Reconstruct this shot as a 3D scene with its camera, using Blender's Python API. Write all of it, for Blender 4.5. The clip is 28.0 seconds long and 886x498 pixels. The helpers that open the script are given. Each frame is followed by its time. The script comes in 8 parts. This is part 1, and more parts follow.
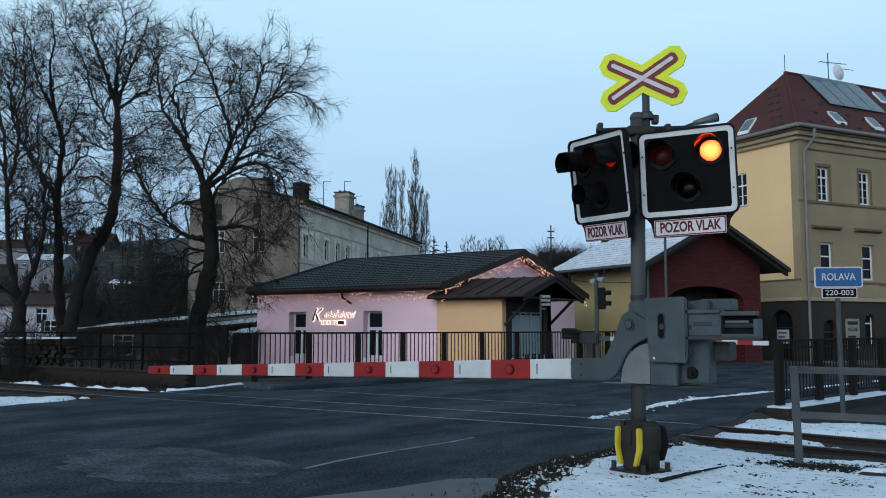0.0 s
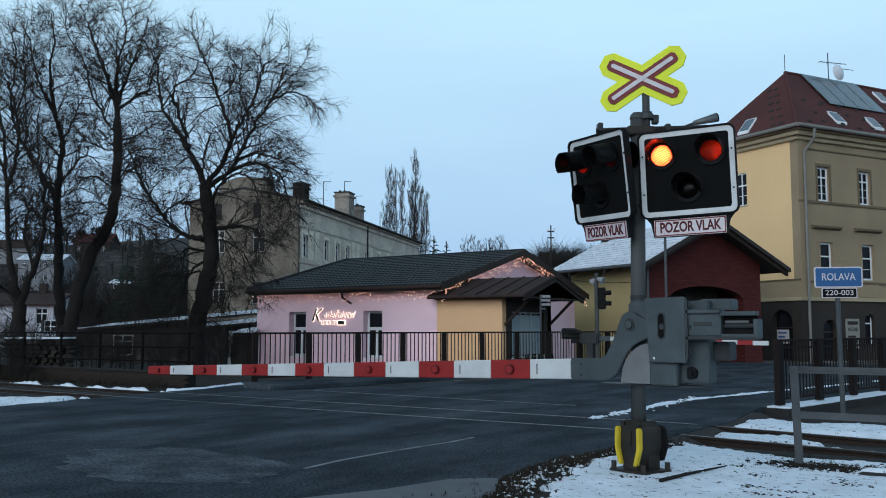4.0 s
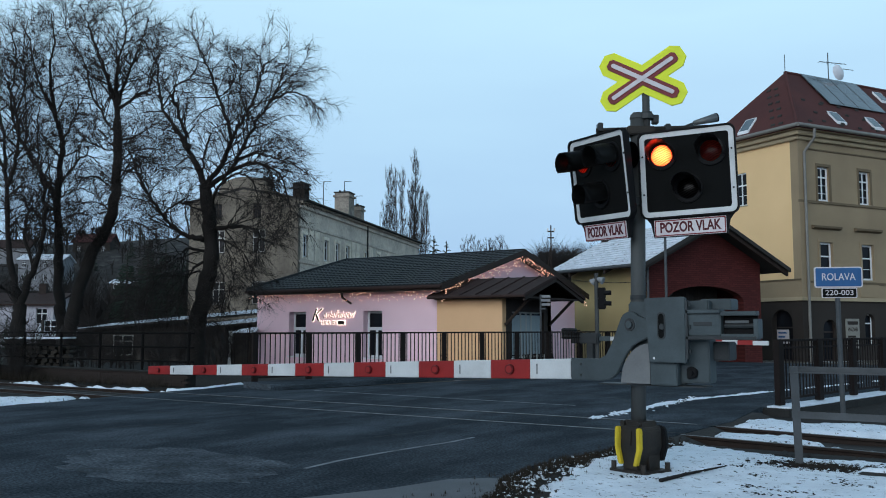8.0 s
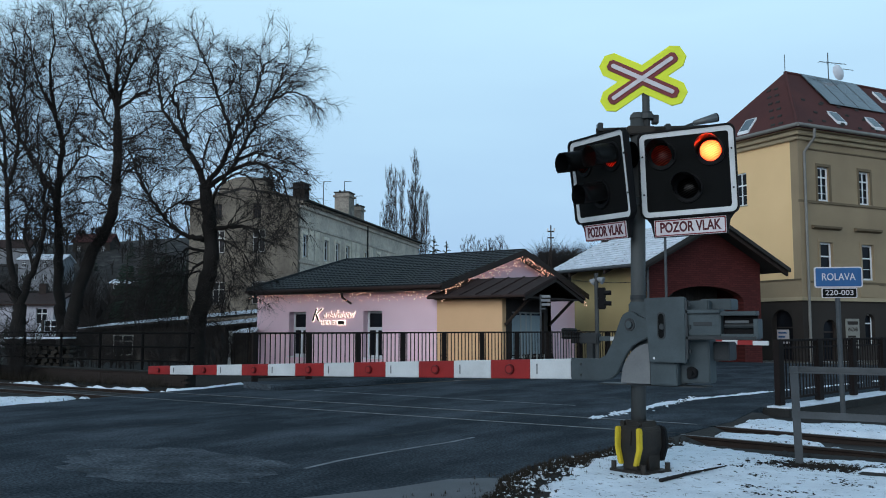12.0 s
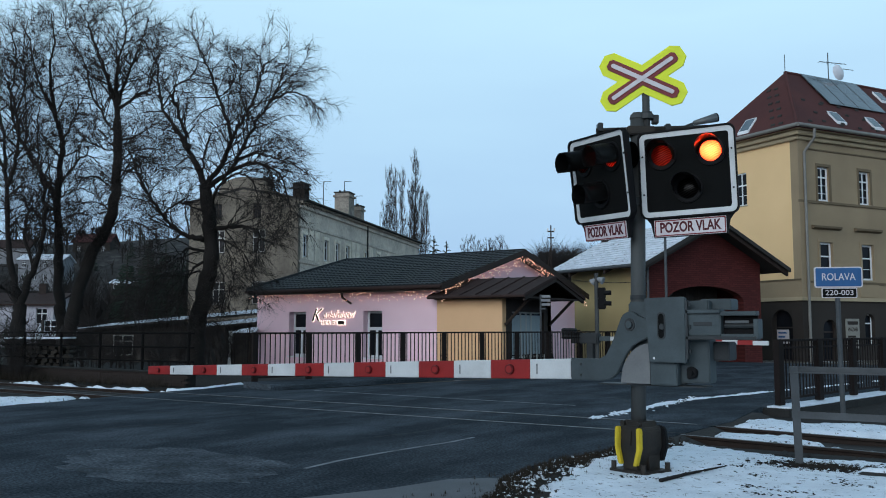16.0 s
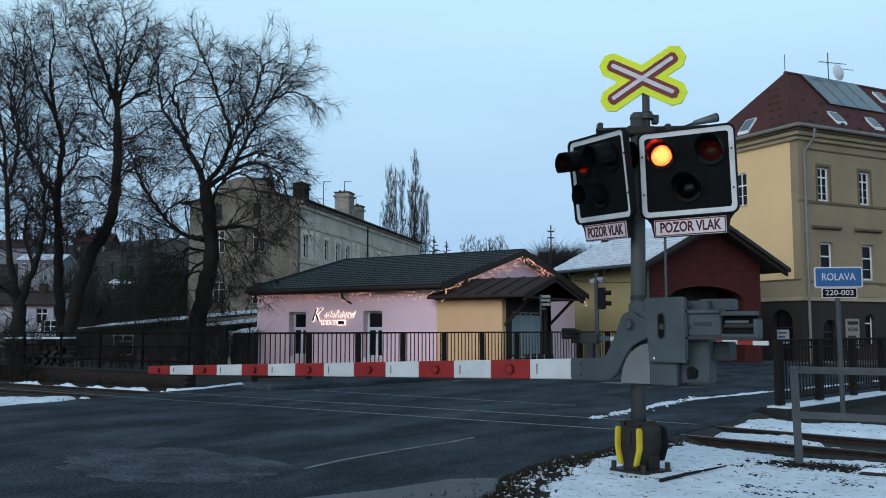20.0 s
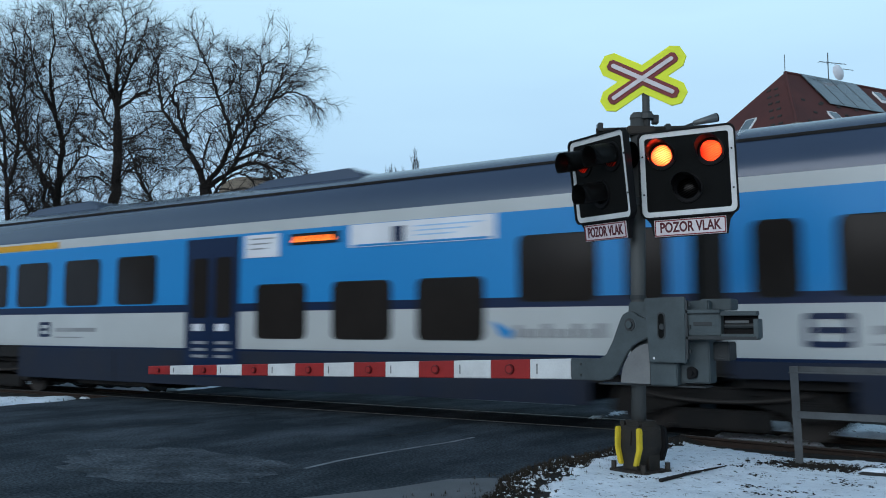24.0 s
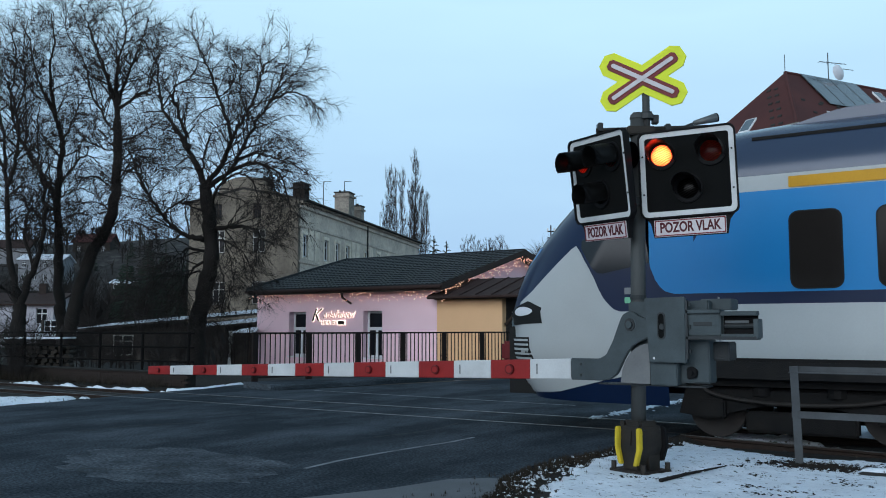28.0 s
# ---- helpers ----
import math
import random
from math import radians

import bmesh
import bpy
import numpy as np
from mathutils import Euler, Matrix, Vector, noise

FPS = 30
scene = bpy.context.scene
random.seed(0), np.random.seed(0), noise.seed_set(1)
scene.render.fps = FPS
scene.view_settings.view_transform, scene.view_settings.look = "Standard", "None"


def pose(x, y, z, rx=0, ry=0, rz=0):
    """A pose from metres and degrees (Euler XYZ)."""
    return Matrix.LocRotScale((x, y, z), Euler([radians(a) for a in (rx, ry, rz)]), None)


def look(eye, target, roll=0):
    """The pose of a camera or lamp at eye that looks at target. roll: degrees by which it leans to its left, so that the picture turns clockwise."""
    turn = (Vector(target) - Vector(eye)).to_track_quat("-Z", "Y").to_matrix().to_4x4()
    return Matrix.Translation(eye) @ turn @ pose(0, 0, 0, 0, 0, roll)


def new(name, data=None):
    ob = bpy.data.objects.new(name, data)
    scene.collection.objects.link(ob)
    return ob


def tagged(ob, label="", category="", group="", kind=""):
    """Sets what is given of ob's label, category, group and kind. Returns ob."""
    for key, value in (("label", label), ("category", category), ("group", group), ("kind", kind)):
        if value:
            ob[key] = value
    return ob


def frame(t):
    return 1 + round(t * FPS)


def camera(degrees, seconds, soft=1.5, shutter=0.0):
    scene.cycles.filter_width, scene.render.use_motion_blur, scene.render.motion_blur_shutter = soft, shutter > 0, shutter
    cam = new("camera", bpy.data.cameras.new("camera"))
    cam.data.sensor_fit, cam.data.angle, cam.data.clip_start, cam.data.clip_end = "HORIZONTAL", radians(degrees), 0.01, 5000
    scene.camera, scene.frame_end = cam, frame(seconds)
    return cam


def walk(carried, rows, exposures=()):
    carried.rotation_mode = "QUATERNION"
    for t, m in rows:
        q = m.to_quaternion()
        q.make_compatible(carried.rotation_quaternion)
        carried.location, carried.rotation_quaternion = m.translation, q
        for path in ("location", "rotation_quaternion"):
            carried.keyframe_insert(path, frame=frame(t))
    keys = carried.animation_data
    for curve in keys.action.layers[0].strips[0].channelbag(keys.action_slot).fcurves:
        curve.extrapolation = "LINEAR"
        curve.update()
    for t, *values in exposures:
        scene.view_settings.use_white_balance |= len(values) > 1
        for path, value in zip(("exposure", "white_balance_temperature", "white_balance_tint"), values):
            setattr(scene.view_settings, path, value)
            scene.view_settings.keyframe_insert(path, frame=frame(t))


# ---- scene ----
# A level crossing at winter dusk: the track runs along X, the road along Y, the camera stands still.
cam = camera(52.61, 28.0, soft=1.0, shutter=0.5)
EYE = Vector((0.0, 0.0, 1.6))
CAM = look(EYE, EYE + Vector((-0.5556, 0.8315, 0.0889)))
walk(cam, [(0.0, CAM), (28.0, CAM)], [(0.0, 0.22), (23.2, 0.22), (24.8, 0.28), (28.0, 0.28)])

# ---- world, sun, exposure ----
SUN_TURN, SUN_UP = 177.0, 14.0
world = bpy.data.worlds.new("winter_sky")
scene.world = world
world.use_nodes = True
wn, wl = world.node_tree.nodes, world.node_tree.links
sky = wn.new("ShaderNodeTexSky")
sky.sky_type, sky.sun_disc = "NISHITA", False
sky.sun_elevation, sky.sun_rotation = radians(SUN_UP), radians(SUN_TURN)
sky.air_density, sky.dust_density, sky.ozone_density = 1.0, 2.0, 3.0
wtc = wn.new("ShaderNodeTexCoord")
wsep = wn.new("ShaderNodeSeparateXYZ")
wadd = wn.new("ShaderNodeMath")
wadd.operation = "MULTIPLY_ADD"
wadd.inputs[1].default_value = 0.22
wmap = wn.new("ShaderNodeMapping")
wmap.inputs["Scale"].default_value = (1.2, 1.2, 5.0)
cloud = wn.new("ShaderNodeTexNoise")
cloud.inputs["Scale"].default_value, cloud.inputs["Detail"].default_value = 1.6, 4.0
cramp = wn.new("ShaderNodeValToRGB")
cramp.color_ramp.elements[0].position, cramp.color_ramp.elements[0].color = 0.06, (2.9, 4.5, 7.2, 1)
cramp.color_ramp.elements[1].position, cramp.color_ramp.elements[1].color = 0.46, (5.15, 7.75, 9.45, 1)
top = cramp.color_ramp.elements.new(0.95)
top.color = (1.2, 2.1, 3.2, 1)
wmix = wn.new("ShaderNodeMix")
wmix.data_type = "RGBA"
wmix.inputs[0].default_value = 0.9
wl.new(wtc.outputs["Generated"], wmap.inputs["Vector"])
wl.new(wmap.outputs["Vector"], cloud.inputs["Vector"])
wl.new(wtc.outputs["Generated"], wsep.inputs[0])
wl.new(cloud.outputs["Fac"], wadd.inputs[0])
wl.new(wsep.outputs["Z"], wadd.inputs[2])
wl.new(wadd.outputs[0], cramp.inputs["Fac"])
wl.new(sky.outputs["Color"], wmix.inputs[6])
wl.new(cramp.outputs["Color"], wmix.inputs[7])
wl.new(wmix.outputs[2], wn["Background"].inputs["Color"])
wn["Background"].inputs["Strength"].default_value = 0.1
sun = new("sun", bpy.data.lights.new("sun", "SUN"))
sun.data.energy, sun.data.angle, sun.data.color = 1.8, radians(60), (0.90, 0.94, 1.0)
sun.matrix_world = look((0, 0, 30), Vector((0, 0, 30)) - Vector((math.sin(radians(SUN_TURN)), math.cos(radians(SUN_TURN)), math.tan(radians(12)))))


# ---- materials ----
def mat(name, col, rough=0.6, metal=0.0, col2=None, scale=1.5, amount=0.6, grain=0.12, gscale=45.0, bump=0.15, bscale=60.0, spec=0.22, coord="Object", stretch=(1, 1, 1)):
    m = bpy.data.materials.new(name)
    m.use_nodes = True
    n, l = m.node_tree.nodes, m.node_tree.links
    b = n["Principled BSDF"]
    tc = n.new("ShaderNodeTexCoord")
    mp = n.new("ShaderNodeMapping")
    mp.inputs["Scale"].default_value = stretch
    l.new(tc.outputs[coord], mp.inputs["Vector"])
    big, fine = n.new("ShaderNodeTexNoise"), n.new("ShaderNodeTexNoise")
    big.inputs["Scale"].default_value, big.inputs["Detail"].default_value = scale, 5.0
    fine.inputs["Scale"].default_value, fine.inputs["Detail"].default_value = gscale, 3.0
    ramp = n.new("ShaderNodeValToRGB")
    ramp.color_ramp.elements[0].position, ramp.color_ramp.elements[1].position = 0.35, 0.68
    mix = n.new("ShaderNodeMix")
    mix.data_type = "RGBA"
    c2 = col2 or tuple(c * 0.72 for c in col)
    mix.inputs[6].default_value, mix.inputs[7].default_value = (*col, 1), (*c2, 1)
    k = n.new("ShaderNodeMath")
    k.operation = "MULTIPLY"
    k.inputs[1].default_value = amount
    l.new(mp.outputs["Vector"], big.inputs["Vector"])
    l.new(mp.outputs["Vector"], fine.inputs["Vector"])
    l.new(big.outputs["Fac"], ramp.inputs["Fac"])
    l.new(ramp.outputs["Color"], k.inputs[0])
    l.new(k.outputs[0], mix.inputs[0])
    ov = n.new("ShaderNodeMix")
    ov.data_type, ov.blend_type = "RGBA", "OVERLAY"
    ov.inputs[0].default_value = grain
    l.new(mix.outputs[2], ov.inputs[6])
    l.new(fine.outputs["Fac"], ov.inputs[7])
    l.new(ov.outputs[2], b.inputs["Base Color"])
    b.inputs["Roughness"].default_value, b.inputs["Metallic"].default_value = rough, metal
    b.inputs["Specular IOR Level"].default_value = spec
    if bump:
        bn, bp = n.new("ShaderNodeTexNoise"), n.new("ShaderNodeBump")
        bn.inputs["Scale"].default_value, bn.inputs["Detail"].default_value = bscale, 4.0
        bp.inputs["Strength"].default_value, bp.inputs["Distance"].default_value = bump, 0.02
        l.new(mp.outputs["Vector"], bn.inputs["Vector"])
        l.new(bn.outputs["Fac"], bp.inputs["Height"])
        l.new(bp.outputs["Normal"], b.inputs["Normal"])
    return m


def patchy(name, base, over, lo, hi, scale, rough=0.8, rough2=0.6, bump=0.5, detail=8.0, stretch=(1, 1, 1), spec=0.3, pull=(1, 1, 1), grain=0.12, gscale=45.0):
    """Two covers, one lying over the other in patches."""
    m = mat(name, base, rough, scale=2.0, bump=bump, bscale=18.0, stretch=stretch, spec=spec, grain=grain, gscale=gscale)
    n, l = m.node_tree.nodes, m.node_tree.links
    b = n["Principled BSDF"]
    src = b.inputs["Base Color"].links[0].from_socket
    tc = n.new("ShaderNodeTexCoord")
    p = n.new("ShaderNodeTexNoise")
    p.inputs["Scale"].default_value, p.inputs["Detail"].default_value, p.inputs["Roughness"].default_value = scale, detail, 0.62
    r = n.new("ShaderNodeValToRGB")
    r.color_ramp.elements[0].position, r.color_ramp.elements[1].position = lo, hi
    mix = n.new("ShaderNodeMix")
    mix.data_type = "RGBA"
    pm = n.new("ShaderNodeMapping")
    pm.inputs["Scale"].default_value = pull
    l.new(tc.outputs["Object"], pm.inputs["Vector"])
    l.new(pm.outputs["Vector"], p.inputs["Vector"])
    l.new(p.outputs["Fac"], r.inputs["Fac"])
    l.new(r.outputs["Color"], mix.inputs[0])
    l.new(src, mix.inputs[6])
    mix.inputs[7].default_value = (*over, 1)
    speck = n.new("ShaderNodeMix")
    speck.data_type, speck.blend_type = "RGBA", "OVERLAY"
    speck.inputs[0].default_value = grain
    fine = n.new("ShaderNodeTexNoise")
    fine.inputs["Scale"].default_value, fine.inputs["Detail"].default_value = gscale * 0.8, 6.0
    stretchy = n.new("ShaderNodeValToRGB")
    stretchy.color_ramp.elements[0].position, stretchy.color_ramp.elements[1].position = 0.3, 0.7
    l.new(tc.outputs["Object"], fine.inputs["Vector"])
    l.new(fine.outputs["Fac"], stretchy.inputs["Fac"])
    l.new(mix.outputs[2], speck.inputs[6])
    l.new(stretchy.outputs["Color"], speck.inputs[7])
    l.new(speck.outputs[2], b.inputs["Base Color"])
    return m


def glow(name, col, strength):
    m = bpy.data.materials.new(name)
    m.use_nodes = True
    b = m.node_tree.nodes["Principled BSDF"]
    b.inputs["Base Color"].default_value = (*col, 1)
    b.inputs["Emission Color"].default_value = (*col, 1)
    b.inputs["Emission Strength"].default_value = strength
    return m


SNOW = (0.82, 0.87, 0.93)
M = {
    "asphalt": patchy("asphalt", (0.028, 0.0365, 0.044), (0.078, 0.092, 0.107), 0.42, 0.72, 0.9, 0.9, bump=0.8, spec=0.04, pull=(1.0, 0.45, 1.0), grain=0.75, gscale=38.0),
    "asphalt_patch": patchy("asphalt_patch", (0.031, 0.039, 0.047), (0.096, 0.110, 0.126), 0.40, 0.70, 1.7, 0.75, bump=0.9, spec=0.1, grain=0.8, gscale=30.0),
    "asphalt_grey": mat("asphalt_grey", (0.13, 0.137, 0.145), 0.8, scale=2, bump=0.5, bscale=70),
    "line": patchy("worn_line", (0.21, 0.225, 0.24), (0.05, 0.055, 0.06), 0.50, 0.66, 4.0, bump=0.2),
    "snow": patchy("snow", SNOW, (0.040, 0.034, 0.028), 0.60, 0.64, 10.0, 0.7, bump=0.8, detail=12.0, grain=0.25, gscale=60.0, pull=(1.0, 1.5, 1.0)),
    "snow_clean": mat("snow_clean", SNOW, 0.7, col2=(0.68, 0.73, 0.80), scale=4, bump=0.7, bscale=12, grain=0.05),
    "ground": patchy("winter_ground", (0.07, 0.058, 0.042), (0.62, 0.66, 0.7), 0.54, 0.62, 0.5, 0.9, bump=0.8),
    "soil": mat("dark_soil", (0.017, 0.0155, 0.014), 0.95, col2=(0.034, 0.030, 0.025), scale=5, bump=1.0, bscale=14),
    "ballast": mat("ballast", (0.042, 0.038, 0.035), 0.9, col2=(0.022, 0.020, 0.019), scale=12, bump=0.4, bscale=30),
    "rail": mat("rusty_rail", (0.034, 0.022, 0.017), 0.8, col2=(0.020, 0.015, 0.013), scale=6, bump=0.3),
    "railtop": mat("bright_rail_head", (0.17, 0.18, 0.19), 0.4, 0.5, col2=(0.07, 0.065, 0.06), scale=5, bump=0.05),
    "sleeper": mat("concrete_sleeper", (0.06, 0.056, 0.052), 0.9, scale=4, bump=0.4),
    "concrete": mat("concrete", (0.034, 0.034, 0.033), 0.85, col2=(0.017, 0.0165, 0.016), scale=1.8, bump=0.4, bscale=25),
    "brick": mat("old_brick", (0.036, 0.026, 0.023), 0.9, col2=(0.017, 0.014, 0.013), scale=3, bump=0.5, bscale=30),
    "mortar": mat("mortar", (0.022, 0.021, 0.02), 0.95, scale=3, bump=0.5),
    "galv": mat("galvanised_steel", (0.082, 0.09, 0.096), 0.6, 0.2, col2=(0.045, 0.047, 0.05), scale=3, bump=0.1),
    "pole": mat("weathered_grey_pole", (0.068, 0.072, 0.072), 0.6, 0.1, col2=(0.036, 0.036, 0.034), scale=2.2, bump=0.15, stretch=(1, 1, 0.3)),
    "drive": mat("grey_blue_paint", (0.060, 0.078, 0.085), 0.5, 0.0, col2=(0.036, 0.047, 0.052), scale=3, bump=0.12, amount=0.75),
    "drive_dark": mat("dark_grey_paint", (0.035, 0.04, 0.043), 0.5, scale=3),
    "drum": mat("worn_bare_steel", (0.17, 0.178, 0.182), 0.45, 0.4, col2=(0.12, 0.125, 0.13), scale=4, bump=0.05),
    "visor": mat("black_visor", (0.009, 0.009, 0.009), 0.4, bump=0.05, spec=0.3),
    "black": mat("black_board", (0.009, 0.0095, 0.0095), 0.9, scale=2, bump=0.05, spec=0.04),
    "blackframe": mat("black_edge", (0.007, 0.007, 0.008), 0.7, spec=0.15),
    "white": mat("white_paint", (0.61, 0.63, 0.64), 0.45, col2=(0.42, 0.43, 0.435), scale=2.5, bump=0.05, amount=0.5),
    "red": mat("red_paint", (0.31, 0.022, 0.022), 0.5, col2=(0.20, 0.018, 0.018), scale=3, bump=0.05),
    "darkred": mat("dark_red_paint", (0.13, 0.012, 0.014), 0.45, scale=3),
    "lime": mat("lime_yellow_sheeting", (0.72, 0.80, 0.02), 0.4, col2=(0.60, 0.68, 0.02), scale=3, bump=0.03),
    "signred": mat("sign_red", (0.18, 0.02, 0.024), 0.45, scale=6, bump=0.03),
    "textred": mat("dark_red_lettering", (0.085, 0.010, 0.016), 0.5, scale=6, bump=0.0),
    "signwhite": mat("sign_white", (0.62, 0.58, 0.60), 0.4, col2=(0.5, 0.46, 0.48), scale=5, bump=0.03),
    "yellow": mat("hazard_yellow", (0.62, 0.46, 0.03), 0.55, col2=(0.42, 0.31, 0.03), scale=5, bump=0.1),
    "basedark": mat("black_cast_iron", (0.018, 0.017, 0.016), 0.5, col2=(0.05, 0.038, 0.028), scale=4, bump=0.3),
    "signblue": mat("sign_blue", (0.030, 0.11, 0.27), 0.4, scale=4, bump=0.03),
    "brownrail": mat("brown_painted_steel", (0.020, 0.015, 0.014), 0.75, col2=(0.014, 0.011, 0.010), scale=3, bump=0.1, spec=0.08),
    "blackrail": mat("old_black_railing", (0.008, 0.0075, 0.0075), 0.9, scale=3, spec=0.05),
    "pink": mat("pink_render", (0.85, 0.60, 0.66), 0.85, col2=(0.79, 0.55, 0.61), scale=0.7, bump=0.25, bscale=70),
    "villa": mat("pale_lilac_render", (0.46, 0.45, 0.50), 0.9, scale=0.5, bump=0.2),
    "lampcup": mat("dark_lamp_housing", (0.001, 0.001, 0.001), 0.9, bump=0.0, spec=0.0),
    "tan": mat("orange_tan_render", (0.74, 0.46, 0.26), 0.85, col2=(0.66, 0.41, 0.23), scale=0.8, bump=0.25, bscale=70),
    "rooftile": mat("dark_metal_tiles", (0.010, 0.0115, 0.013), 0.5, col2=(0.016, 0.017, 0.019), scale=2.0, bump=0.2),
    "brownroof": mat("brown_sheet_roof", (0.046, 0.030, 0.027), 0.8, scale=2, bump=0.1, spec=0.1),
    "darkwood": mat("dark_brown_wood", (0.032, 0.022, 0.018), 0.65, scale=3, bump=0.3, stretch=(1, 1, 0.2)),
    "oldwood": mat("weathered_boards", (0.058, 0.050, 0.044), 0.9, col2=(0.032, 0.028, 0.025), scale=2, bump=0.5, stretch=(3, 3, 0.4)),
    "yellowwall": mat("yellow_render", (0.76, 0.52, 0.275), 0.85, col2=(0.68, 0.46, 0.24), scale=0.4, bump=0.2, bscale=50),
    # older, duller paint than the end wall, plus some shade in the colour
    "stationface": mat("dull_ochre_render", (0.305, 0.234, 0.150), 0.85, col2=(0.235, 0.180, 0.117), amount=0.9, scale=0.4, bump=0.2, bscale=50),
    "plinth": mat("grey_render", (0.038, 0.032, 0.028), 0.9, col2=(0.026, 0.022, 0.0195), scale=0.5, bump=0.3),
    # dark trim brown; underside shade of hoods and string courses is mixed in
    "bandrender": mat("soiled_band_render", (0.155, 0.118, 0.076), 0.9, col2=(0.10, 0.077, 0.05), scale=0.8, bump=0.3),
    "cornice": mat("cornice_render", (0.40, 0.325, 0.215), 0.85, scale=0.8, bump=0.2),
    "shedyellow": mat("ochre_shed_render", (0.37, 0.295, 0.145), 0.85, col2=(0.29, 0.23, 0.115), scale=0.6, bump=0.25),
    "shedred": mat("brick_red_render", (0.086, 0.017, 0.016), 0.85, col2=(0.070, 0.014, 0.013), scale=0.6, bump=0.3),
    "redroof": mat("red_brown_shingles", (0.082, 0.028, 0.025), 0.8, col2=(0.055, 0.021, 0.020), scale=0.7, bump=0.5, bscale=9),
    "solar": mat("solar_glass", (0.10, 0.13, 0.15), 0.12, 0.0, spec=0.9, bump=0.0),
    # stained render in two tones: each side's brightness is put into its colour
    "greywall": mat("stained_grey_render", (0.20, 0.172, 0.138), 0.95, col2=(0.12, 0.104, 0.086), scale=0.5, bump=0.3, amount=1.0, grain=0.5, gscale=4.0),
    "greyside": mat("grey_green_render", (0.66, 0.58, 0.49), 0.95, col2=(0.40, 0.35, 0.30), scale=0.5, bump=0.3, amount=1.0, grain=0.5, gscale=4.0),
    "zinc": mat("dull_zinc_pipe", (0.20, 0.195, 0.18), 0.6, scale=2, bump=0.05),
    "palehouse": mat("dull_white_render", (0.20, 0.205, 0.22), 0.9, scale=0.6, bump=0.2),
    "palebrick": mat("pale_plastered_brick", (0.30, 0.265, 0.225), 0.95, col2=(0.17, 0.15, 0.13), scale=1.6, bump=0.4, amount=1.0, grain=0.5, gscale=6.0),
    "palerender": mat("pale_patched_render", (0.82, 0.74, 0.62), 0.95, col2=(0.56, 0.49, 0.40), scale=0.9, bump=0.3, amount=1.0, grain=0.4, gscale=5.0),
    "snowtile": patchy("snow_dusted_tiles", (0.66, 0.70, 0.76), (0.16, 0.15, 0.15), 0.56, 0.70, 5.0, bump=0.4),
    "darkroof": mat("dark_roof_felt", (0.04, 0.037, 0.035), 0.85, scale=1, bump=0.3),
    "winframe": mat("white_window_frame", (0.74, 0.76, 0.78), 0.4, bump=0.0),
    "shopboard": mat("faded_shop_board", (0.26, 0.25, 0.22), 0.7, scale=4, bump=0.05),
    "darklog": mat("cut_firewood", (0.065, 0.055, 0.046), 0.9, col2=(0.022, 0.019, 0.016), scale=5, bump=0.3, coord="Generated"),
    "winwood": mat("old_window_frame", (0.42, 0.42, 0.40), 0.6, bump=0.05),
    "glass": mat("dark_window_glass", (0.012, 0.013, 0.016), 0.1, 0.0, spec=0.09, bump=0.0, scale=1.0),
    "curtain": mat("grey_curtain", (0.34, 0.40, 0.43), 0.8, scale=6, bump=0.4, stretch=(12, 12, 0.3)),
    "bark": mat("dark_bark", (0.019, 0.0165, 0.015), 0.95, col2=(0.010, 0.009, 0.008), scale=4, bump=0.8, bscale=14, stretch=(1, 1, 0.3)),
    "twig": mat("dark_twigs", (0.032, 0.027, 0.025), 0.95, bump=0.0),
    "conifer": mat("dark_needles", (0.022, 0.034, 0.024), 0.9, scale=1, bump=0.0),
    "grass": mat("dead_grass", (0.038, 0.030, 0.022), 0.95, col2=(0.022, 0.018, 0.014), scale=3, bump=0.0),
    "hill": patchy("wooded_hill", (0.022, 0.019, 0.017), (0.062, 0.056, 0.052), 0.5, 0.7, 0.25, 0.95, grain=0.8, gscale=0.8),
    "rubber": mat("black_rubber", (0.012, 0.012, 0.012), 0.7, bump=0.1),
    # train
    "t_blue": mat("train_blue", (0.014, 0.205, 0.49), 0.32, col2=(0.012, 0.185, 0.45), scale=0.6, bump=0.0, grain=0.03),
    "t_navy": mat("train_navy", (0.0055, 0.016, 0.050), 0.3, col2=(0.0045, 0.013, 0.042), scale=0.6, bump=0.0, grain=0.03),
    "t_roof": mat("train_roof_blue_grey", (0.040, 0.058, 0.098), 0.22, 0.1, spec=0.6, col2=(0.034, 0.050, 0.085), scale=0.5, bump=0.0, grain=0.05),
    "t_skirt": mat("dusty_navy_skirt", (0.007, 0.013, 0.030), 0.6, col2=(0.012, 0.015, 0.025), scale=1.2, bump=0.0, amount=0.9, grain=0.1),
    "t_white": mat("train_light_grey", (0.42, 0.445, 0.45), 0.35, col2=(0.345, 0.36, 0.36), scale=0.7, bump=0.0, grain=0.04),
    "t_yellow": mat("train_yellow", (0.60, 0.30, 0.012), 0.4, bump=0.0),
    "t_glass": mat("train_glass", (0.020, 0.017, 0.0155), 0.12, 0.0, spec=0.10, bump=0.0),
    "t_screen": mat("tinted_windscreen", (0.016, 0.020, 0.024), 0.1, 0.0, spec=0.3, bump=0.0),
    "t_badge": mat("pale_blue_badge", (0.30, 0.50, 0.72), 0.4, bump=0.0),
    "t_green": mat("pale_green_plate", (0.20, 0.55, 0.34), 0.4, bump=0.0),
    "t_under": mat("underframe", (0.010, 0.010, 0.0105), 0.85, col2=(0.022, 0.019, 0.017), scale=3, bump=0.3),
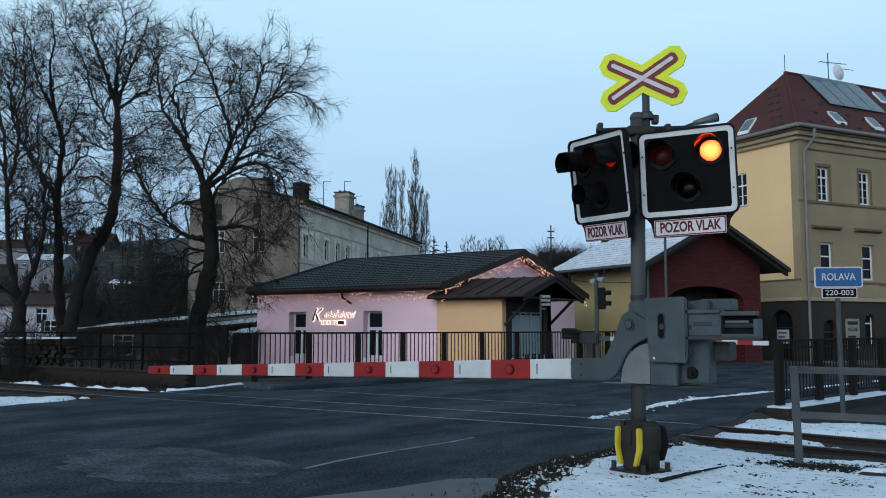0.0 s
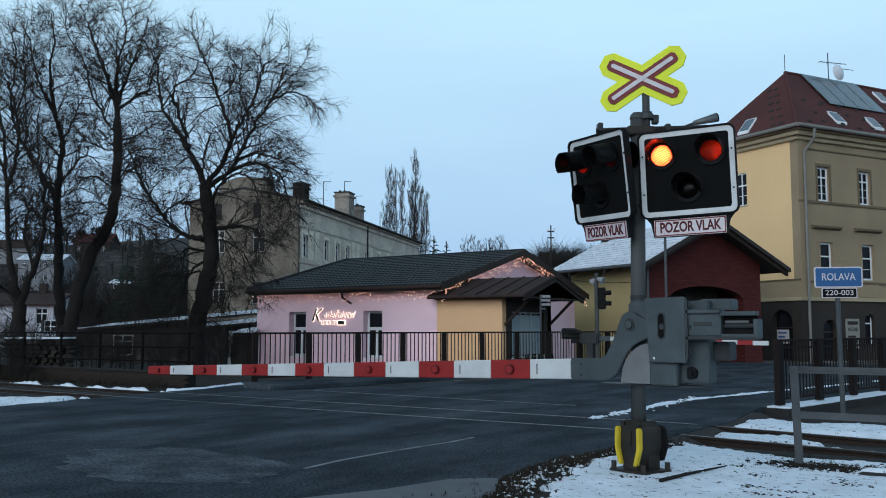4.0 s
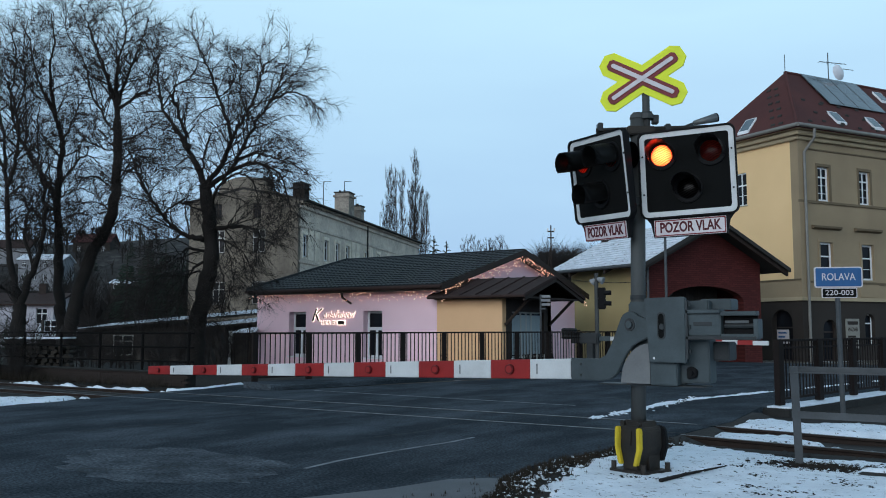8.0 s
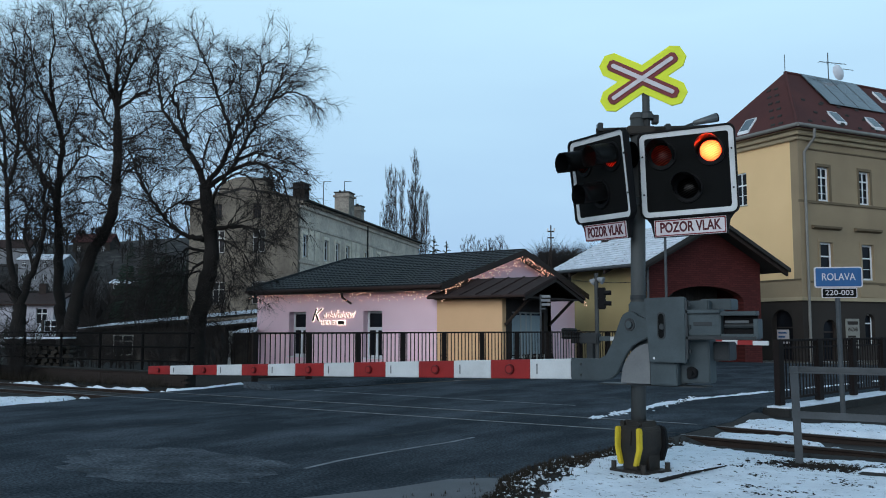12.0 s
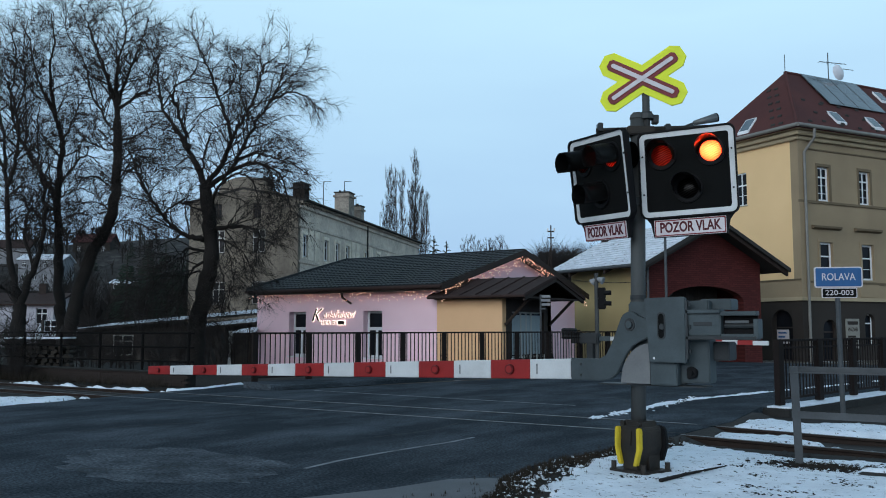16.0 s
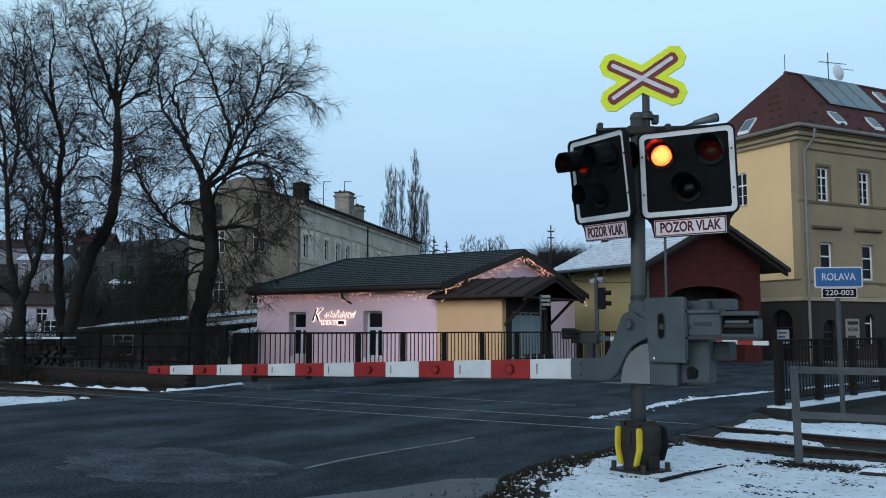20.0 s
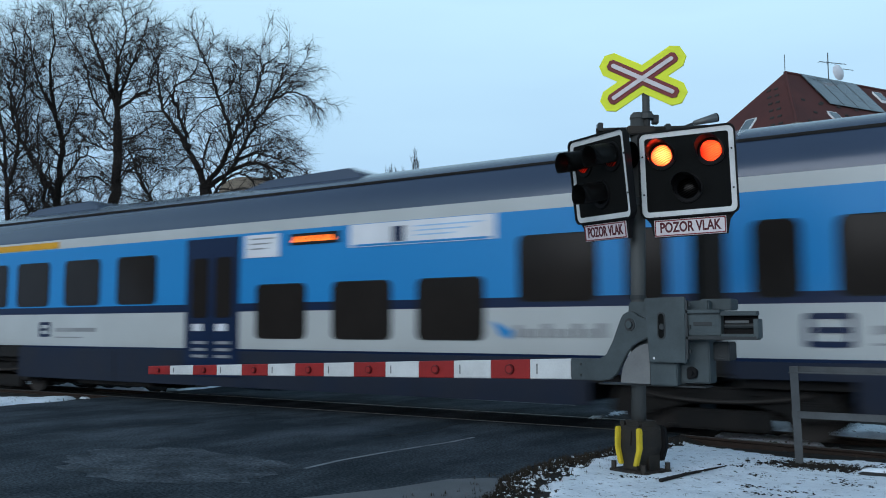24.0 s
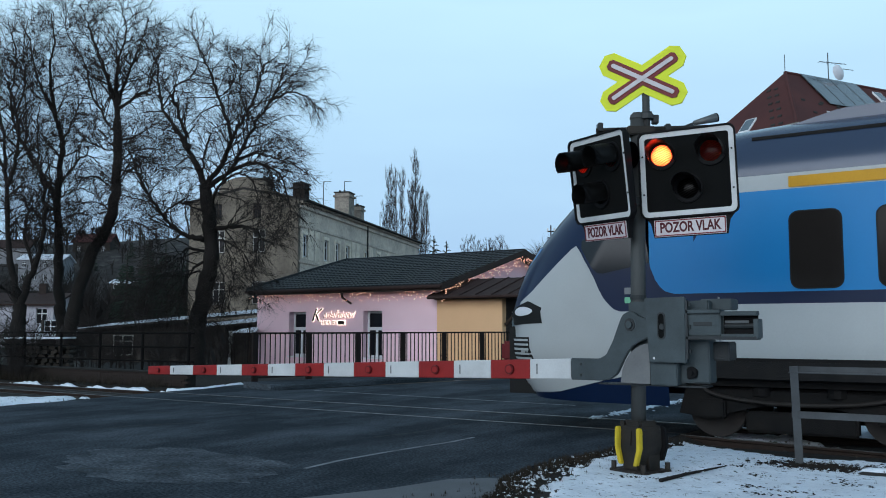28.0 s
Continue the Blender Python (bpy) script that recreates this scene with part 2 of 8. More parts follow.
    "t_steel": mat("wheel_steel", (0.045, 0.04, 0.038), 0.7, 0.3, bump=0.1),
    "t_grey": mat("plain_grey_plastic", (0.25, 0.26, 0.27), 0.5, bump=0.0),
    "t_poster": mat("white_poster_film", (0.66, 0.68, 0.72), 0.4, bump=0.0),
    "led_dim": glow("dim_orange_led", (1.0, 0.20, 0.05), 0.55),
    "led": glow("orange_led", (1.0, 0.17, 0.012), 1.3),
    "head": glow("headlight_glow", (1.0, 0.93, 0.72), 9.0),
    "warm": glow("warm_fairy_light", (1.0, 0.50, 0.36), 1.7),
    "neon": glow("warm_white_halo_light", (1.0, 0.88, 0.76), 1.7),
    "bulb": glow("red_signal_bulb", (1.0, 0.12, 0.03), 380.0),
    "weakbulb": glow("red_side_bulb", (1.0, 0.06, 0.01), 7.0),
}


def lens_material(name, col):
    """Ribbed translucent signal lens: what stands close behind it shines through."""
    m = bpy.data.materials.new(name)
    m.use_nodes = True
    n, l = m.node_tree.nodes, m.node_tree.links
    tr, gl, mx = n.new("ShaderNodeBsdfTranslucent"), n.new("ShaderNodeBsdfGlossy"), n.new("ShaderNodeMixShader")
    tc, wv, rp, mc = n.new("ShaderNodeTexCoord"), n.new("ShaderNodeTexWave"), n.new("ShaderNodeValToRGB"), n.new("ShaderNodeMix")
    mp = n.new("ShaderNodeMapping")
    mp.inputs["Rotation"].default_value = (0, radians(25), 0)
    wv.bands_direction = "Z"
    wv.inputs["Scale"].default_value, wv.inputs["Distortion"].default_value, wv.inputs["Detail"].default_value = 13.0, 5.0, 3.0
    rp.color_ramp.elements[0].color, rp.color_ramp.elements[1].color = (0.2, 0.2, 0.2, 1), (1, 1, 1, 1)
    mc.data_type, mc.blend_type = "RGBA", "MULTIPLY"
    mc.inputs[0].default_value = 1.0
    mc.inputs[6].default_value = (*col, 1)
    l.new(tc.outputs["Object"], mp.inputs["Vector"])
    l.new(mp.outputs["Vector"], wv.inputs["Vector"])
    l.new(wv.outputs["Fac"], rp.inputs["Fac"])
    l.new(rp.outputs["Color"], mc.inputs[7])
    l.new(mc.outputs[2], tr.inputs["Color"])
    gl.inputs["Color"].default_value, gl.inputs["Roughness"].default_value = (0.5, 0.5, 0.5, 1), 0.25
    mx.inputs[0].default_value = 0.015
    l.new(tr.outputs[0], mx.inputs[1])
    l.new(gl.outputs[0], mx.inputs[2])
    l.new(mx.outputs[0], n["Material Output"].inputs["Surface"])
    return m


def brickwork(name, col, joint, plane=90):
    """Painted brick wall seen from afar: shallow courses in colour and relief."""
    m = mat(name, col, 0.85, scale=0.6, bump=0.0)
    n, l = m.node_tree.nodes, m.node_tree.links
    b = n["Principled BSDF"]
    src = b.inputs["Base Color"].links[0].from_socket
    tc, mp, bt, mx, bp = n.new("ShaderNodeTexCoord"), n.new("ShaderNodeMapping"), n.new("ShaderNodeTexBrick"), n.new("ShaderNodeMix"), n.new("ShaderNodeBump")
    mp.inputs["Rotation"].default_value = (radians(plane), 0, 0)
    bt.inputs["Scale"].default_value, bt.inputs["Mortar Size"].default_value = 1.0, 0.012
    bt.inputs["Brick Width"].default_value, bt.inputs["Row Height"].default_value = 0.30, 0.085
    bt.inputs["Color1"].default_value, bt.inputs["Color2"].default_value, bt.inputs["Mortar"].default_value = (1, 1, 1, 1), (0.7, 0.7, 0.7, 1), (joint, joint, joint, 1)
    mx.data_type, mx.blend_type = "RGBA", "MULTIPLY"
    mx.inputs[0].default_value = 1.0
    bp.inputs["Strength"].default_value, bp.inputs["Distance"].default_value = 0.5, 0.01
    l.new(tc.outputs["Object"], mp.inputs["Vector"])
    l.new(mp.outputs["Vector"], bt.inputs["Vector"])
    l.new(src, mx.inputs[6])
    l.new(bt.outputs["Color"], mx.inputs[7])
    l.new(mx.outputs[2], b.inputs["Base Color"])
    l.new(bt.outputs["Color"], bp.inputs["Height"])
    l.new(bp.outputs["Normal"], b.inputs["Normal"])
    return m


M["redbrick"] = brickwork("red_painted_brick", (0.098, 0.020, 0.018), 0.55)
M["redlens"] = lens_material("red_lens", (0.95, 0.24, 0.22))
M["clearlens"] = lens_material("unlit_clear_lens", (0.07, 0.075, 0.08))


# ---- mesh helpers ----
def part(name, bm, material, parent=None, label="", m=None, smooth=False):
    me = bpy.data.meshes.new(name)
    bm.to_mesh(me)
    bm.free()
    for k in (material if isinstance(material, (list, tuple)) else [material]):
        me.materials.append(M[k])
    if smooth:
        for p in me.polygons:
            p.use_smooth = True
    ob = new(name, me)
    if m is not None:
        ob.matrix_basis = m
    if parent is not None:
        ob.parent = parent
    if label:
        tagged(ob, label)
    return ob


def again(ob, m, parent=None):
    """Another object on the same mesh."""
    o = new(ob.name.split(".")[0], ob.data)
    o.matrix_basis = m
    o.parent = parent or ob.parent
    return o


def thing(name, m, label, category, group="", kind=""):
    return tagged_at(new(name), m, label, category, group, kind)


def tagged_at(ob, m, label, category, group="", kind=""):
    ob.matrix_basis = m
    return tagged(ob, label, category, group, kind)


def box(x0, x1, y0, y1, z0, z1, bevel=0.0, bm=None):
    bm = bm or bmesh.new()
    vs = [bm.verts.new((x, y, z)) for z in (z0, z1) for y in (y0, y1) for x in (x0, x1)]
    fs = [bm.faces.new([vs[i] for i in q]) for q in ((0, 2, 3, 1), (4, 5, 7, 6), (0, 1, 5, 4), (2, 6, 7, 3), (0, 4, 6, 2), (1, 3, 7, 5))]
    if bevel:
        es = list({e for f in fs for e in f.edges})
        bmesh.ops.bevel(bm, geom=es, offset=bevel, segments=2, affect="EDGES")
    return bm


def prism(pts, a, b, axis="y", bm=None, bevel=0.0):
    """Extrudes an outline in the plane across the axis from a to b."""
    bm = bm or bmesh.new()

    def at(p, q):
        return {"y": (p[0], q, p[1]), "x": (q, p[0], p[1]), "z": (p[0], p[1], q)}[axis]

    lo, hi = [bm.verts.new(at(p, a)) for p in pts], [bm.verts.new(at(p, b)) for p in pts]
    fs = [bm.faces.new(lo), bm.faces.new(hi[::-1])]
    n = len(pts)
    fs += [bm.faces.new((lo[i], hi[i], hi[(i + 1) % n], lo[(i + 1) % n])) for i in range(n)]
    bmesh.ops.recalc_face_normals(bm, faces=fs)
    if bevel:
        bmesh.ops.bevel(bm, geom=list({e for f in fs for e in f.edges}), offset=bevel, segments=2, affect="EDGES")
    return bm


def rod(a, b, r, sides=10, r2=None, bm=None, cap=True):
    bm = bm or bmesh.new()
    a, b = Vector(a), Vector(b)
    z = (b - a).normalized()
    x = z.orthogonal().normalized()
    y = z.cross(x)
    ang = [2 * math.pi * i / sides for i in range(sides)]
    lo = [bm.verts.new(a + (x * math.cos(t) + y * math.sin(t)) * r) for t in ang]
    hi = [bm.verts.new(b + (x * math.cos(t) + y * math.sin(t)) * (r if r2 is None else r2)) for t in ang]
    for i in range(sides):
        bm.faces.new((lo[i], lo[(i + 1) % sides], hi[(i + 1) % sides], hi[i]))
    if cap:
        bm.faces.new(lo[::-1])
        bm.faces.new(hi)
    return bm


def rounded(w, h, r, n=5, cx=0.0, cz=0.0):
    """Outline of a rounded rectangle."""
    out = []
    for sx, sz, t0 in ((1, 1, 0), (-1, 1, 90), (-1, -1, 180), (1, -1, 270)):
        for i in range(n + 1):
            t = radians(t0 + 90 * i / n)
            out.append((cx + sx * (w / 2 - r) + r * math.cos(t), cz + sz * (h / 2 - r) + r * math.sin(t)))
    return out


def ring(outer, inner, a, b, bm=None):
    """A frame between two outlines of equal count, across y from a to b."""
    bm = bm or bmesh.new()
    n = len(outer)
    vo, vi = [[bm.verts.new((p[0], q, p[1])) for p in outer] for q in (a, b)], [[bm.verts.new((p[0], q, p[1])) for p in inner] for q in (a, b)]
    fs = []
    for i in range(n):
        j = (i + 1) % n
        fs += [bm.faces.new((vo[0][i], vo[0][j], vi[0][j], vi[0][i])), bm.faces.new((vo[1][j], vo[1][i], vi[1][i], vi[1][j])),
               bm.faces.new((vo[0][j], vo[0][i], vo[1][i], vo[1][j])), bm.faces.new((vi[0][i], vi[0][j], vi[1][j], vi[1][i]))]
    bmesh.ops.recalc_face_normals(bm, faces=fs)
    return bm


def holed(outline, holes, a, b):
    """A plate across y with round holes (x, z, r)."""
    bm = bmesh.new()
    for loop in [outline] + [[(x + r * math.cos(t), z + r * math.sin(t)) for t in np.linspace(0, 2 * math.pi, 25)[:-1]] for x, z, r in holes]:
        vs = [bm.verts.new((p[0], a, p[1])) for p in loop]
        for i in range(len(vs)):
            bm.edges.new((vs[i], vs[(i + 1) % len(vs)]))
    bmesh.ops.triangle_fill(bm, use_beauty=True, edges=bm.edges[:])
    got = bmesh.ops.extrude_face_region(bm, geom=bm.faces[:])
    bmesh.ops.translate(bm, verts=[v for v in got["geom"] if isinstance(v, bmesh.types.BMVert)], vec=(0, b - a, 0))
    bmesh.ops.recalc_face_normals(bm, faces=bm.faces[:])
    return bm


def lettering(name, text, size, material, parent, m, width=None, bold=0.0, depth=0.004, shear=0.0):
    cu = bpy.data.curves.new(name, "FONT")
    cu.body, cu.size, cu.extrude, cu.align_x, cu.align_y, cu.offset, cu.shear = text, size, depth / 2, "CENTER", "CENTER", bold, shear
    tmp = new("tmp", cu)
    bpy.context.view_layer.update()
    me = bpy.data.meshes.new_from_object(tmp.evaluated_get(bpy.context.evaluated_depsgraph_get()))
    bpy.data.objects.remove(tmp)
    me.materials.clear()
    me.materials.append(M[material])
    xs = [v.co.x for v in me.vertices]
    if width:
        k = width / (max(xs) - min(xs))
        for v in me.vertices:
            v.co.x *= k
    ob = new(name, me)
    ob.matrix_basis, ob.parent = m, parent
    return ob


UPRIGHT = pose(0, 0, 0, 90, 0, 0)


def sheet(name, pts, z, material, label="", category="", parent=None, kind="structure"):
    bm = bmesh.new()
    f = bm.faces.new([bm.verts.new((*p, z)) for p in pts])
    bmesh.ops.triangulate(bm, faces=[f])
    bmesh.ops.recalc_face_normals(bm, faces=bm.faces[:])
    ob = part(name, bm, material, parent)
    return tagged(ob, label, category, "", kind) if not parent else ob


# ---- ground, road, track ----
tagged(part("ground", box(-1500, 1500, -1500, 1500, -1.2, -0.2), "ground"), "winter ground of soil, dead grass and thin snow", "ground", "", "structure")
TRACK_Y = 14.3


def slab_of(name, pts, z, material, label, category):
    """A solid flat piece of ground with its own edge."""
    return tagged(part(name, prism(pts, -0.28, z, "z"), material), label, category, "", "structure")


road = slab_of("road", [(-70, -8), (-4.4, -8), (-4.5, 7.6), (-4.9, 8.4), (-5.05, 9.2), (-5.08, 9.9), (-4.95, 10.7), (-4.85, 11.5), (-4.95, 12.5), (-4.7, 13.2), (-4.6, 16.0), (-4.75, 17.6), (-4.9, 19.0), (-2.15, 33.6), (14, 36), (14, 44), (-30, 44), (-12.2, 34.0),
                      (-14.7, 24.5), (-16.6, 17.2), (-19.3, 18.4), (-18.8, 15.8), (-18.4, 13.2), (-17.9, 10.4), (-24, 9.6), (-70, 9.4)], 0.0, "asphalt", "dark worn asphalt road across the railway", "road")
patch_rng = random.Random(4)
bm = bmesh.new()
rim = [bm.verts.new((-8.7 + 1.75 * math.cos(a) * k, 7.2 + 1.05 * math.sin(a) * k - 0.15 * math.cos(a) * k, 0.004)) for a, k in ((2 * math.pi * i / 48, patch_rng.uniform(0.88, 1.1)) for i in range(48))]
mid = bm.verts.new((-8.7, 7.2, 0.004))
for i in range(48):
    bm.faces.new((mid, rim[i], rim[(i + 1) % 48]))
part("asphalt_patch", bm, "asphalt_patch", road)
LINE = [(-7.12, 7.81), (-7.2, 8.54), (-7.17, 9.49), (-7.12, 10.06), (-7.05, 10.77), (-7.07, 11.4)]
sheet("edge_line", [(x - 0.034, y) for x, y in LINE] + [(x + 0.034, y) for x, y in LINE[::-1]], 0.006, "line", parent=road)
sheet("edge_line", [(-15.8, 17.6), (-8.2, 17.2), (-8.2, 17.28), (-15.8, 17.7)], 0.006, "line", parent=road)
crack_rng = random.Random(12)
for sx, sy, ang, L in ((-9.6, 6.3, 20, 1.5), (-12.6, 8.6, 100, 2.2), (-8.3, 10.6, 80, 2.4), (-14.2, 11.4, 10, 2.0), (-11.0, 12.4, 175, 3.0), (-7.7, 18.8, 95, 3.0), (-12.4, 19.6, 85, 3.4)):
    bm = bmesh.new()
    p, a = Vector((sx, sy)), radians(ang)
    prev = None
    for i in range(13):
        w = 0.012 + 0.012 * crack_rng.random()
        side = Vector((-math.sin(a), math.cos(a))) * w
        now = [bm.verts.new((*(p - side), 0.005)), bm.verts.new((*(p + side), 0.005))]
        if prev:
            bm.faces.new((prev[0], now[0], now[1], prev[1]))
        prev = now
        a += crack_rng.uniform(-0.35, 0.35)
        p = p + Vector((math.cos(a), math.sin(a))) * L / 12
    part("tar_seam", bm, "rubber", road)
tagged(slab_of("pavement", [(-6.6, -7), (-4.45, -7), (-4.45, 7.5), (-4.86, 8.36), (-5.0, 8.34), (-5.3, 8.05), (-5.5, 7.2), (-6.05, 6.0), (-6.8, 4.5)], 0.02, "asphalt_grey", "", ""), "worn grey asphalt pavement beside the road", "pavement", "", "structure")

tagged(part("verge_soil", box(-5.4, 40, -8, 12.6, -0.3, -0.03), "soil"), "dark soil and dead grass of the verge", "ground", "", "structure")
for nm, x0, x1, y0, y1, zz in (("bank_soil", -90, -17.9, 15.9, 60, -0.02), ("verge_soil", -90, -17.6, 9.2, 12.9, -0.03), ("bank_soil", -7.4, 30, 15.8, 17.2, -0.06), ("bank_soil", -4.8, 30, 17.2, 34.0, -0.18)):
    tagged(part(nm, box(x0, x1, y0, y1, -0.3, zz), "soil"), "dark soil and dead grass beside the track", "ground", "", "structure")

track = thing("railway_track", pose(0, TRACK_Y, 0), "rusty single railway track, snowed in beside the road", "track", "", "structure")
DIP = 0.08
for s in (-1, 1):
    y = s * 0.753
    prof = [(y - 0.06, -0.165), (y + 0.06, -0.165), (y + 0.012, -0.135), (y + 0.01, -0.045), (y + 0.035, -0.03), (y + 0.035, 0.0), (y - 0.035, 0.0), (y - 0.035, -0.03), (y - 0.01, -0.045), (y - 0.012, -0.135)]
    part("rail", prism(prof, -430, -5.2, "x"), "rail", track)
    part("rail_head", box(-430, -5.2, y - 0.026, y + 0.026, 0.001, 0.006), "railtop", track)
    part("flangeway", box(-19, -4.6, y - s * 0.075 - 0.03, y - s * 0.075 + 0.03, -0.002, 0.003), "rubber", track)
    # past the road the rails dip a little
    run, low = math.hypot(3.6, DIP), math.degrees(math.atan2(DIP, 3.6))
    for x0, z0, length, tilt in ((-5.2, 0.0, run, low), (-1.6, -DIP, 121.6, 0.0)):
        q = pose(x0, 0, z0, 0, tilt, 0)
        part("rail", prism(prof, 0, length, "x"), "rail", track, m=q)
        part("rail_head", box(0, length, y - 0.026, y + 0.026, 0.001, 0.006), "railtop", track, m=q)
part("ballast_bed", prism([(-2.3, -0.3), (-1.7, -0.08), (1.7, -0.08), (2.3, -0.3)], -430, -4.7, "x"), "ballast", track)
for y0, y1 in ((-1.75, -0.83), (-0.67, 0.67), (0.83, 3.6)):
    part("shoulder", prism([(-5.3, -0.27), (-5.3, -0.012), (-4.62, -0.012), (-4.05, -0.2), (-4.05, -0.27)], y0, y1, "y"), "ballast", track)
part("ballast_bed", prism([(-2.3, -0.3), (-1.7, -0.17), (1.7, -0.17), (2.3, -0.3)], -4.7, 120, "x"), "ballast", track)
sl = part("sleeper", box(-0.13, 0.13, -1.25, 1.25, -0.25, -0.065, 0.01), "sleeper", track)
sl.matrix_basis = pose(-4.1, 0, -0.05 - DIP * 0.3)
for i in range(1, 22):
    again(sl, pose(-4.1 + 0.6 * i, 0, -0.05 - DIP * min(1.0, 0.3 + 0.167 * i)))
for i in range(26):
    again(sl, pose(-19.8 - 0.6 * i, 0, 0))


def near_line(x, y, pts):
    """Distance to a line through a few points."""
    p, best = Vector((x, y)), 99.0
    for a, b in zip(pts, pts[1:]):
        a, b = Vector(a), Vector(b)
        k = max(0.0, min(1.0, (p - a).dot(b - a) / (b - a).length_squared))
        best = min(best, (p - a.lerp(b, k)).length)
    return best


def snow_field(name, x0, x1, y0, y1, top, step, edge, material, label, seed=0.0, ragged=1.0):
    """Lumpy snow cover whose rim sinks below the ground around it."""
    nx, ny = int((x1 - x0) / step), int((y1 - y0) / step)
    vs, fs = [], []
    for j in range(ny + 1):
        for i in range(nx + 1):
            x, y = x0 + (x1 - x0) * i / nx, y0 + (y1 - y0) * j / ny
            d = edge(x, y) + ragged * (0.22 * noise.noise((x * 1.6, y * 1.6, seed)) + 0.12 * noise.noise((x * 5, y * 5, seed + 3)))
            k = max(0.0, min(1.0, d / (0.35 if ragged == 1.0 else 0.25 if ragged > 0.5 else 0.16)))
            z = -0.25 + (0.25 + top + (1.0 if ragged == 1.0 else 0.4) * (0.035 * noise.noise((x * 1.3, y * 1.3, 7 + seed)) + 0.022 * noise.noise((x * 6, y * 6, seed)) + 0.010 * noise.noise((x * 14, y * 11, seed)))) * k
            vs.append((x, y, z))
    for j in range(ny):
        for i in range(nx):
            a = j * (nx + 1) + i
            fs.append((a, a + 1, a + nx + 2, a + nx + 1))
    me = bpy.data.meshes.new(name)
    me.from_pydata(vs, [], fs)
    me.materials.append(M[material])
    for p in me.polygons:
        p.use_smooth = True
    return tagged(new(name, me), label, "snow", "", "structure")


def verge_edge(x, y):
    left = float(np.interp(y, [5.0, 7.6, 8.4, 9.0, 9.9, 10.5, 11.1, 12.0, 12.6], [-4.05, -4.4, -4.6, -4.74, -4.9, -4.96, -4.84, -4.6, -4.6]))
    far = float(np.interp(x, [-5.0, -4.3, -3.8, -3.3, -2.6, 6.0], [12.85, 12.75, 12.45, 12.25, 12.1, 12.1]))
    return min((x - left) * 0.75, far - y) + 0.10 * noise.noise((x * 9, y * 9, 4)) - 0.06


snow_field("snow_verge", -5.3, 6.0, 5.0, 13.2, 0.03, 0.05, verge_edge, "snow", "thin trodden snow over dead grass on the verge", 0.0, 0.7)
snow_field("snow_between_rails", -6.2, 2.0, 13.6, 15.0, -0.05, 0.05, lambda x, y: min(x + 4.75 - (14.9 - y) * 0.3, 0.62 - abs(y - 14.3), max(0.7 * (11.55 - x - y), 0.16 - abs(y - 13.95) - 0.08 * (x + 1.8))), "snow", "snow lying between the rails", 5.0, 0.9)
snow_field("snow_beyond_track", -7.2, 8.0, 15.0, 19.6, -0.03, 0.08, lambda x, y: min(x + 4.8 - (y - 15.5) * 0.05, y - 15.3, float(np.interp(x, [-4.7, -4.2, -3.8, -2.3, 8.0], [17.7, 17.5, 17.1, 17.3, 17.4])) - y), "snow", "snow beyond the track below the bridge railing", 9.0)
snow_field("snow_ridge", -7.6, -3.2, 14.9, 34.0, 0.03, 0.07, lambda x, y: 0.21 + 0.06 * math.sin(y * 2.3) * math.sin(y * 0.9) - abs(x + 6.8 - 0.24 * max(0.0, y - 19.8)) if y > 14.7 else -1.0, "snow_clean", "thin ridge of ploughed snow along the road", 13.0, 0.3)
snow_field("snow_left_verge", -30.0, -17.6, 9.0, 13.4, 0.03, 0.1, lambda x, y: 0.08 + min(float(np.interp(y, [10.2, 10.6, 12.05, 13.4], [-18.0, -18.15, -18.42, -18.6])) - x, 13.3 - y, (x - float(np.interp(y, [9.0, 10.6, 11.9, 12.65, 13.7], [-24.0, -22.6, -20.5, -19.5, -19.1]))) * 0.6), "snow", "snow on the verge beside the track", 17.0)
snow_field("snow_kerb", -32.0, -18.2, 15.2, 19.2, 0.05, 0.06, lambda x, y: (0.135 if x < -19.2 and y < 16.5 else 0.185) - near_line(x, y, ((-27, 15.9), (-23.6, 15.8), (-18.75, 15.7), (-18.8, 16.6), (-19.5, 18.6))), "snow_clean", "line of snow along the foot of the brick wall", 21.0, 0.2)


# ---- bridge edges and railings ----
BR = pose(0, 0, 0, 0, 0, -13)          # the bridge lies askew to the track
LEFT = Matrix.Translation((-17.75, 18.2, 0)) @ BR      # local y runs along the left railing
RIGHT = Matrix.Translation((-4.6, 19.4, 0)) @ pose(0, 0, 0, 0, 0, -11)
slab = tagged(part("bridge_kerb", prism([(0, 0.0), (1.35, 0.0), (1.35, 0.10), (1.30, 0.15), (0, 0.17)], -0.9, 17, "y"), "asphalt", m=LEFT @ pose(-0.15, 0, 0)), "raised dark concrete footway along the bridge", "kerb", "", "structure")


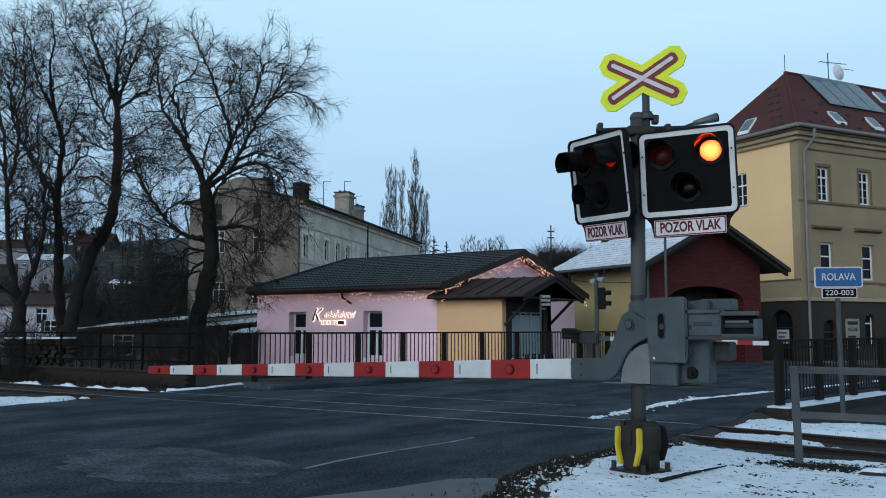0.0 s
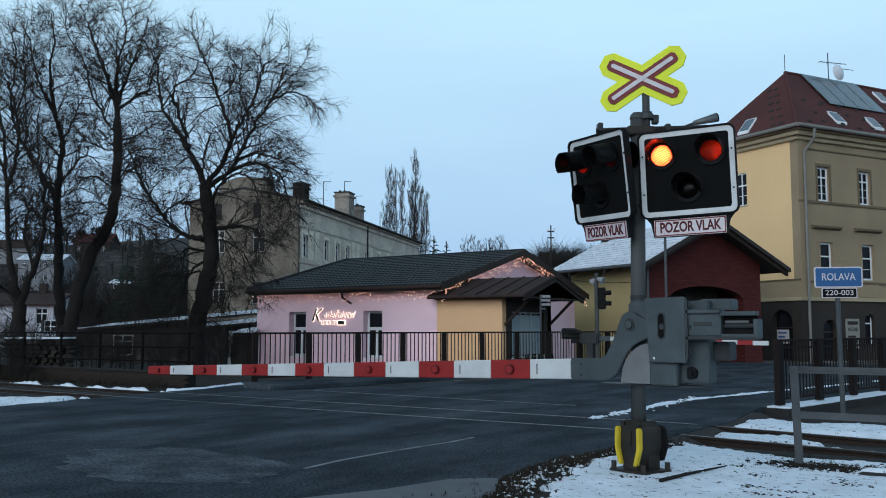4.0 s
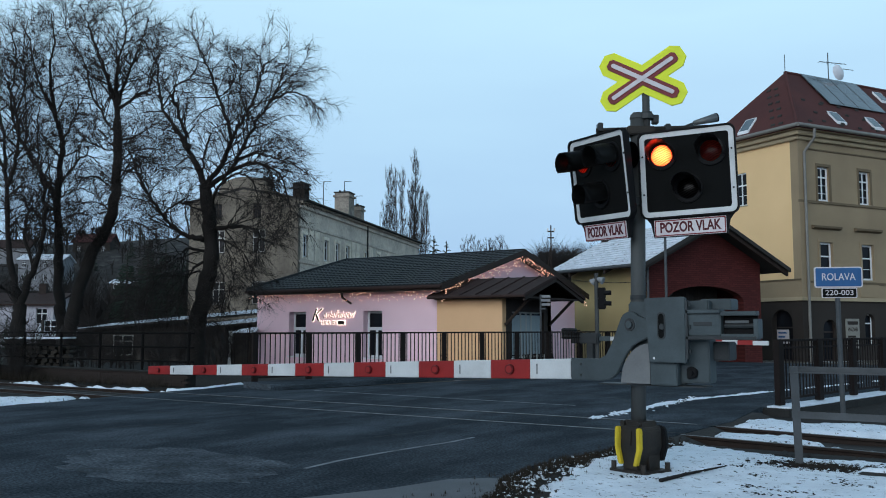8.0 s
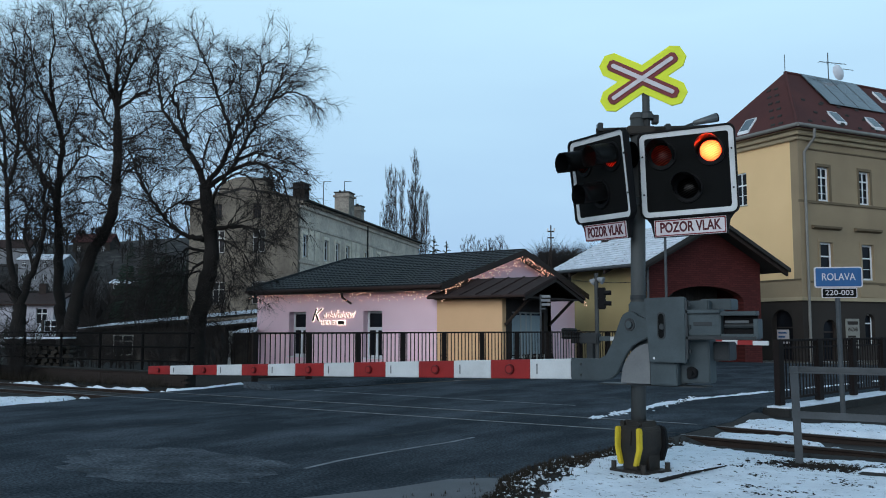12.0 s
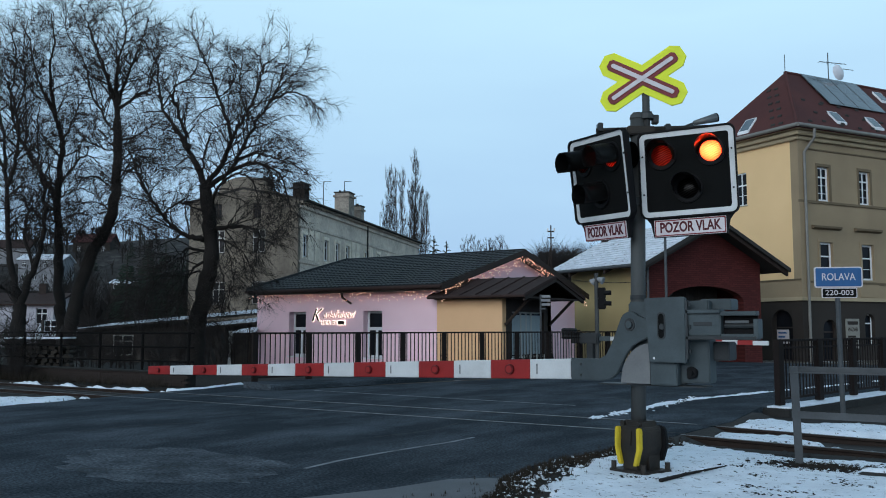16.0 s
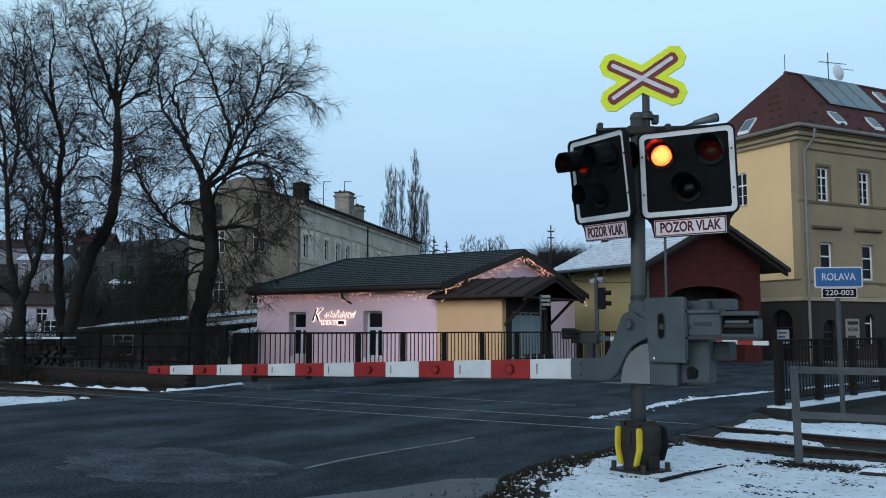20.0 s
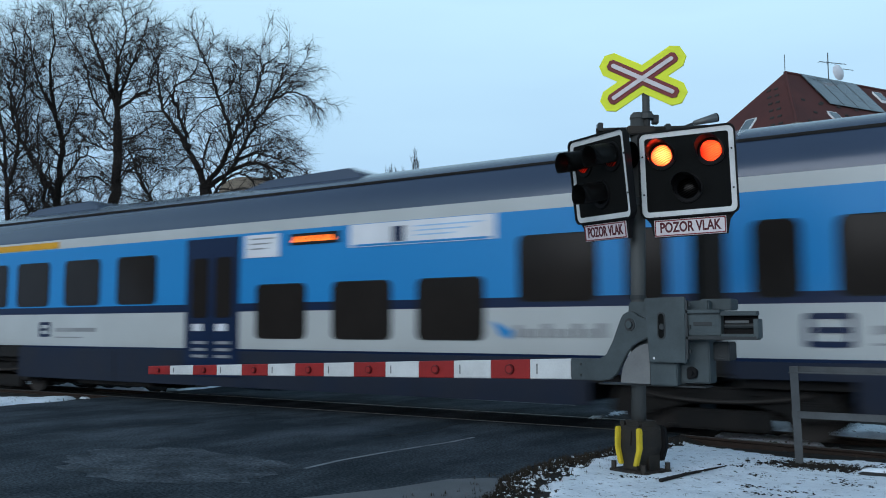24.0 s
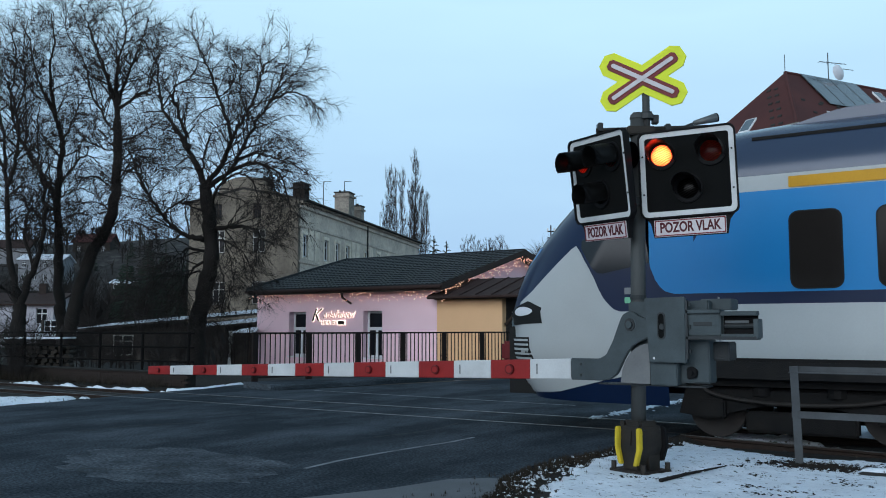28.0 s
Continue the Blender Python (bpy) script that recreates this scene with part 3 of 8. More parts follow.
def railing(name, m, posts, spacing, base, top, bars, label, material="brownrail", pw=0.085, lean=0.0, second=False):
    t = thing(name, m, label, "railing", "bridge railings")
    post = None
    for i in range(posts + 1):
        q = pose(0, i * spacing, base + lean * i)
        if post is None:
            post = part("post", box(-pw / 2, pw / 2, -pw, pw, 0, top - base, 0.006), material, t, m=q)
        else:
            again(post, q)
    L = posts * spacing
    part("handrail", box(-0.04, 0.04, -0.1, L + 0.1, top - 0.05, top, 0.008), material, t)
    part("lower_rail", box(-0.02, 0.02, 0, L, base + 0.10, base + 0.15), material, t)
    if second:
        part("upper_rail", box(-0.02, 0.02, 0, L, top - 0.2, top - 0.16), material, t)
    bar = None
    for i in range(posts):
        for j in range(1, bars):
            q = pose(0, (i + j / bars) * spacing, base + 0.12)
            if bar is None:
                bar = part("bar", box(-0.01, 0.01, -0.013, 0.013, 0, top - base - 0.15), material, t, m=q)
            else:
                again(bar, q)
    return t


railing("bridge_railing", LEFT @ pose(0, -0.65, 0), 10, 1.77, 0.15, 1.5, 11, "dark brown steel bridge railing with upright bars")
railing("bridge_railing", RIGHT, 6, 2.0, 0.03, 1.38, 12, "dark brown bridge railing on a concrete edge beam", pw=0.12, second=True)
tagged(part("bridge_edge_beam", box(-0.25, 0.35, -0.35, 14, -0.5, -0.02, 0.02), "concrete", m=RIGHT), "stained concrete edge beam under the bridge railing", "beam", "", "structure")
tagged(part("snow_on_beam", box(-0.2, 0.3, -0.2, 13.9, -0.02, 0.015, 0.01), "snow_clean", m=RIGHT), "snow lying on the concrete edge beam", "snow", "", "structure")

guard = thing("guard_rail", pose(-2.45, 11.14, 0), "galvanised steel angle-section handrail beside the track", "railing")
gp = part("post", prism([(-0.045, -0.03), (0.045, -0.03), (0.045, 0.03), (0.033, 0.03), (0.033, -0.018), (-0.045, -0.018)], -0.1, 1.16, "z"), "galv", guard, m=pose(0, 0, 0, 0, -1.5, 20))
again(gp, pose(2.6, 0.1, 0, 0, 0, 20))
again(gp, pose(5.2, 0.2, 0, 0, 0, 20))
part("top_rail", prism([(-0.05, 1.08), (0.02, 1.08), (0.02, 1.16), (0.008, 1.16), (0.008, 1.092), (-0.05, 1.092)], -0.08, 5.6, "x"), "galv", guard)
part("middle_rail", box(-0.06, 5.6, -0.03, -0.015, 0.56, 0.64), "galv", guard)

stick = tagged(part("stick", rod((-3.36, 9.05, 0.045), (-3.24, 9.5, 0.06), 0.021, 7, 0.017), "bark"), "dark broken stick half sunk in the snow", "stick")
part("stick_end", rod((-3.24, 9.5, 0.06), (-3.19, 9.86, 0.05), 0.017, 7, 0.013), "bark", stick)
part("fork", rod((-3.18, 9.92, 0.05), (-3.04, 10.3, 0.065), 0.014, 6, 0.006), "bark", stick)
part("side_twig", rod((-3.22, 9.7, 0.06), (-3.08, 9.86, 0.075), 0.012, 5, 0.005), "bark", stick)

stone = thing("stone", pose(-1.56, 10.8, 0.03, 0, 0, 20), "flat grey stone capped with snow beside the handrail", "stone")
for nm, half, up, mt in (("stone_body", (0.2, 0.1, 0.06), 0.0, "concrete"), ("snow_cap", (0.18, 0.09, 0.03), 0.042, "snow")):
    bm = bmesh.new()
    bmesh.ops.create_icosphere(bm, subdivisions=3, radius=1.0)
    for v in bm.verts:
        k = 1.0 + 0.22 * noise.noise(v.co * 1.7 + Vector((up * 40, 3, 1)))
        v.co = Vector((v.co.x * half[0] * k, v.co.y * half[1] * k, v.co.z * half[2] * k + up))
    part(nm, bm, mt, stone, smooth=True)

# ---- bridge name sign ----
sg = thing("bridge_name_sign", pose(-3.17, 18.16, 0, 0, 0, 25), "blue bridge name sign with number plate on a grey post", "sign")
part("post", rod((0, 0.05, -0.1), (-0.02, 0.05, 2.2), 0.045, 12), "galv", sg)
SIGN = pose(-0.01, 0, 2.565)
plate = part("name_plate", prism(rounded(0.86, 0.39, 0.045), -0.012, 0.012), "signwhite", sg, m=SIGN)
part("blue_face", prism(rounded(0.815, 0.345, 0.03), -0.017, -0.013), "signblue", plate)
lettering("letters", "ROLAVA", 0.19, "signwhite", plate, pose(0, -0.02, 0, 90), 0.60, 0.001)
plate = part("number_plate", prism(rounded(0.63, 0.185, 0.02), -0.012, 0.012), "signwhite", sg, m=pose(0.0, 0, 2.27))
part("dark_face", prism(rounded(0.60, 0.16, 0.015), -0.017, -0.013), "black", plate)
lettering("numerals", "220-003", 0.135, "signwhite", plate, pose(0, -0.02, 0, 90), 0.50, 0.0)


# ---- crossing signal ----
FACE = 33.75
mast = thing("crossing_signal", pose(-3.82, 9.63, 0, 0, 0.9, FACE), "grey crossing signal mast with two light boards and warning cross", "crossing signal")
part("pole", rod((0, 0, 0.1), (0, 0, 4.0), 0.083, 20), "pole", mast, smooth=True)
part("pole_cap", rod((0, 0, 4.0), (0, 0, 4.05), 0.092, 20, 0.08), "pole", mast)
part("cap_lid", rod((0, 0, 4.05), (0, 0, 4.07), 0.075, 20, 0.06), "drive_dark", mast)
part("upper_pole", rod((0.10, -0.03, 3.72), (0.085, -0.02, 4.5), 0.043, 14), "pole", mast, smooth=True)
part("collar", rod((0.097, -0.03, 3.99), (0.097, -0.03, 4.05), 0.085, 16, 0.075), "pole", mast)
part("collar_ring", rod((0.097, -0.03, 4.05), (0.097, -0.03, 4.075), 0.062, 16), "drive_dark", mast)
part("collar_lug", box(0.16, 0.23, -0.07, 0.02, 3.94, 4.04, 0.008), "drive_dark", mast)
part("bracket", box(-0.14, 0.18, -0.11, 0.12, 3.80, 3.90, 0.015), "basedark", mast)
for z in (3.82, 3.02, 1.95):
    part("pole_band", rod((0, 0, z - 0.025), (0, 0, z + 0.025), 0.09, 20), "drive_dark", mast)
part("cross_arm", rod((-0.46, 0.08, 3.87), (0.86, 0.08, 3.93), 0.036, 8), "basedark", mast)
part("bracket", box(-0.12, 0.12, -0.12, 0.1, 2.98, 3.08, 0.02), "drive_dark", mast)
# cast base with hazard stripes
TURN = pose(0, 0, 0, 0, 0, -53) @ Matrix.Diagonal((0.96, 0.96, 0.88, 1))
base = part("mast_base", prism([(-0.15, 0.60), (-0.175, 0.55), (-0.18, 0.34), (-0.115, 0.12), (-0.115, 0.06), (0.115, 0.06), (0.115, 0.12), (0.18, 0.34), (0.175, 0.55), (0.15, 0.60)], -0.15, 0.2, "y", bevel=0.012), "basedark", mast, "black cast base with yellow hazard flanges", m=TURN)
for s_ in (-1, 1):
    fl_ = [(s_ * x, z) for x, z in ((0.13, 0.575), (0.165, 0.59), (0.188, 0.56), (0.192, 0.335), (0.135, 0.12), (0.085, 0.12), (0.135, 0.33), (0.13, 0.55))]
    part("hazard_flange", prism(fl_, -0.205, -0.148, "y", bevel=0.008), "yellow", mast, m=TURN)
    part("side_gusset", prism([(0.02, 0.06), (0.19, 0.06), (0.19, 0.3), (0.06, 0.36), (-0.02, 0.3)], s_ * 0.135 - 0.015, s_ * 0.135 + 0.015, "x"), "basedark", mast, m=TURN)
part("front_rib", prism([(-0.03, 0.54), (0.03, 0.54), (0.02, 0.36), (-0.02, 0.36)], -0.165, -0.148, "y", bevel=0.005), "basedark", mast, m=TURN)
part("back_plate", prism([(-0.15, 0.60), (-0.20, 0.57), (-0.235, 0.36), (-0.17, 0.16), (0.17, 0.16), (0.235, 0.36), (0.20, 0.57), (0.15, 0.60)], 0.2, 0.26, "y", bevel=0.012), "blackframe", mast, m=TURN)
part("collar_block", box(-0.13, 0.14, -0.12, 0.16, 0.585, 0.665, 0.015), "basedark", mast, m=TURN)
for x in (-0.12, 0.1):
    part("collar_bolt", rod((x, -0.15, 0.625), (x, -0.11, 0.625), 0.035, 8), "basedark", mast, m=TURN)
part("base_plate", box(-0.25, 0.27, -0.23, 0.27, 0.015, 0.06, 0.012), "basedark", mast, m=TURN)
for x, y in ((-0.21, -0.19), (0.23, -0.19), (0.23, 0.23), (-0.21, 0.23)):
    part("bolt", rod((x, y, 0.06), (x, y, 0.15), 0.03, 6), "basedark", mast, m=TURN)

# warning cross: one yellow plate with two barred arms
cross = part("warning_cross", bmesh.new(), "lime", mast, "lime yellow warning cross with red and white arms", m=pose(0.05, -0.05, 4.455, 0, -1.5, -23))


def arm_outline(half, wide, cut):
    return [(-half, -wide + cut), (-half + cut * 1.2, -wide), (half - cut * 1.2, -wide), (half, -wide + cut), (half, wide - cut), (half - cut * 1.2, wide), (-half + cut * 1.2, wide), (-half, wide - cut)]


for i, a in enumerate((30, -30)):
    rot = pose(0, 0, 0, 0, a, 0)
    y = -0.004 * i
    part("arm_plate", prism(arm_outline(0.535, 0.142, 0.072), -0.015 + y, 0.01 + y), "lime", cross, m=rot)
    part("red_bar", prism(arm_outline(0.45, 0.066, 0.03), -0.027 + y, -0.016 + y), "signred", cross, m=rot)
    part("white_bar", prism(rounded(0.81, 0.048, 0.023), -0.038 + y, -0.028 + y), "signwhite", cross, m=rot)

LAMPS = []


def light_unit(m, label, bulb, wrap):
    HOLES = [(-0.275, 0.215, 0.14), (0.275, 0.215, 0.14), (0.0, -0.185, 0.14)]
    u = part("light_unit", holed([(-0.545, 0.43), (-0.49, 0.49), (0.49, 0.49), (0.545, 0.43), (0.545, -0.43), (0.44, -0.56), (0.41, -0.72), (-0.41, -0.72), (-0.44, -0.56), (-0.545, -0.43)], HOLES, 0.0, 0.05), "blackframe", mast, label, m=m)
    part("rim", ring(rounded(1.10, 1.01, 0.08), rounded(1.07, 0.98, 0.07), -0.035, 0.012), "blackframe", u)
    part("white_border", ring(rounded(1.06, 0.97, 0.07), rounded(0.945, 0.855, 0.03), -0.012, -0.003), "white", u)
    part("panel", holed(rounded(0.945, 0.855, 0.03), HOLES, -0.006, -0.002), "black", u)
    for x in (-0.5, 0.5):
        for z in (-0.22, 0.22):
            part("screw", rod((x, -0.022, z), (x, -0.01, z), 0.012, 6), "drive_dark", u)
    for x, z, kind in ((-0.275, 0.215, "redlens"), (0.275, 0.215, "redlens"), (0.0, -0.185, "clearlens")):
        q = pose(x, 0, z)
        cup = part("lamp_housing", rod((0, 0.24, 0), (0, -0.012, 0), 0.155, 24, cap=False), "lampcup", u, m=q, smooth=True)
        part("housing_back", rod((0, 0.25, 0), (0, 0.235, 0), 0.156, 24), "lampcup", cup)
        part("lamp_ring", ring([(0.165 * math.cos(t), 0.165 * math.sin(t)) for t in np.linspace(0, 2 * math.pi, 25)[:-1]],
                               [(0.118 * math.cos(t), 0.118 * math.sin(t)) for t in np.linspace(0, 2 * math.pi, 25)[:-1]], -0.03, 0.0), "blackframe", cup)
        bm = bmesh.new()
        rings = [[bm.verts.new((r * math.cos(t), -0.03 - 0.02 * (1 - (r / 0.12) ** 2), r * math.sin(t))) for t in np.linspace(0, 2 * math.pi, 25)[:-1]] for r in (0.12, 0.09, 0.05)]
        tip = bm.verts.new((0, -0.05, 0))
        for a, b in zip(rings, rings[1:]):
            for i in range(24):
                bm.faces.new((a[i], a[(i + 1) % 24], b[(i + 1) % 24], b[i]))
        for i in range(24):
            bm.faces.new((rings[-1][i], rings[-1][(i + 1) % 24], tip))
        part("lens", bm, kind, cup, smooth=True)
        hood = bmesh.new()
        n = 20
        arcs = []
        for y, a0, a1, r in ((-0.01, -30, 210, 0.152), (-0.12, -30 + 0.3 * wrap, 210 - 0.3 * wrap, 0.148), (-0.24, -30 + 0.8 * wrap, 210 - 0.8 * wrap, 0.14), (-0.33, -30 + wrap, 210 - wrap, 0.135)):
            arcs.append([hood.verts.new((r * math.cos(radians(a0 + (a1 - a0) * i / n)), y, r * math.sin(radians(a0 + (a1 - a0) * i / n)))) for i in range(n + 1)])
        for a, b in zip(arcs, arcs[1:]):
            for i in range(n):
                hood.faces.new((a[i], a[i + 1], b[i + 1], b[i]))
        bmesh.ops.solidify(hood, geom=hood.faces[:], thickness=0.006)
        part("visor", hood, "visor", cup, smooth=True)
        if kind == "redlens":
            disc = [(0.045 * math.cos(t), 0.045 * math.sin(t)) for t in np.linspace(0, 2 * math.pi, 17)[:-1]]
            holder = part("bulb_holder", prism(disc, 0.001, 0.012), "blackframe", cup)
            part("bulb", prism(disc, -0.0004, 0.0), bulb, holder)
            LAMPS.append((holder, x < 0))
    sign = part("text_plate", box(-0.40, 0.40, -0.016, -0.004, -0.715, -0.525), "signwhite", u)
    part("text_border", ring(rounded(0.79, 0.18, 0.008), rounded(0.765, 0.155, 0.008), -0.02, -0.016), "signred", sign, m=pose(0, 0, -0.62))
    lettering("letters", "POZOR VLAK", 0.158, "textred", sign, pose(0, -0.019, -0.62, 90), 0.68, 0.005)
    return u


light_unit(pose(0.476, -0.33, 3.332, 0, -2.48, -24.5) @ Matrix.Diagonal((0.965, 1, 0.98, 1)), "black light board with a white border, facing the road", "bulb", 40)
light_unit(pose(-0.41, 0.1, 3.325, 8.3, 1.24, -64.6), "black light board with a white border, turned to the side road", "weakbulb", -14)
part("lamp_arm", rod((0.50, 0.1, 3.92), (0.68, 0.05, 3.985), 0.012, 8), "galv", mast)
la = part("work_lamp", rod((0.66, 0.05, 3.975), (0.92, 0.05, 4.045), 0.028, 10, 0.055), "drum", mast, smooth=True)
part("lamp_glass", rod((0.92, 0.05, 4.045), (0.935, 0.05, 4.049), 0.05, 12), "glass", la)
for x in (-0.42, 0.36, 0.62):
    part("arm_clamp", box(x - 0.03, x + 0.03, 0.02, 0.14, 3.86, 3.96, 0.008), "drive_dark", mast)

# ---- barrier ----
bar = thing("level_crossing_barrier", pose(-3.82, 9.63, 0), "closed barrier with red and white boom and grey drive", "barrier")
DY = -0.16
part("drive_box", box(-0.12, 0.62, -0.1, 0.3, 1.0, 1.55, 0.02), "drive", bar)
part("mast_sleeve", box(-0.17, 0.2, -0.14, 0.16, 1.5, 1.9, 0.02), "drive", bar)
fp = part("front_plate", prism([(0.14, 1.93), (0.66, 1.94), (0.71, 1.93), (0.71, 1.24), (0.20, 1.24)], -0.30, -0.24, "y", bevel=0.01), "drive", bar)
part("slot", ring(rounded(0.11, 0.29, 0.05, cx=0.38, cz=1.63), rounded(0.08, 0.26, 0.038, cx=0.38, cz=1.63), -0.312, -0.298), "drive_dark", fp)
part("slot_hole", prism(rounded(0.08, 0.26, 0.038, cx=0.38, cz=1.63), -0.306, -0.301), "black", fp)
part("slot_nut", rod((0.395, -0.33, 1.62), (0.395, -0.30, 1.62), 0.035, 6), "drive_dark", fp)
hump = [(-0.1 + 0.155 * math.cos(radians(t)), 1.645 + 0.145 * math.sin(radians(t))) for t in range(160, 20, -20)]
cut = [(0.16 - 0.42 * math.cos(radians(t)), 1.02 + 0.46 * math.sin(radians(t))) for t in range(80, 20, -12)]
arm = [(-1.0, 1.265), (-0.56, 1.265), (-0.46, 1.31), (-0.36, 1.46)] + hump + [(0.16, 1.70), (0.16, 1.50)] + cut + [(-0.30, 1.10), (-0.40, 1.04), (-0.52, 1.02), (-1.0, 1.02)]
part("boom_arm", prism(arm, -0.235, -0.165, "y", bevel=0.01), "drive", bar)
part("pivot_ring", rod((-0.1, -0.245, 1.645), (-0.1, -0.23, 1.645), 0.072, 18), "drive_dark", bar)
part("pivot_bolt", rod((-0.1, -0.275, 1.645), (-0.1, -0.24, 1.645), 0.045, 6), "drive", bar)
part("hinge_strip", box(0.71, 0.735, -0.29, -0.24, 1.28, 1.9), "drive_dark", bar)
for z in (1.36, 1.62, 1.86):
    part("hinge_bolt", rod((0.755, -0.27, z - 0.02), (0.755, -0.27, z + 0.02), 0.018, 8), "drive_dark", bar)
part("paint_chip", rod((0.27, -0.303, 1.285), (0.27, -0.3, 1.285), 0.016, 8), "white", bar)
part("drip_plate", box(-0.62, 0.9, -0.16, 0.1, 0.975, 0.99), "drive_dark", bar)
part("sleeve_bolt", rod((-0.2, -0.05, 1.8), (-0.165, -0.05, 1.8), 0.02, 6), "drive_dark", bar)
for z in (1.08, 1.20):
    part("boom_bolt", rod((-0.84, -0.25, z), (-0.84, -0.23, z), 0.015, 6), "drive_dark", bar)
dr = [(-0.25 + 0.36 * 0, 1.0)] + [(0.16 + 0.42 * math.cos(t), 1.0 + 0.44 * math.sin(t)) for t in np.linspace(math.pi, math.pi / 2, 10)] + [(0.16, 1.0)]
part("drum_cover", prism(dr[1:], -0.2, 0.05, "y"), "drum", bar)
part("lower_box", box(0.17, 0.55, -0.22, 0.2, 0.99, 1.24, 0.012), "drive", bar)
part("side_box", box(0.56, 0.95, -0.12, 0.12, 1.02, 1.9, 0.015), "drive", bar)
part("latch_bolt", rod((0.73, -0.2, 1.13), (0.73, -0.12, 1.13), 0.022, 6), "blackframe", bar)
part("latch", prism([(0.66, 1.06), (0.78, 1.08), (0.80, 1.16), (0.72, 1.2), (0.65, 1.18)], -0.17, -0.12, "y", bevel=0.01), "blackframe", bar)
cw = part("weight_beam", box(0.70, 1.16, -0.26, -0.14, 1.52, 1.76, 0.012), "drive", bar)
part("beam_flange", box(0.70, 1.16, -0.29, -0.11, 1.76, 1.80, 0.006), "drive", cw)
part("beam_flange", box(0.70, 1.62, -0.29, -0.11, 1.485, 1.52, 0.006), "drive_dark", cw)
part("weight_plate", box(1.16, 1.62, -0.27, -0.15, 1.50, 1.545, 0.006), "drive", cw)
part("weight_back", box(1.16, 1.6, -0.15, -0.13, 1.5, 1.76), "blackframe", cw)
part("adjusting_rod", rod((1.2, -0.2, 1.67), (1.5, -0.2, 1.67), 0.016, 6), "drum", cw)
part("nameplate", box(0.8, 1.05, -0.268, -0.258, 1.63, 1.67, 0.004), "drive_dark", cw)
part("weight_plate", box(1.16, 1.62, -0.27, -0.15, 1.735, 1.78, 0.006), "drive", cw)
part("weight_end", box(1.58, 1.64, -0.28, -0.1, 1.50, 1.70, 0.006), "drive", cw)
part("spring_rod", rod((1.18, -0.16, 1.63), (1.6, -0.16, 1.63), 0.03, 8), "drive_dark", cw)
for z0, z1, x1 in ((1.80, 1.92, 1.20), (1.26, 1.46, 1.16)):
    part("back_weight", box(0.78, x1, 0.02, 0.3, z0, z1, 0.012), "drive_dark" if z0 < 1.3 else "drive", bar)
for o in bar.children_recursive:
    for v in o.data.vertices:
        v.co.x = 0.8 * v.co.x + 0.1
boom = part("boom", box(-0.73, -0.71, -0.2, -0.12, 1.05, 1.23), "drive_dark", bar)
ROOT, TIP = Vector((-0.71, -0.165, 1.14)), Vector((-8.28, -0.1, 0.93))
n = 14
for i in range(n):
    a, b = ROOT.lerp(TIP, i / n), ROOT.lerp(TIP, (i + 1) / n)
    h0, h1 = 0.118 + (0.066 - 0.118) * i / n, 0.118 + (0.066 - 0.118) * (i + 1) / n
    bm = bmesh.new()
    vs = [bm.verts.new((p.x, p.y + sy * h * 0.32, p.z + sz * h)) for p, h in ((a, h0), (b, h1)) for sy, sz in ((-1, -1), (1, -1), (1, 1), (-1, 1))]
    for q in ((0, 1, 2, 3), (7, 6, 5, 4), (0, 4, 5, 1), (1, 5, 6, 2), (2, 6, 7, 3), (3, 7, 4, 0)):
        bm.faces.new([vs[k] for k in q])
    bmesh.ops.recalc_face_normals(bm, faces=bm.faces[:])
    bmesh.ops.bevel(bm, geom=bm.edges[:], offset=0.008, segments=1, affect="EDGES")
    st = part("boom_stripe", bm, "red" if i % 2 else "white", boom)
    if i % 2:
        c = a.lerp(b, 0.5)
        y = c.y - h0 * 0.32
        part("reflector", rod((c.x, y + 0.005, c.z), (c.x, y - 0.03, c.z), h0 * 0.56, 16, h0 * 0.5), "darkred", boom)
        part("reflector_lens", rod((c.x, y - 0.03, c.z), (c.x, y - 0.034, c.z), h0 * 0.36, 16), "red", boom)
    else:
        c = a.lerp(b, 0.82)
        part("stirrup", box(c.x - 0.004, c.x + 0.004, c.y - h0 * 0.32 - 0.008, c.y - h0 * 0.32 + 0.004, c.z - h0 * 0.5, c.z + h0 * 0.5), "galv", boom)


# ---- building helpers ----
def wall_cells(length, height, thick, openings, z0=0.0):
    """A wall along x with its outer face at y = 0; openings (x, z, width, height) go through it."""
    xs = sorted({0.0, length, *(v for o in openings for v in (o[0], o[0] + o[2]))})
    zs = sorted({z0, height, *(v for o in openings for v in (o[1], o[1] + o[3]))})
    bm = bmesh.new()
    for x0, x1 in zip(xs, xs[1:]):
        run = None
        for za, zb in zip(zs, zs[1:]):
            hole = any(o[0] <= (x0 + x1) / 2 <= o[0] + o[2] and o[1] <= (za + zb) / 2 <= o[1] + o[3] for o in openings)
            if hole:
                if run:
                    box(x0, x1, 0, thick, run[0], run[1], bm=bm)
                run = None
            else:
                run = (run[0], zb) if run else (za, zb)
        if run:
            box(x0, x1, 0, thick, run[0], run[1], bm=bm)
    bmesh.ops.remove_doubles(bm, verts=bm.verts[:], dist=0.0005)
    return bm


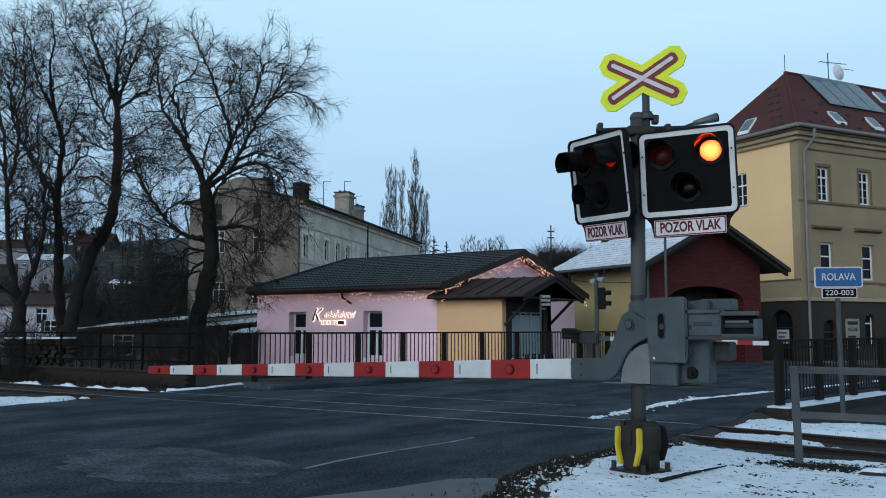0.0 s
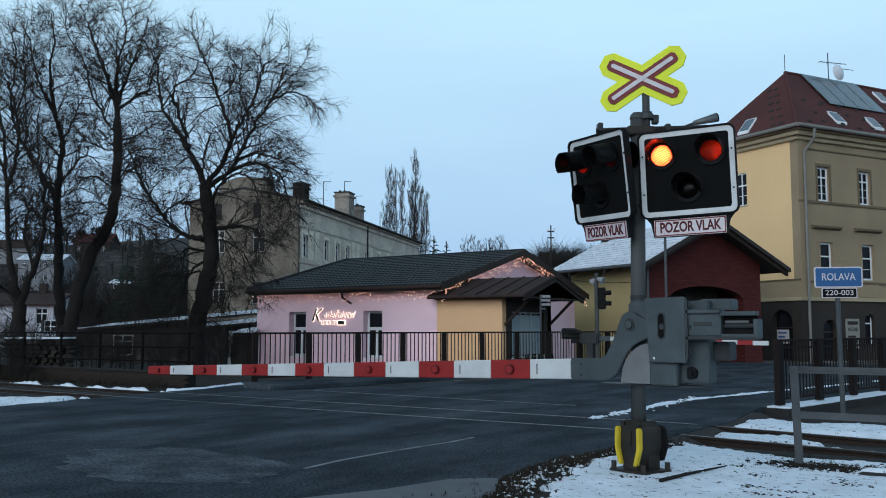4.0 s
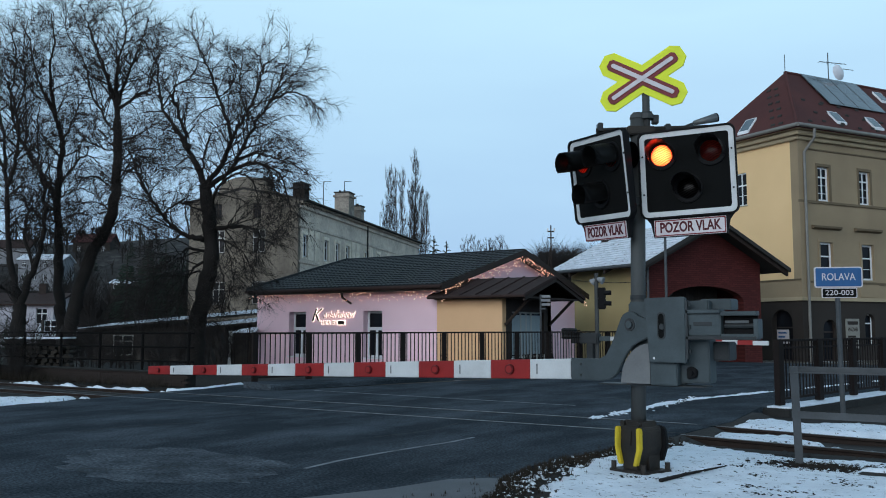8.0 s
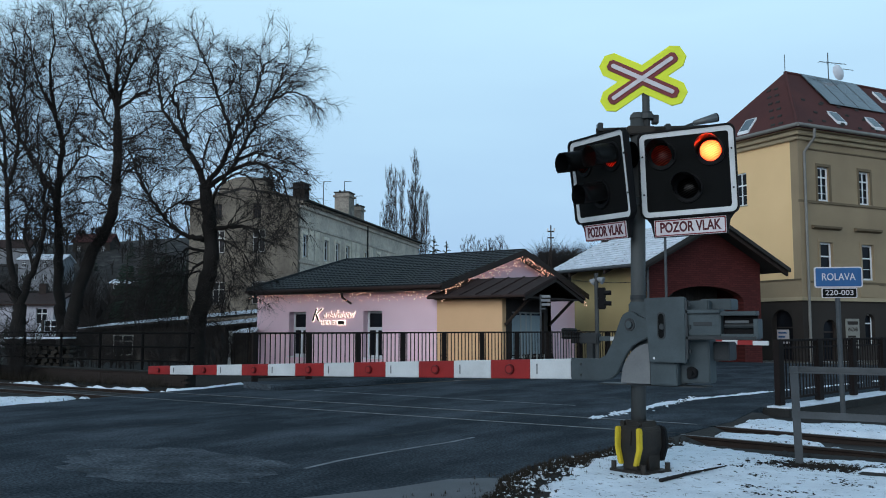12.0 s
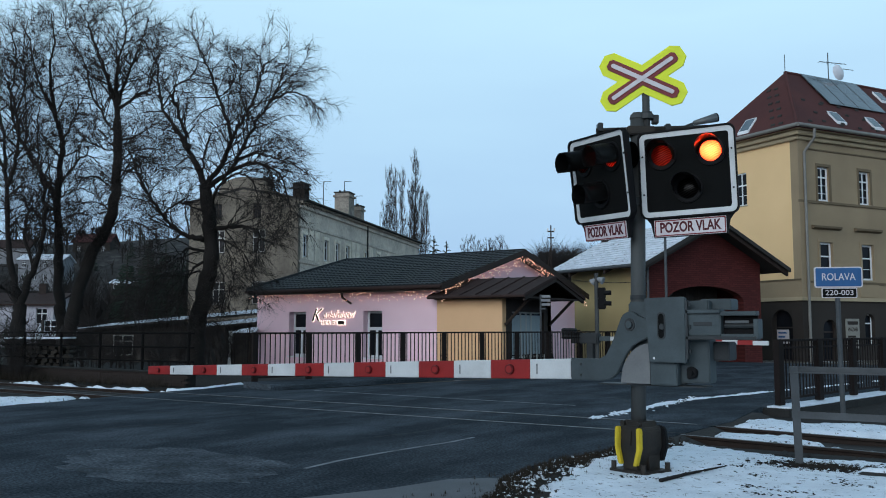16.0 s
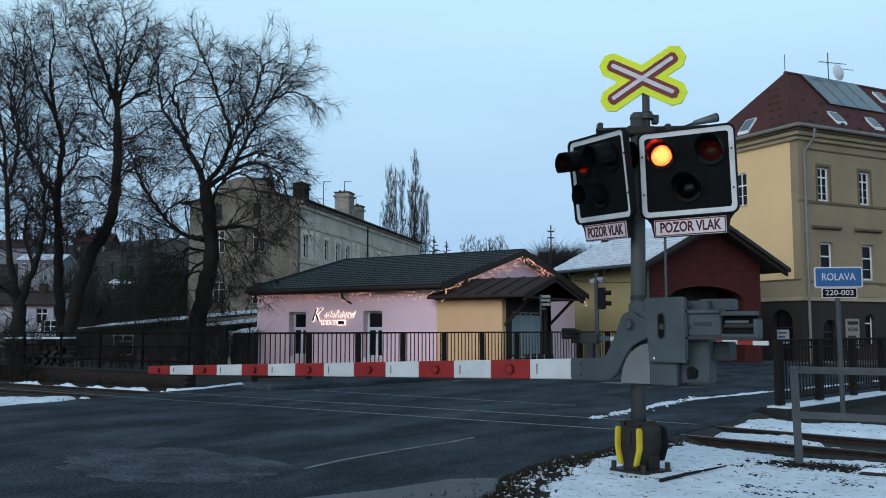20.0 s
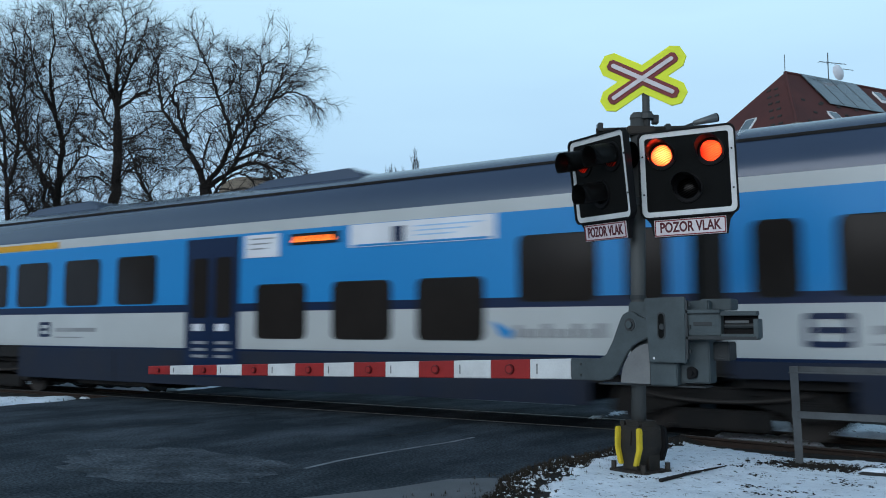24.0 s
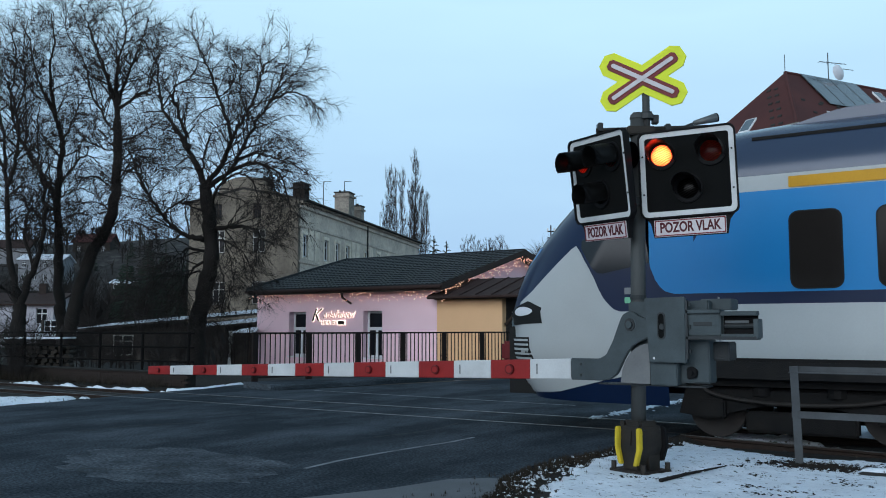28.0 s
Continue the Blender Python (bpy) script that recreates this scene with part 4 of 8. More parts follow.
def window(parent, m, w, h, frame="winframe", depth=0.12, rim=0.06, transom=0.68, mullion=True, sill="winframe", lower_bars=0, blind=0.0, name="window"):
    """Frame, panes and sill in an opening whose lower left corner is at m."""
    win = part(name, ring([(0, 0), (w, 0), (w, h), (0, h)], [(rim, rim), (w - rim, rim), (w - rim, h - rim), (rim, h - rim)], depth, depth + 0.06), frame, parent, m=m)
    zt = h * transom
    if transom < 1:
        part("transom_bar", box(0.06, w - 0.06, depth - 0.01, depth + 0.05, zt - 0.035, zt + 0.035), frame, win)
    if mullion:
        part("mullion", box(w / 2 - 0.03, w / 2 + 0.03, depth - 0.008, depth + 0.05, 0.06, h - 0.06), frame, win)
    for k in range(lower_bars):
        z = zt * (k + 1) / (lower_bars + 1)
        part("glazing_bar", box(0.06, w - 0.06, depth, depth + 0.04, z - 0.012, z + 0.012), frame, win)
    part("pane", box(0.05, w - 0.05, depth + 0.03, depth + 0.04, 0.05, zt), "glass", win)
    part("pane", box(0.05, w - 0.05, depth + 0.03, depth + 0.04, zt, h - 0.05), "glass", win)
    if blind:
        part("curtain", box(0.07, w - 0.07, depth + 0.10, depth + 0.11, h * (1 - blind), h - 0.06), "curtain", win)
    if sill:
        part("sill", box(-0.06, w + 0.06, -0.05, depth, -0.05, 0.0, 0.006), sill, win)
    return win


def slope(p0, p1, q0, q1, thick, bm=None):
    """A roof slab between the eave p0-p1 and the ridge q0-q1, thickened downwards."""
    bm = bm or bmesh.new()
    up = [bm.verts.new(v) for v in (p0, p1, q1, q0)]
    lo = [bm.verts.new((v[0], v[1], v[2] - thick)) for v in (p0, p1, q1, q0)]
    bm.faces.new(up)
    bm.faces.new(lo[::-1])
    for i in range(4):
        bm.faces.new((up[i], lo[i], lo[(i + 1) % 4], up[(i + 1) % 4]))
    bmesh.ops.recalc_face_normals(bm, faces=bm.faces[:])
    return bm


# ---- pink hairdresser's house ----
house = thing("pink_house", pose(-29.44, 29.0, 0), "small pink rendered house with a dark tiled roof and fairy lights", "house")
HL, HD, EAVE, APEX = 9.77, 12.4, 3.30, 4.95
WINS = [(1.96, 0.42, 0.98, 1.9), (6.11, 0.42, 0.98, 1.9)]
part("wall_front", wall_cells(HL, EAVE, 0.35, WINS, -0.3), "pink", house)
for x, z, w, h in WINS:
    part("window_reveal", ring([(x - 0.2, z - 0.2), (x + w + 0.2, z - 0.2), (x + w + 0.2, z + h + 0.2), (x - 0.2, z + h + 0.2)], [(x, z), (x + w, z), (x + w, z + h), (x, z + h)], 0.35, 0.6), "pink", house)
part("wall_back", box(0, HL, HD - 0.35, HD, -0.3, EAVE), "pink", house)
part("wall_side", box(0.0, 0.35, 0.35, HD - 0.35, -0.3, EAVE), "pink", house)
part("wall_side", box(HL - 0.35, HL, 0.35, HD - 0.35, -0.3, EAVE), "pink", house)
for x in (HL - 0.35,):
    part("gable", prism([(0, EAVE), (HD, EAVE), (HD / 2, APEX - 0.12)], x, x + 0.35, "x"), "pink", house)
for x, z, w, h in WINS:
    win = window(house, pose(x, 0, z), w, h, depth=0.3, transom=0.63, rim=0.09, mullion=False)
    part("mullion", box(w / 2 - 0.05, w / 2 + 0.05, 0.285, 0.35, 0.06, h * 0.63), "winframe", win)
    part("rail_bar", box(0.05, w - 0.05, 0.28, 0.34, h * 0.63 - 0.08, h * 0.63 + 0.05), "winframe", win)
OV, EO, HIP = 0.55, 0.5, 0.05
rise = (APEX - EAVE) / (HD / 2)
# front slope, laid in stepped courses; its far end is hipped
roofpart = part("roof_deck", slope((-0.12, -EO, EAVE - EO * rise + 0.12), (HL + OV, -EO, EAVE - EO * rise + 0.12), (HIP, HD / 2, APEX + 0.12), (HL + OV, HD / 2, APEX + 0.12), 0.12), "darkwood", house)
part("roof_deck", slope((-0.12, HD + EO, EAVE - EO * rise + 0.12), (HL + OV, HD + EO, EAVE - EO * rise + 0.12), (HIP, HD / 2, APEX + 0.12), (HL + OV, HD / 2, APEX + 0.12), 0.12), "rooftile", house)
part("roof_hip", slope((-0.12, -EO, EAVE - EO * rise + 0.125), (-0.12, HD + EO, EAVE - EO * rise + 0.125), (HIP, HD / 2, APEX + 0.125), (HIP, HD / 2 + 0.01, APEX + 0.125), 0.1), "rooftile", house)
rows = 16
for i in range(rows):
    a, b = i / rows, (i + 1) / rows
    ya, yb = -EO + (HD / 2 + EO) * a, -EO + (HD / 2 + EO) * b
    za, zb = EAVE - EO * rise + 0.12 + (HD / 2 + EO) * a * rise, EAVE - EO * rise + 0.12 + (HD / 2 + EO) * b * rise
    xa = -0.12 + (HIP + 0.12) * a
    bm = bmesh.new()
    nx = int((HL + OV - xa) / 0.11)
    lo, hi, ft = [], [], []
    for k in range(nx + 1):
        x = xa + (HL + OV - xa) * k / nx
        w = 0.034 * (0.5 + 0.5 * math.cos(k * math.pi))
        ft.append(bm.verts.new((x, ya, za + 0.004)))
        lo.append(bm.verts.new((x, ya, za + 0.05 + w)))
        hi.append(bm.verts.new((max(x, xa + 0.25), yb, zb + 0.008 + w)))
    for k in range(nx):
        bm.faces.new((ft[k], ft[k + 1], lo[k + 1], lo[k]))
        bm.faces.new((lo[k], lo[k + 1], hi[k + 1], hi[k]))
    part("tile_course", bm, "rooftile", roofpart)
part("hip_cap", rod((-0.14, -EO, EAVE - EO * rise + 0.19), (HIP, HD / 2, APEX + 0.16), 0.085, 10), "rooftile", house)
part("ridge_cap", rod((HIP, HD / 2, APEX + 0.13), (HL + OV, HD / 2, APEX + 0.13), 0.09, 10), "rooftile", house)
part("verge_board", slope((HL + OV, -EO, EAVE - EO * rise + 0.16), (HL + OV + 0.04, -EO, EAVE - EO * rise + 0.16), (HL + OV, HD / 2, APEX + 0.18), (HL + OV + 0.04, HD / 2, APEX + 0.18), 0.26), "darkwood", house)
part("verge_board", slope((HL + OV, HD + EO, EAVE - EO * rise + 0.16), (HL + OV + 0.04, HD + EO, EAVE - EO * rise + 0.16), (HL + OV, HD / 2, APEX + 0.18), (HL + OV + 0.04, HD / 2, APEX + 0.18), 0.26), "darkwood", house)
gut = part("gutter", rod((-0.17, -EO - 0.07, EAVE - EO * rise + 0.05), (HL + OV, -EO - 0.07, EAVE - EO * rise + 0.05), 0.075, 12), "brownroof", house, smooth=True)
part("fascia", box(-0.12, HL + OV, -EO - 0.02, -EO + 0.02, EAVE - EO * rise - 0.1, EAVE - EO * rise + 0.1), "darkwood", house)
part("soffit", box(-0.12, HL + OV, -EO, 0, EAVE - 0.14, EAVE - 0.11), "darkwood", house)
bm = rod((5.42, -EO - 0.07, EAVE - 0.2), (5.44, -EO - 0.05, EAVE - 0.42), 0.05, 10)
rod((5.44, -EO - 0.05, EAVE - 0.42), (5.55, -0.12, EAVE - 0.66), 0.05, 10, bm=bm)
part("downpipe_swan_neck", bm, "brownroof", house, smooth=True)
# back-lit sign
sg = thing("shop_sign", pose(-29.44 + 4.45, 28.97, 2.12), "back-lit script sign of a hairdresser on the pink wall", "sign")
for txt, size, x, z, wide in (("K", 0.82, -0.93, 0.03, 0.62), ("adeřnictví", 0.42, 0.32, 0.06, 1.76)):
    lettering("halo", txt, size, "neon", sg, pose(x, 0.0, z, 90, 0, 0), wide + 0.03, 0.012 if size > 0.7 else 0.005, 0.01, 0.42)
    lettering("letters", txt, size, "darkwood", sg, pose(x, -0.014, z, 90, 0, 0), wide, 0.0, 0.012, 0.42)
lettering("halo", "HAIR BY", 0.24, "neon", sg, pose(-0.18, 0.0, -0.27, 90, 0, 0), 0.9, 0.007, 0.01)
lettering("letters", "HAIR BY", 0.24, "darkwood", sg, pose(-0.18, -0.014, -0.27, 90, 0, 0), 0.88, -0.002, 0.02)
part("bar_halo", box(0.3, 0.72, -0.005, 0.005, -0.37, -0.17), "neon", sg)
part("bar", box(0.33, 0.69, -0.02, -0.01, -0.35, -0.19), "darkwood", sg)
# fairy lights
rng = random.Random(4)


def bulbs(points, r=0.019):
    bm = bmesh.new()
    for p in points:
        bmesh.ops.create_icosphere(bm, subdivisions=1, radius=r * rng.uniform(0.7, 1.25), matrix=Matrix.Translation(p))
    return bm


def strands(a, b, n, drop):
    a, b = Vector(a), Vector(b)
    out = []
    for i in range(n):
        p = a.lerp(b, i / n)
        for k in range(rng.choice((1, 2, 2, 3, 4))):
            out.append(p + Vector((rng.uniform(-0.03, 0.03), rng.uniform(-0.02, 0.02), -0.05 - drop * rng.random() ** 1.6)))
    return out


fl = thing("fairy_lights", pose(-29.44, 29.0, 0), "warm white fairy lights hung under the eaves and gable", "fairy lights")
tagged(part("eave_bulbs", bulbs(strands((0.0, -0.42, EAVE - 0.2), (HL + 0.3, -0.42, EAVE - 0.16), 74, 0.36)), "warm", fl), kind="stuff")
gx = HL + OV - 0.06
tagged(part("gable_bulbs", bulbs(strands((gx, -EO + 0.1, EAVE - 0.12), (gx, HD / 2, APEX - 0.05), 70, 0.5)), "warm", fl), kind="stuff")
tagged(part("gable_bulbs", bulbs(strands((gx, HD / 2, APEX - 0.05), (gx, HD + 0.4, EAVE - 0.1), 84, 0.45)), "warm", fl), kind="stuff")
part("cable", rod((0.0, -0.42, EAVE - 0.2), (HL + 0.3, -0.42, EAVE - 0.2), 0.008, 5), "rubber", fl)

# annex with porch
an = thing("annex", pose(-19.67, 29.0, 0), "orange-tan annex with a brown sheet-metal porch roof", "annex")
AW, AD = 2.93, 4.0
part("wall_front", box(0, AW, 0.02, 0.3, -0.3, 2.9), "tan", an)
# panelled end wall; its dark colour also stands for the porch shadow
part("wall_end", wall_cells(AD - 0.3, 2.9, 0.25, [(0.45, 0.5, 2.6, 1.75)], -0.3), "darkwood", an, m=pose(AW, 0.3, 0, 0, 0, 90))
sw = window(an, pose(AW, 0.75, 0.5, 0, 0, 90), 2.6, 1.75, frame="winwood", transom=0.99, depth=0.1, name="shop_window")
part("curtain", box(0.1, 2.5, 0.105, 0.125, 0.1, 1.62), "curtain", sw)
for x in (0.85, 1.7):
    part("mullion", box(x - 0.03, x + 0.03, 0.08, 0.13, 0.05, 1.7), "winwood", sw)
wb = part("window_box", box(AW + 0.26, AW + 0.46, 0.7, 3.3, 0.3, 0.5, 0.01), "darkwood", an)
for k in range(14):
    part("window_box_slat", box(AW + 0.46, AW + 0.48, 0.72 + 0.185 * k, 0.72 + 0.185 * k + 0.1, 0.1, 0.62), "winwood" if k % 3 == 0 else "darkwood", wb)
part("wall_inner", box(0, AW, AD - 0.3, AD, -0.3, 2.9), "tan", an)
for y0, y1, nm in ((-0.45, 2.1, "porch_roof"), (4.65, 2.1, "porch_roof")):
    r = part(nm, slope((-0.12, y0, 2.84), (AW + 1.25, y0, 2.84), (-0.12, y1, 3.62), (AW + 1.25, y1, 3.62), 0.09), "brownroof", an)
    for k in range(7):
        x = -0.1 + (AW + 1.3) * k / 6
        part("standing_seam", slope((x, y0, 2.885), (x + 0.03, y0, 2.885), (x, y1, 3.665), (x + 0.03, y1, 3.665), 0.05), "brownroof", r)
part("rafter", slope((AW + 1.1, -0.4, 2.76), (AW + 1.2, -0.4, 2.76), (AW + 1.1, 2.1, 3.54), (AW + 1.2, 2.1, 3.54), 0.14), "darkwood", an)
part("rafter", slope((AW + 1.1, 4.6, 2.76), (AW + 1.2, 4.6, 2.76), (AW + 1.1, 2.1, 3.54), (AW + 1.2, 2.1, 3.54), 0.14), "darkwood", an)
part("porch_ceiling", box(0.1, AW + 1.15, -0.3, 4.5, 2.72, 2.78), "darkwood", an)
for y in (0.2, 3.8):
    part("brace", rod((AW + 0.03, y, 1.75), (AW + 1.1, y, 2.75), 0.06, 6), "darkwood", an)
part("gutter", rod((-0.1, -0.5, 2.79), (AW + 1.25, -0.5, 2.79), 0.06, 10), "brownroof", an)

# ---- goods shed ----
def farther(m, k):
    """The pose m moved away from the eye, with its size, by the factor k."""
    return Matrix.Translation(EYE) @ Matrix.Diagonal((k, k, k, 1)) @ Matrix.Translation(-EYE) @ m


SH = farther(pose(-12.85, 33.7, 0, 0, 0, 61.25), 1.23)
shed = thing("goods_shed", SH, "goods shed with red gable, ochre side wall and snowy roof", "shed")
SW, SLEN, SE, SA = 6.1, 5.1, 4.34, 5.83
ARCH = [(1.0, 0.0)] + [(3.05 - 2.05 * math.cos(t), 2.75 + 0.58 * math.sin(t)) for t in np.linspace(0, math.pi, 15)] + [(5.1, 0.0)]
bm = bmesh.new()
outer = [(0, -0.3), (0, SE), (SW / 2, SA), (SW, SE), (SW, -0.3)]
for y in (0.0, 0.4):
    left = [(0, -0.3), (0, SE), (SW / 2, SA)] + [(SW / 2, 3.33)] + ARCH[7:0:-1] + [(1.0, -0.3)]
    right = [(SW / 2, 3.33), (SW / 2, SA), (SW, SE), (SW, -0.3), (5.1, -0.3)] + ARCH[-2:8:-1]
    for pl in (left, right):
        bm.faces.new([bm.verts.new((p[0], y, p[1])) for p in pl])
for a, b in zip(ARCH, ARCH[1:]):
    bm.faces.new([bm.verts.new(v) for v in ((a[0], 0, a[1]), (b[0], 0, b[1]), (b[0], 0.4, b[1]), (a[0], 0.4, a[1]))])
bmesh.ops.remove_doubles(bm, verts=bm.verts[:], dist=0.0005)
part("wall_gable", bm, "redbrick", shed)
part("wall_side", wall_cells(SLEN - 0.4, SE, 0.4, [], -0.3), "shedyellow", shed, m=pose(0, SLEN, 0, 0, 0, -90))
part("wall_side", box(SW - 0.4, SW, 0.4, SLEN, -0.3, SE), "shedred", shed)
part("wall_back", prism([(0.4, -0.3), (SW - 0.4, -0.3), (SW - 0.4, SE), (SW / 2, SA), (0.4, SE)], SLEN - 0.4, SLEN), "shedred", shed)
part("inner_gate", box(0.9, 5.2, 1.6, 1.7, -0.2, 3.4), "oldwood", shed)
for k in range(12):
    part("gate_board", box(0.92 + k * 0.355, 0.92 + k * 0.355 + 0.34, 1.56, 1.6, -0.2, 3.35), "oldwood", shed)
srise = (SA - SE) / (SW / 2)
so = 0.85
snowroof = part("roof", slope((-so, -0.9, SE - so * srise + 0.2), (-so, SLEN + 0.5, SE - so * srise + 0.2), (SW / 2, -0.9, SA + 0.2), (SW / 2, SLEN + 0.5, SA + 0.2), 0.16), "darkroof", shed)
part("roof", slope((SW + so, -0.9, SE - so * srise + 0.2), (SW + so, SLEN + 0.5, SE - so * srise + 0.2), (SW / 2, -0.9, SA + 0.2), (SW / 2, SLEN + 0.5, SA + 0.2), 0.16), "darkroof", shed)
nrow = 15
for i in range(nrow):
    a, b = i / nrow, (i + 1) / nrow
    xa, xb = -so + (SW / 2 + so) * a, -so + (SW / 2 + so) * b
    za, zb = SE - so * srise + 0.2 + (SW / 2 + so) * a * srise, SE - so * srise + 0.2 + (SW / 2 + so) * b * srise
    part("snowy_tile_course", slope((xa, -0.85, za + 0.05), (xa, SLEN + 0.45, za + 0.05), (xb, -0.85, zb + 0.015), (xb, SLEN + 0.45, zb + 0.015), 0.05), "snowtile", snowroof)
part("gutter", rod((-so - 0.06, -0.9, SE - so * srise + 0.12), (-so - 0.06, SLEN + 0.5, SE - so * srise + 0.12), 0.07, 10), "galv", shed)
for y in (-0.75, 1.6, 4.0):
    part("rafter", slope((-so, y, SE - so * srise + 0.03), (-so, y + 0.12, SE - so * srise + 0.03), (SW / 2, y, SA + 0.03), (SW / 2, y + 0.12, SA + 0.03), 0.15), "darkwood", shed)
    part("rafter", slope((SW + so, y, SE - so * srise + 0.03), (SW + so, y + 0.12, SE - so * srise + 0.03), (SW / 2, y, SA + 0.03), (SW / 2, y + 0.12, SA + 0.03), 0.15), "darkwood", shed)
part("chimney", box(2.0, 2.5, 5.0, 5.5, SA - 0.6, SA + 0.55), "brick", shed)
part("corner_pipe", rod((-0.08, -0.1, 0), (-0.08, -0.1, SE - 0.3), 0.05, 8), "galv", shed)

# ---- station building ----
ST = farther(pose(-9.79, 46.38, 0, 0, 0, 61.25), 1.12)
st = thing("station_building", ST, "three-storey ochre station with red hipped roof and solar panels", "building")
FL, FD, FE = 24.0, 5.8, 11.3
ups = [1.42 + 3.1 * k for k in range(7)]


def arch_head(parent, m, w, h, wall="plinth"):
    """Rounds the top of an opening with two corner pieces."""
    r = w / 2
    for s in (-1, 1):
        arc = [(r + s * r * math.cos(t), h - r + r * math.sin(t)) for t in np.linspace(0, math.pi / 2, 8)]
        part("arch_corner", prism(arc + [(r + s * r, h)], 0.004, 0.19), wall, parent, m=m)


op = [(x - 0.05, 8.0, 0.86, 1.76) for x in ups] + [(x - 0.05, 4.08, 0.92, 1.84) for x in ups] + [(ups[0], 0.0, 1.0, 2.05)] + [(x, 0.75, 0.75, 1.6) for x in ups[1:]]
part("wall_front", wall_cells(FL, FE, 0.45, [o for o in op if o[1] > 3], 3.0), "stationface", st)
part("wall_ground_floor", wall_cells(FL, 3.0, 0.45, [o for o in op if o[1] < 3], -0.5), "plinth", st)
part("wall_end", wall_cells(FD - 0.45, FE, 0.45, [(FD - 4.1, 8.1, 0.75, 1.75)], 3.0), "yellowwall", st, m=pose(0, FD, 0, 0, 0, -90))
part("wall_end_ground_floor", wall_cells(FD - 0.45, 3.0, 0.45, [(FD - 1.95, 0.0, 1.3, 2.55)], -0.5), "plinth", st, m=pose(0, FD, 0, 0, 0, -90))
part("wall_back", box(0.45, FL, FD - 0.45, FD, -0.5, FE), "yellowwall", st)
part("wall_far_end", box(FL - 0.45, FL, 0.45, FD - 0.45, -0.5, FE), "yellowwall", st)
part("floor_slab", box(0.45, FL - 0.45, 0.45, FD - 0.45, FE - 0.3, FE), "plinth", st)
for x, z, w, h in op:
    if z > 7:
        window(st, pose(x, 0, z), w, h, transom=0.7, depth=0.12, rim=0.1, lower_bars=2, sill="cornice")
    elif z > 3:
        window(st, pose(x, 0, z), w, h, transom=0.62, depth=0.12, rim=0.1, mullion=False, sill="cornice", blind=0.7, lower_bars=1)
    else:
        window(st, pose(x, 0, z), w, h, frame="darkwood" if x < 3 else "winframe", transom=0.7, depth=0.2, mullion=False, sill="")
        arch_head(st, pose(x, 0, z), w, h)
    if z > 3:
        part("window_surround", ring([(x - 0.12, z - 0.1), (x + w + 0.12, z - 0.1), (x + w + 0.12, z + h + 0.14), (x - 0.12, z + h + 0.14)],
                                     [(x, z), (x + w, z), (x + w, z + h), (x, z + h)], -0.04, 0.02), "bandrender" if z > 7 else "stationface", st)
    if 3 < z < 7:
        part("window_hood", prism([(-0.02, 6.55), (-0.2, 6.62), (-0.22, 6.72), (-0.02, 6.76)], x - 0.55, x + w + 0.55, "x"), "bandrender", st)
        part("apron", box(x - 0.25, x + w + 0.25, -0.03, 0.0, 3.2, z - 0.15), "stationface", st)
for y in (FD - 4.1,):
    window(st, pose(0, FD - y, 8.1, 0, 0, -90), 0.75, 1.75, transom=0.62, depth=0.07, lower_bars=1, sill="cornice")
ar = window(st, pose(0, 1.95, 0.0, 0, 0, -90), 1.3, 2.55, frame="plinth", transom=0.65, depth=0.25, mullion=False, sill="", name="arched_door")
arch_head(st, pose(0, 1.95, 0.0, 0, 0, -90), 1.3, 2.55)
part("notice", box(0.1, 0.85, 0.24, 0.26, 0.85, 1.55), "signwhite", ar)
for i, z in enumerate((1.4, 1.2, 1.0)):
    part("notice_bar", box(0.18, 0.7 - 0.1 * i, 0.232, 0.24, z - 0.05, z + 0.03), "signblue", ar)
part("band", box(-0.08, FL, -0.1, 0.0, 2.98, 3.16), "cornice", st)
part("band", box(-0.1, 0.0, -0.1, FD, 2.98, 3.16), "cornice", st)
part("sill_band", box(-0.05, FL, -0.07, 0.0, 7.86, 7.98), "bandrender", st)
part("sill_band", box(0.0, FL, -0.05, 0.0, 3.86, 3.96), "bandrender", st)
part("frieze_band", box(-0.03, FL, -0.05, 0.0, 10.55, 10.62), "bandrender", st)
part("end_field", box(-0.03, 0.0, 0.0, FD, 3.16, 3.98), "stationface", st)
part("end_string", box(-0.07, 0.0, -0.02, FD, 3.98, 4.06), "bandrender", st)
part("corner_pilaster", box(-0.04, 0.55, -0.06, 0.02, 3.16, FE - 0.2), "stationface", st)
for z0, z1, o in ((FE - 0.32, FE - 0.12, 0.18), (FE - 0.12, FE + 0.1, 0.38), (FE + 0.1, FE + 0.22, 0.62)):
    part("cornice", box(-o, FL + o, -o, FD + o, z0, z1, 0.03), "cornice", st)
bm = rod((-0.72, -0.72, FE + 0.26), (FL + 0.7, -0.72, FE + 0.26), 0.1, 10)
rod((-0.72, -0.72, FE + 0.26), (-0.72, FD + 0.7, FE + 0.26), 0.1, 10, bm=bm)
part("gutter", bm, "zinc", st)
bm = rod((0.42, -0.72, FE + 0.15), (0.42, -0.7, FE - 0.3), 0.07, 10)
rod((0.42, -0.7, FE - 0.3), (0.30, -0.16, FE - 0.95), 0.07, 10, bm=bm)
rod((0.30, -0.16, FE - 0.95), (0.30, -0.16, -0.3), 0.07, 10, bm=bm)
part("downpipe", bm, "zinc", st)
RZ, RB = 15.5, FE + 0.22
part("roof", slope((-0.65, -0.65, RB), (FL + 0.65, -0.65, RB), (2.65, 2.9, RZ), (FL - 2.7, 2.9, RZ), 0.1), "redroof", st)
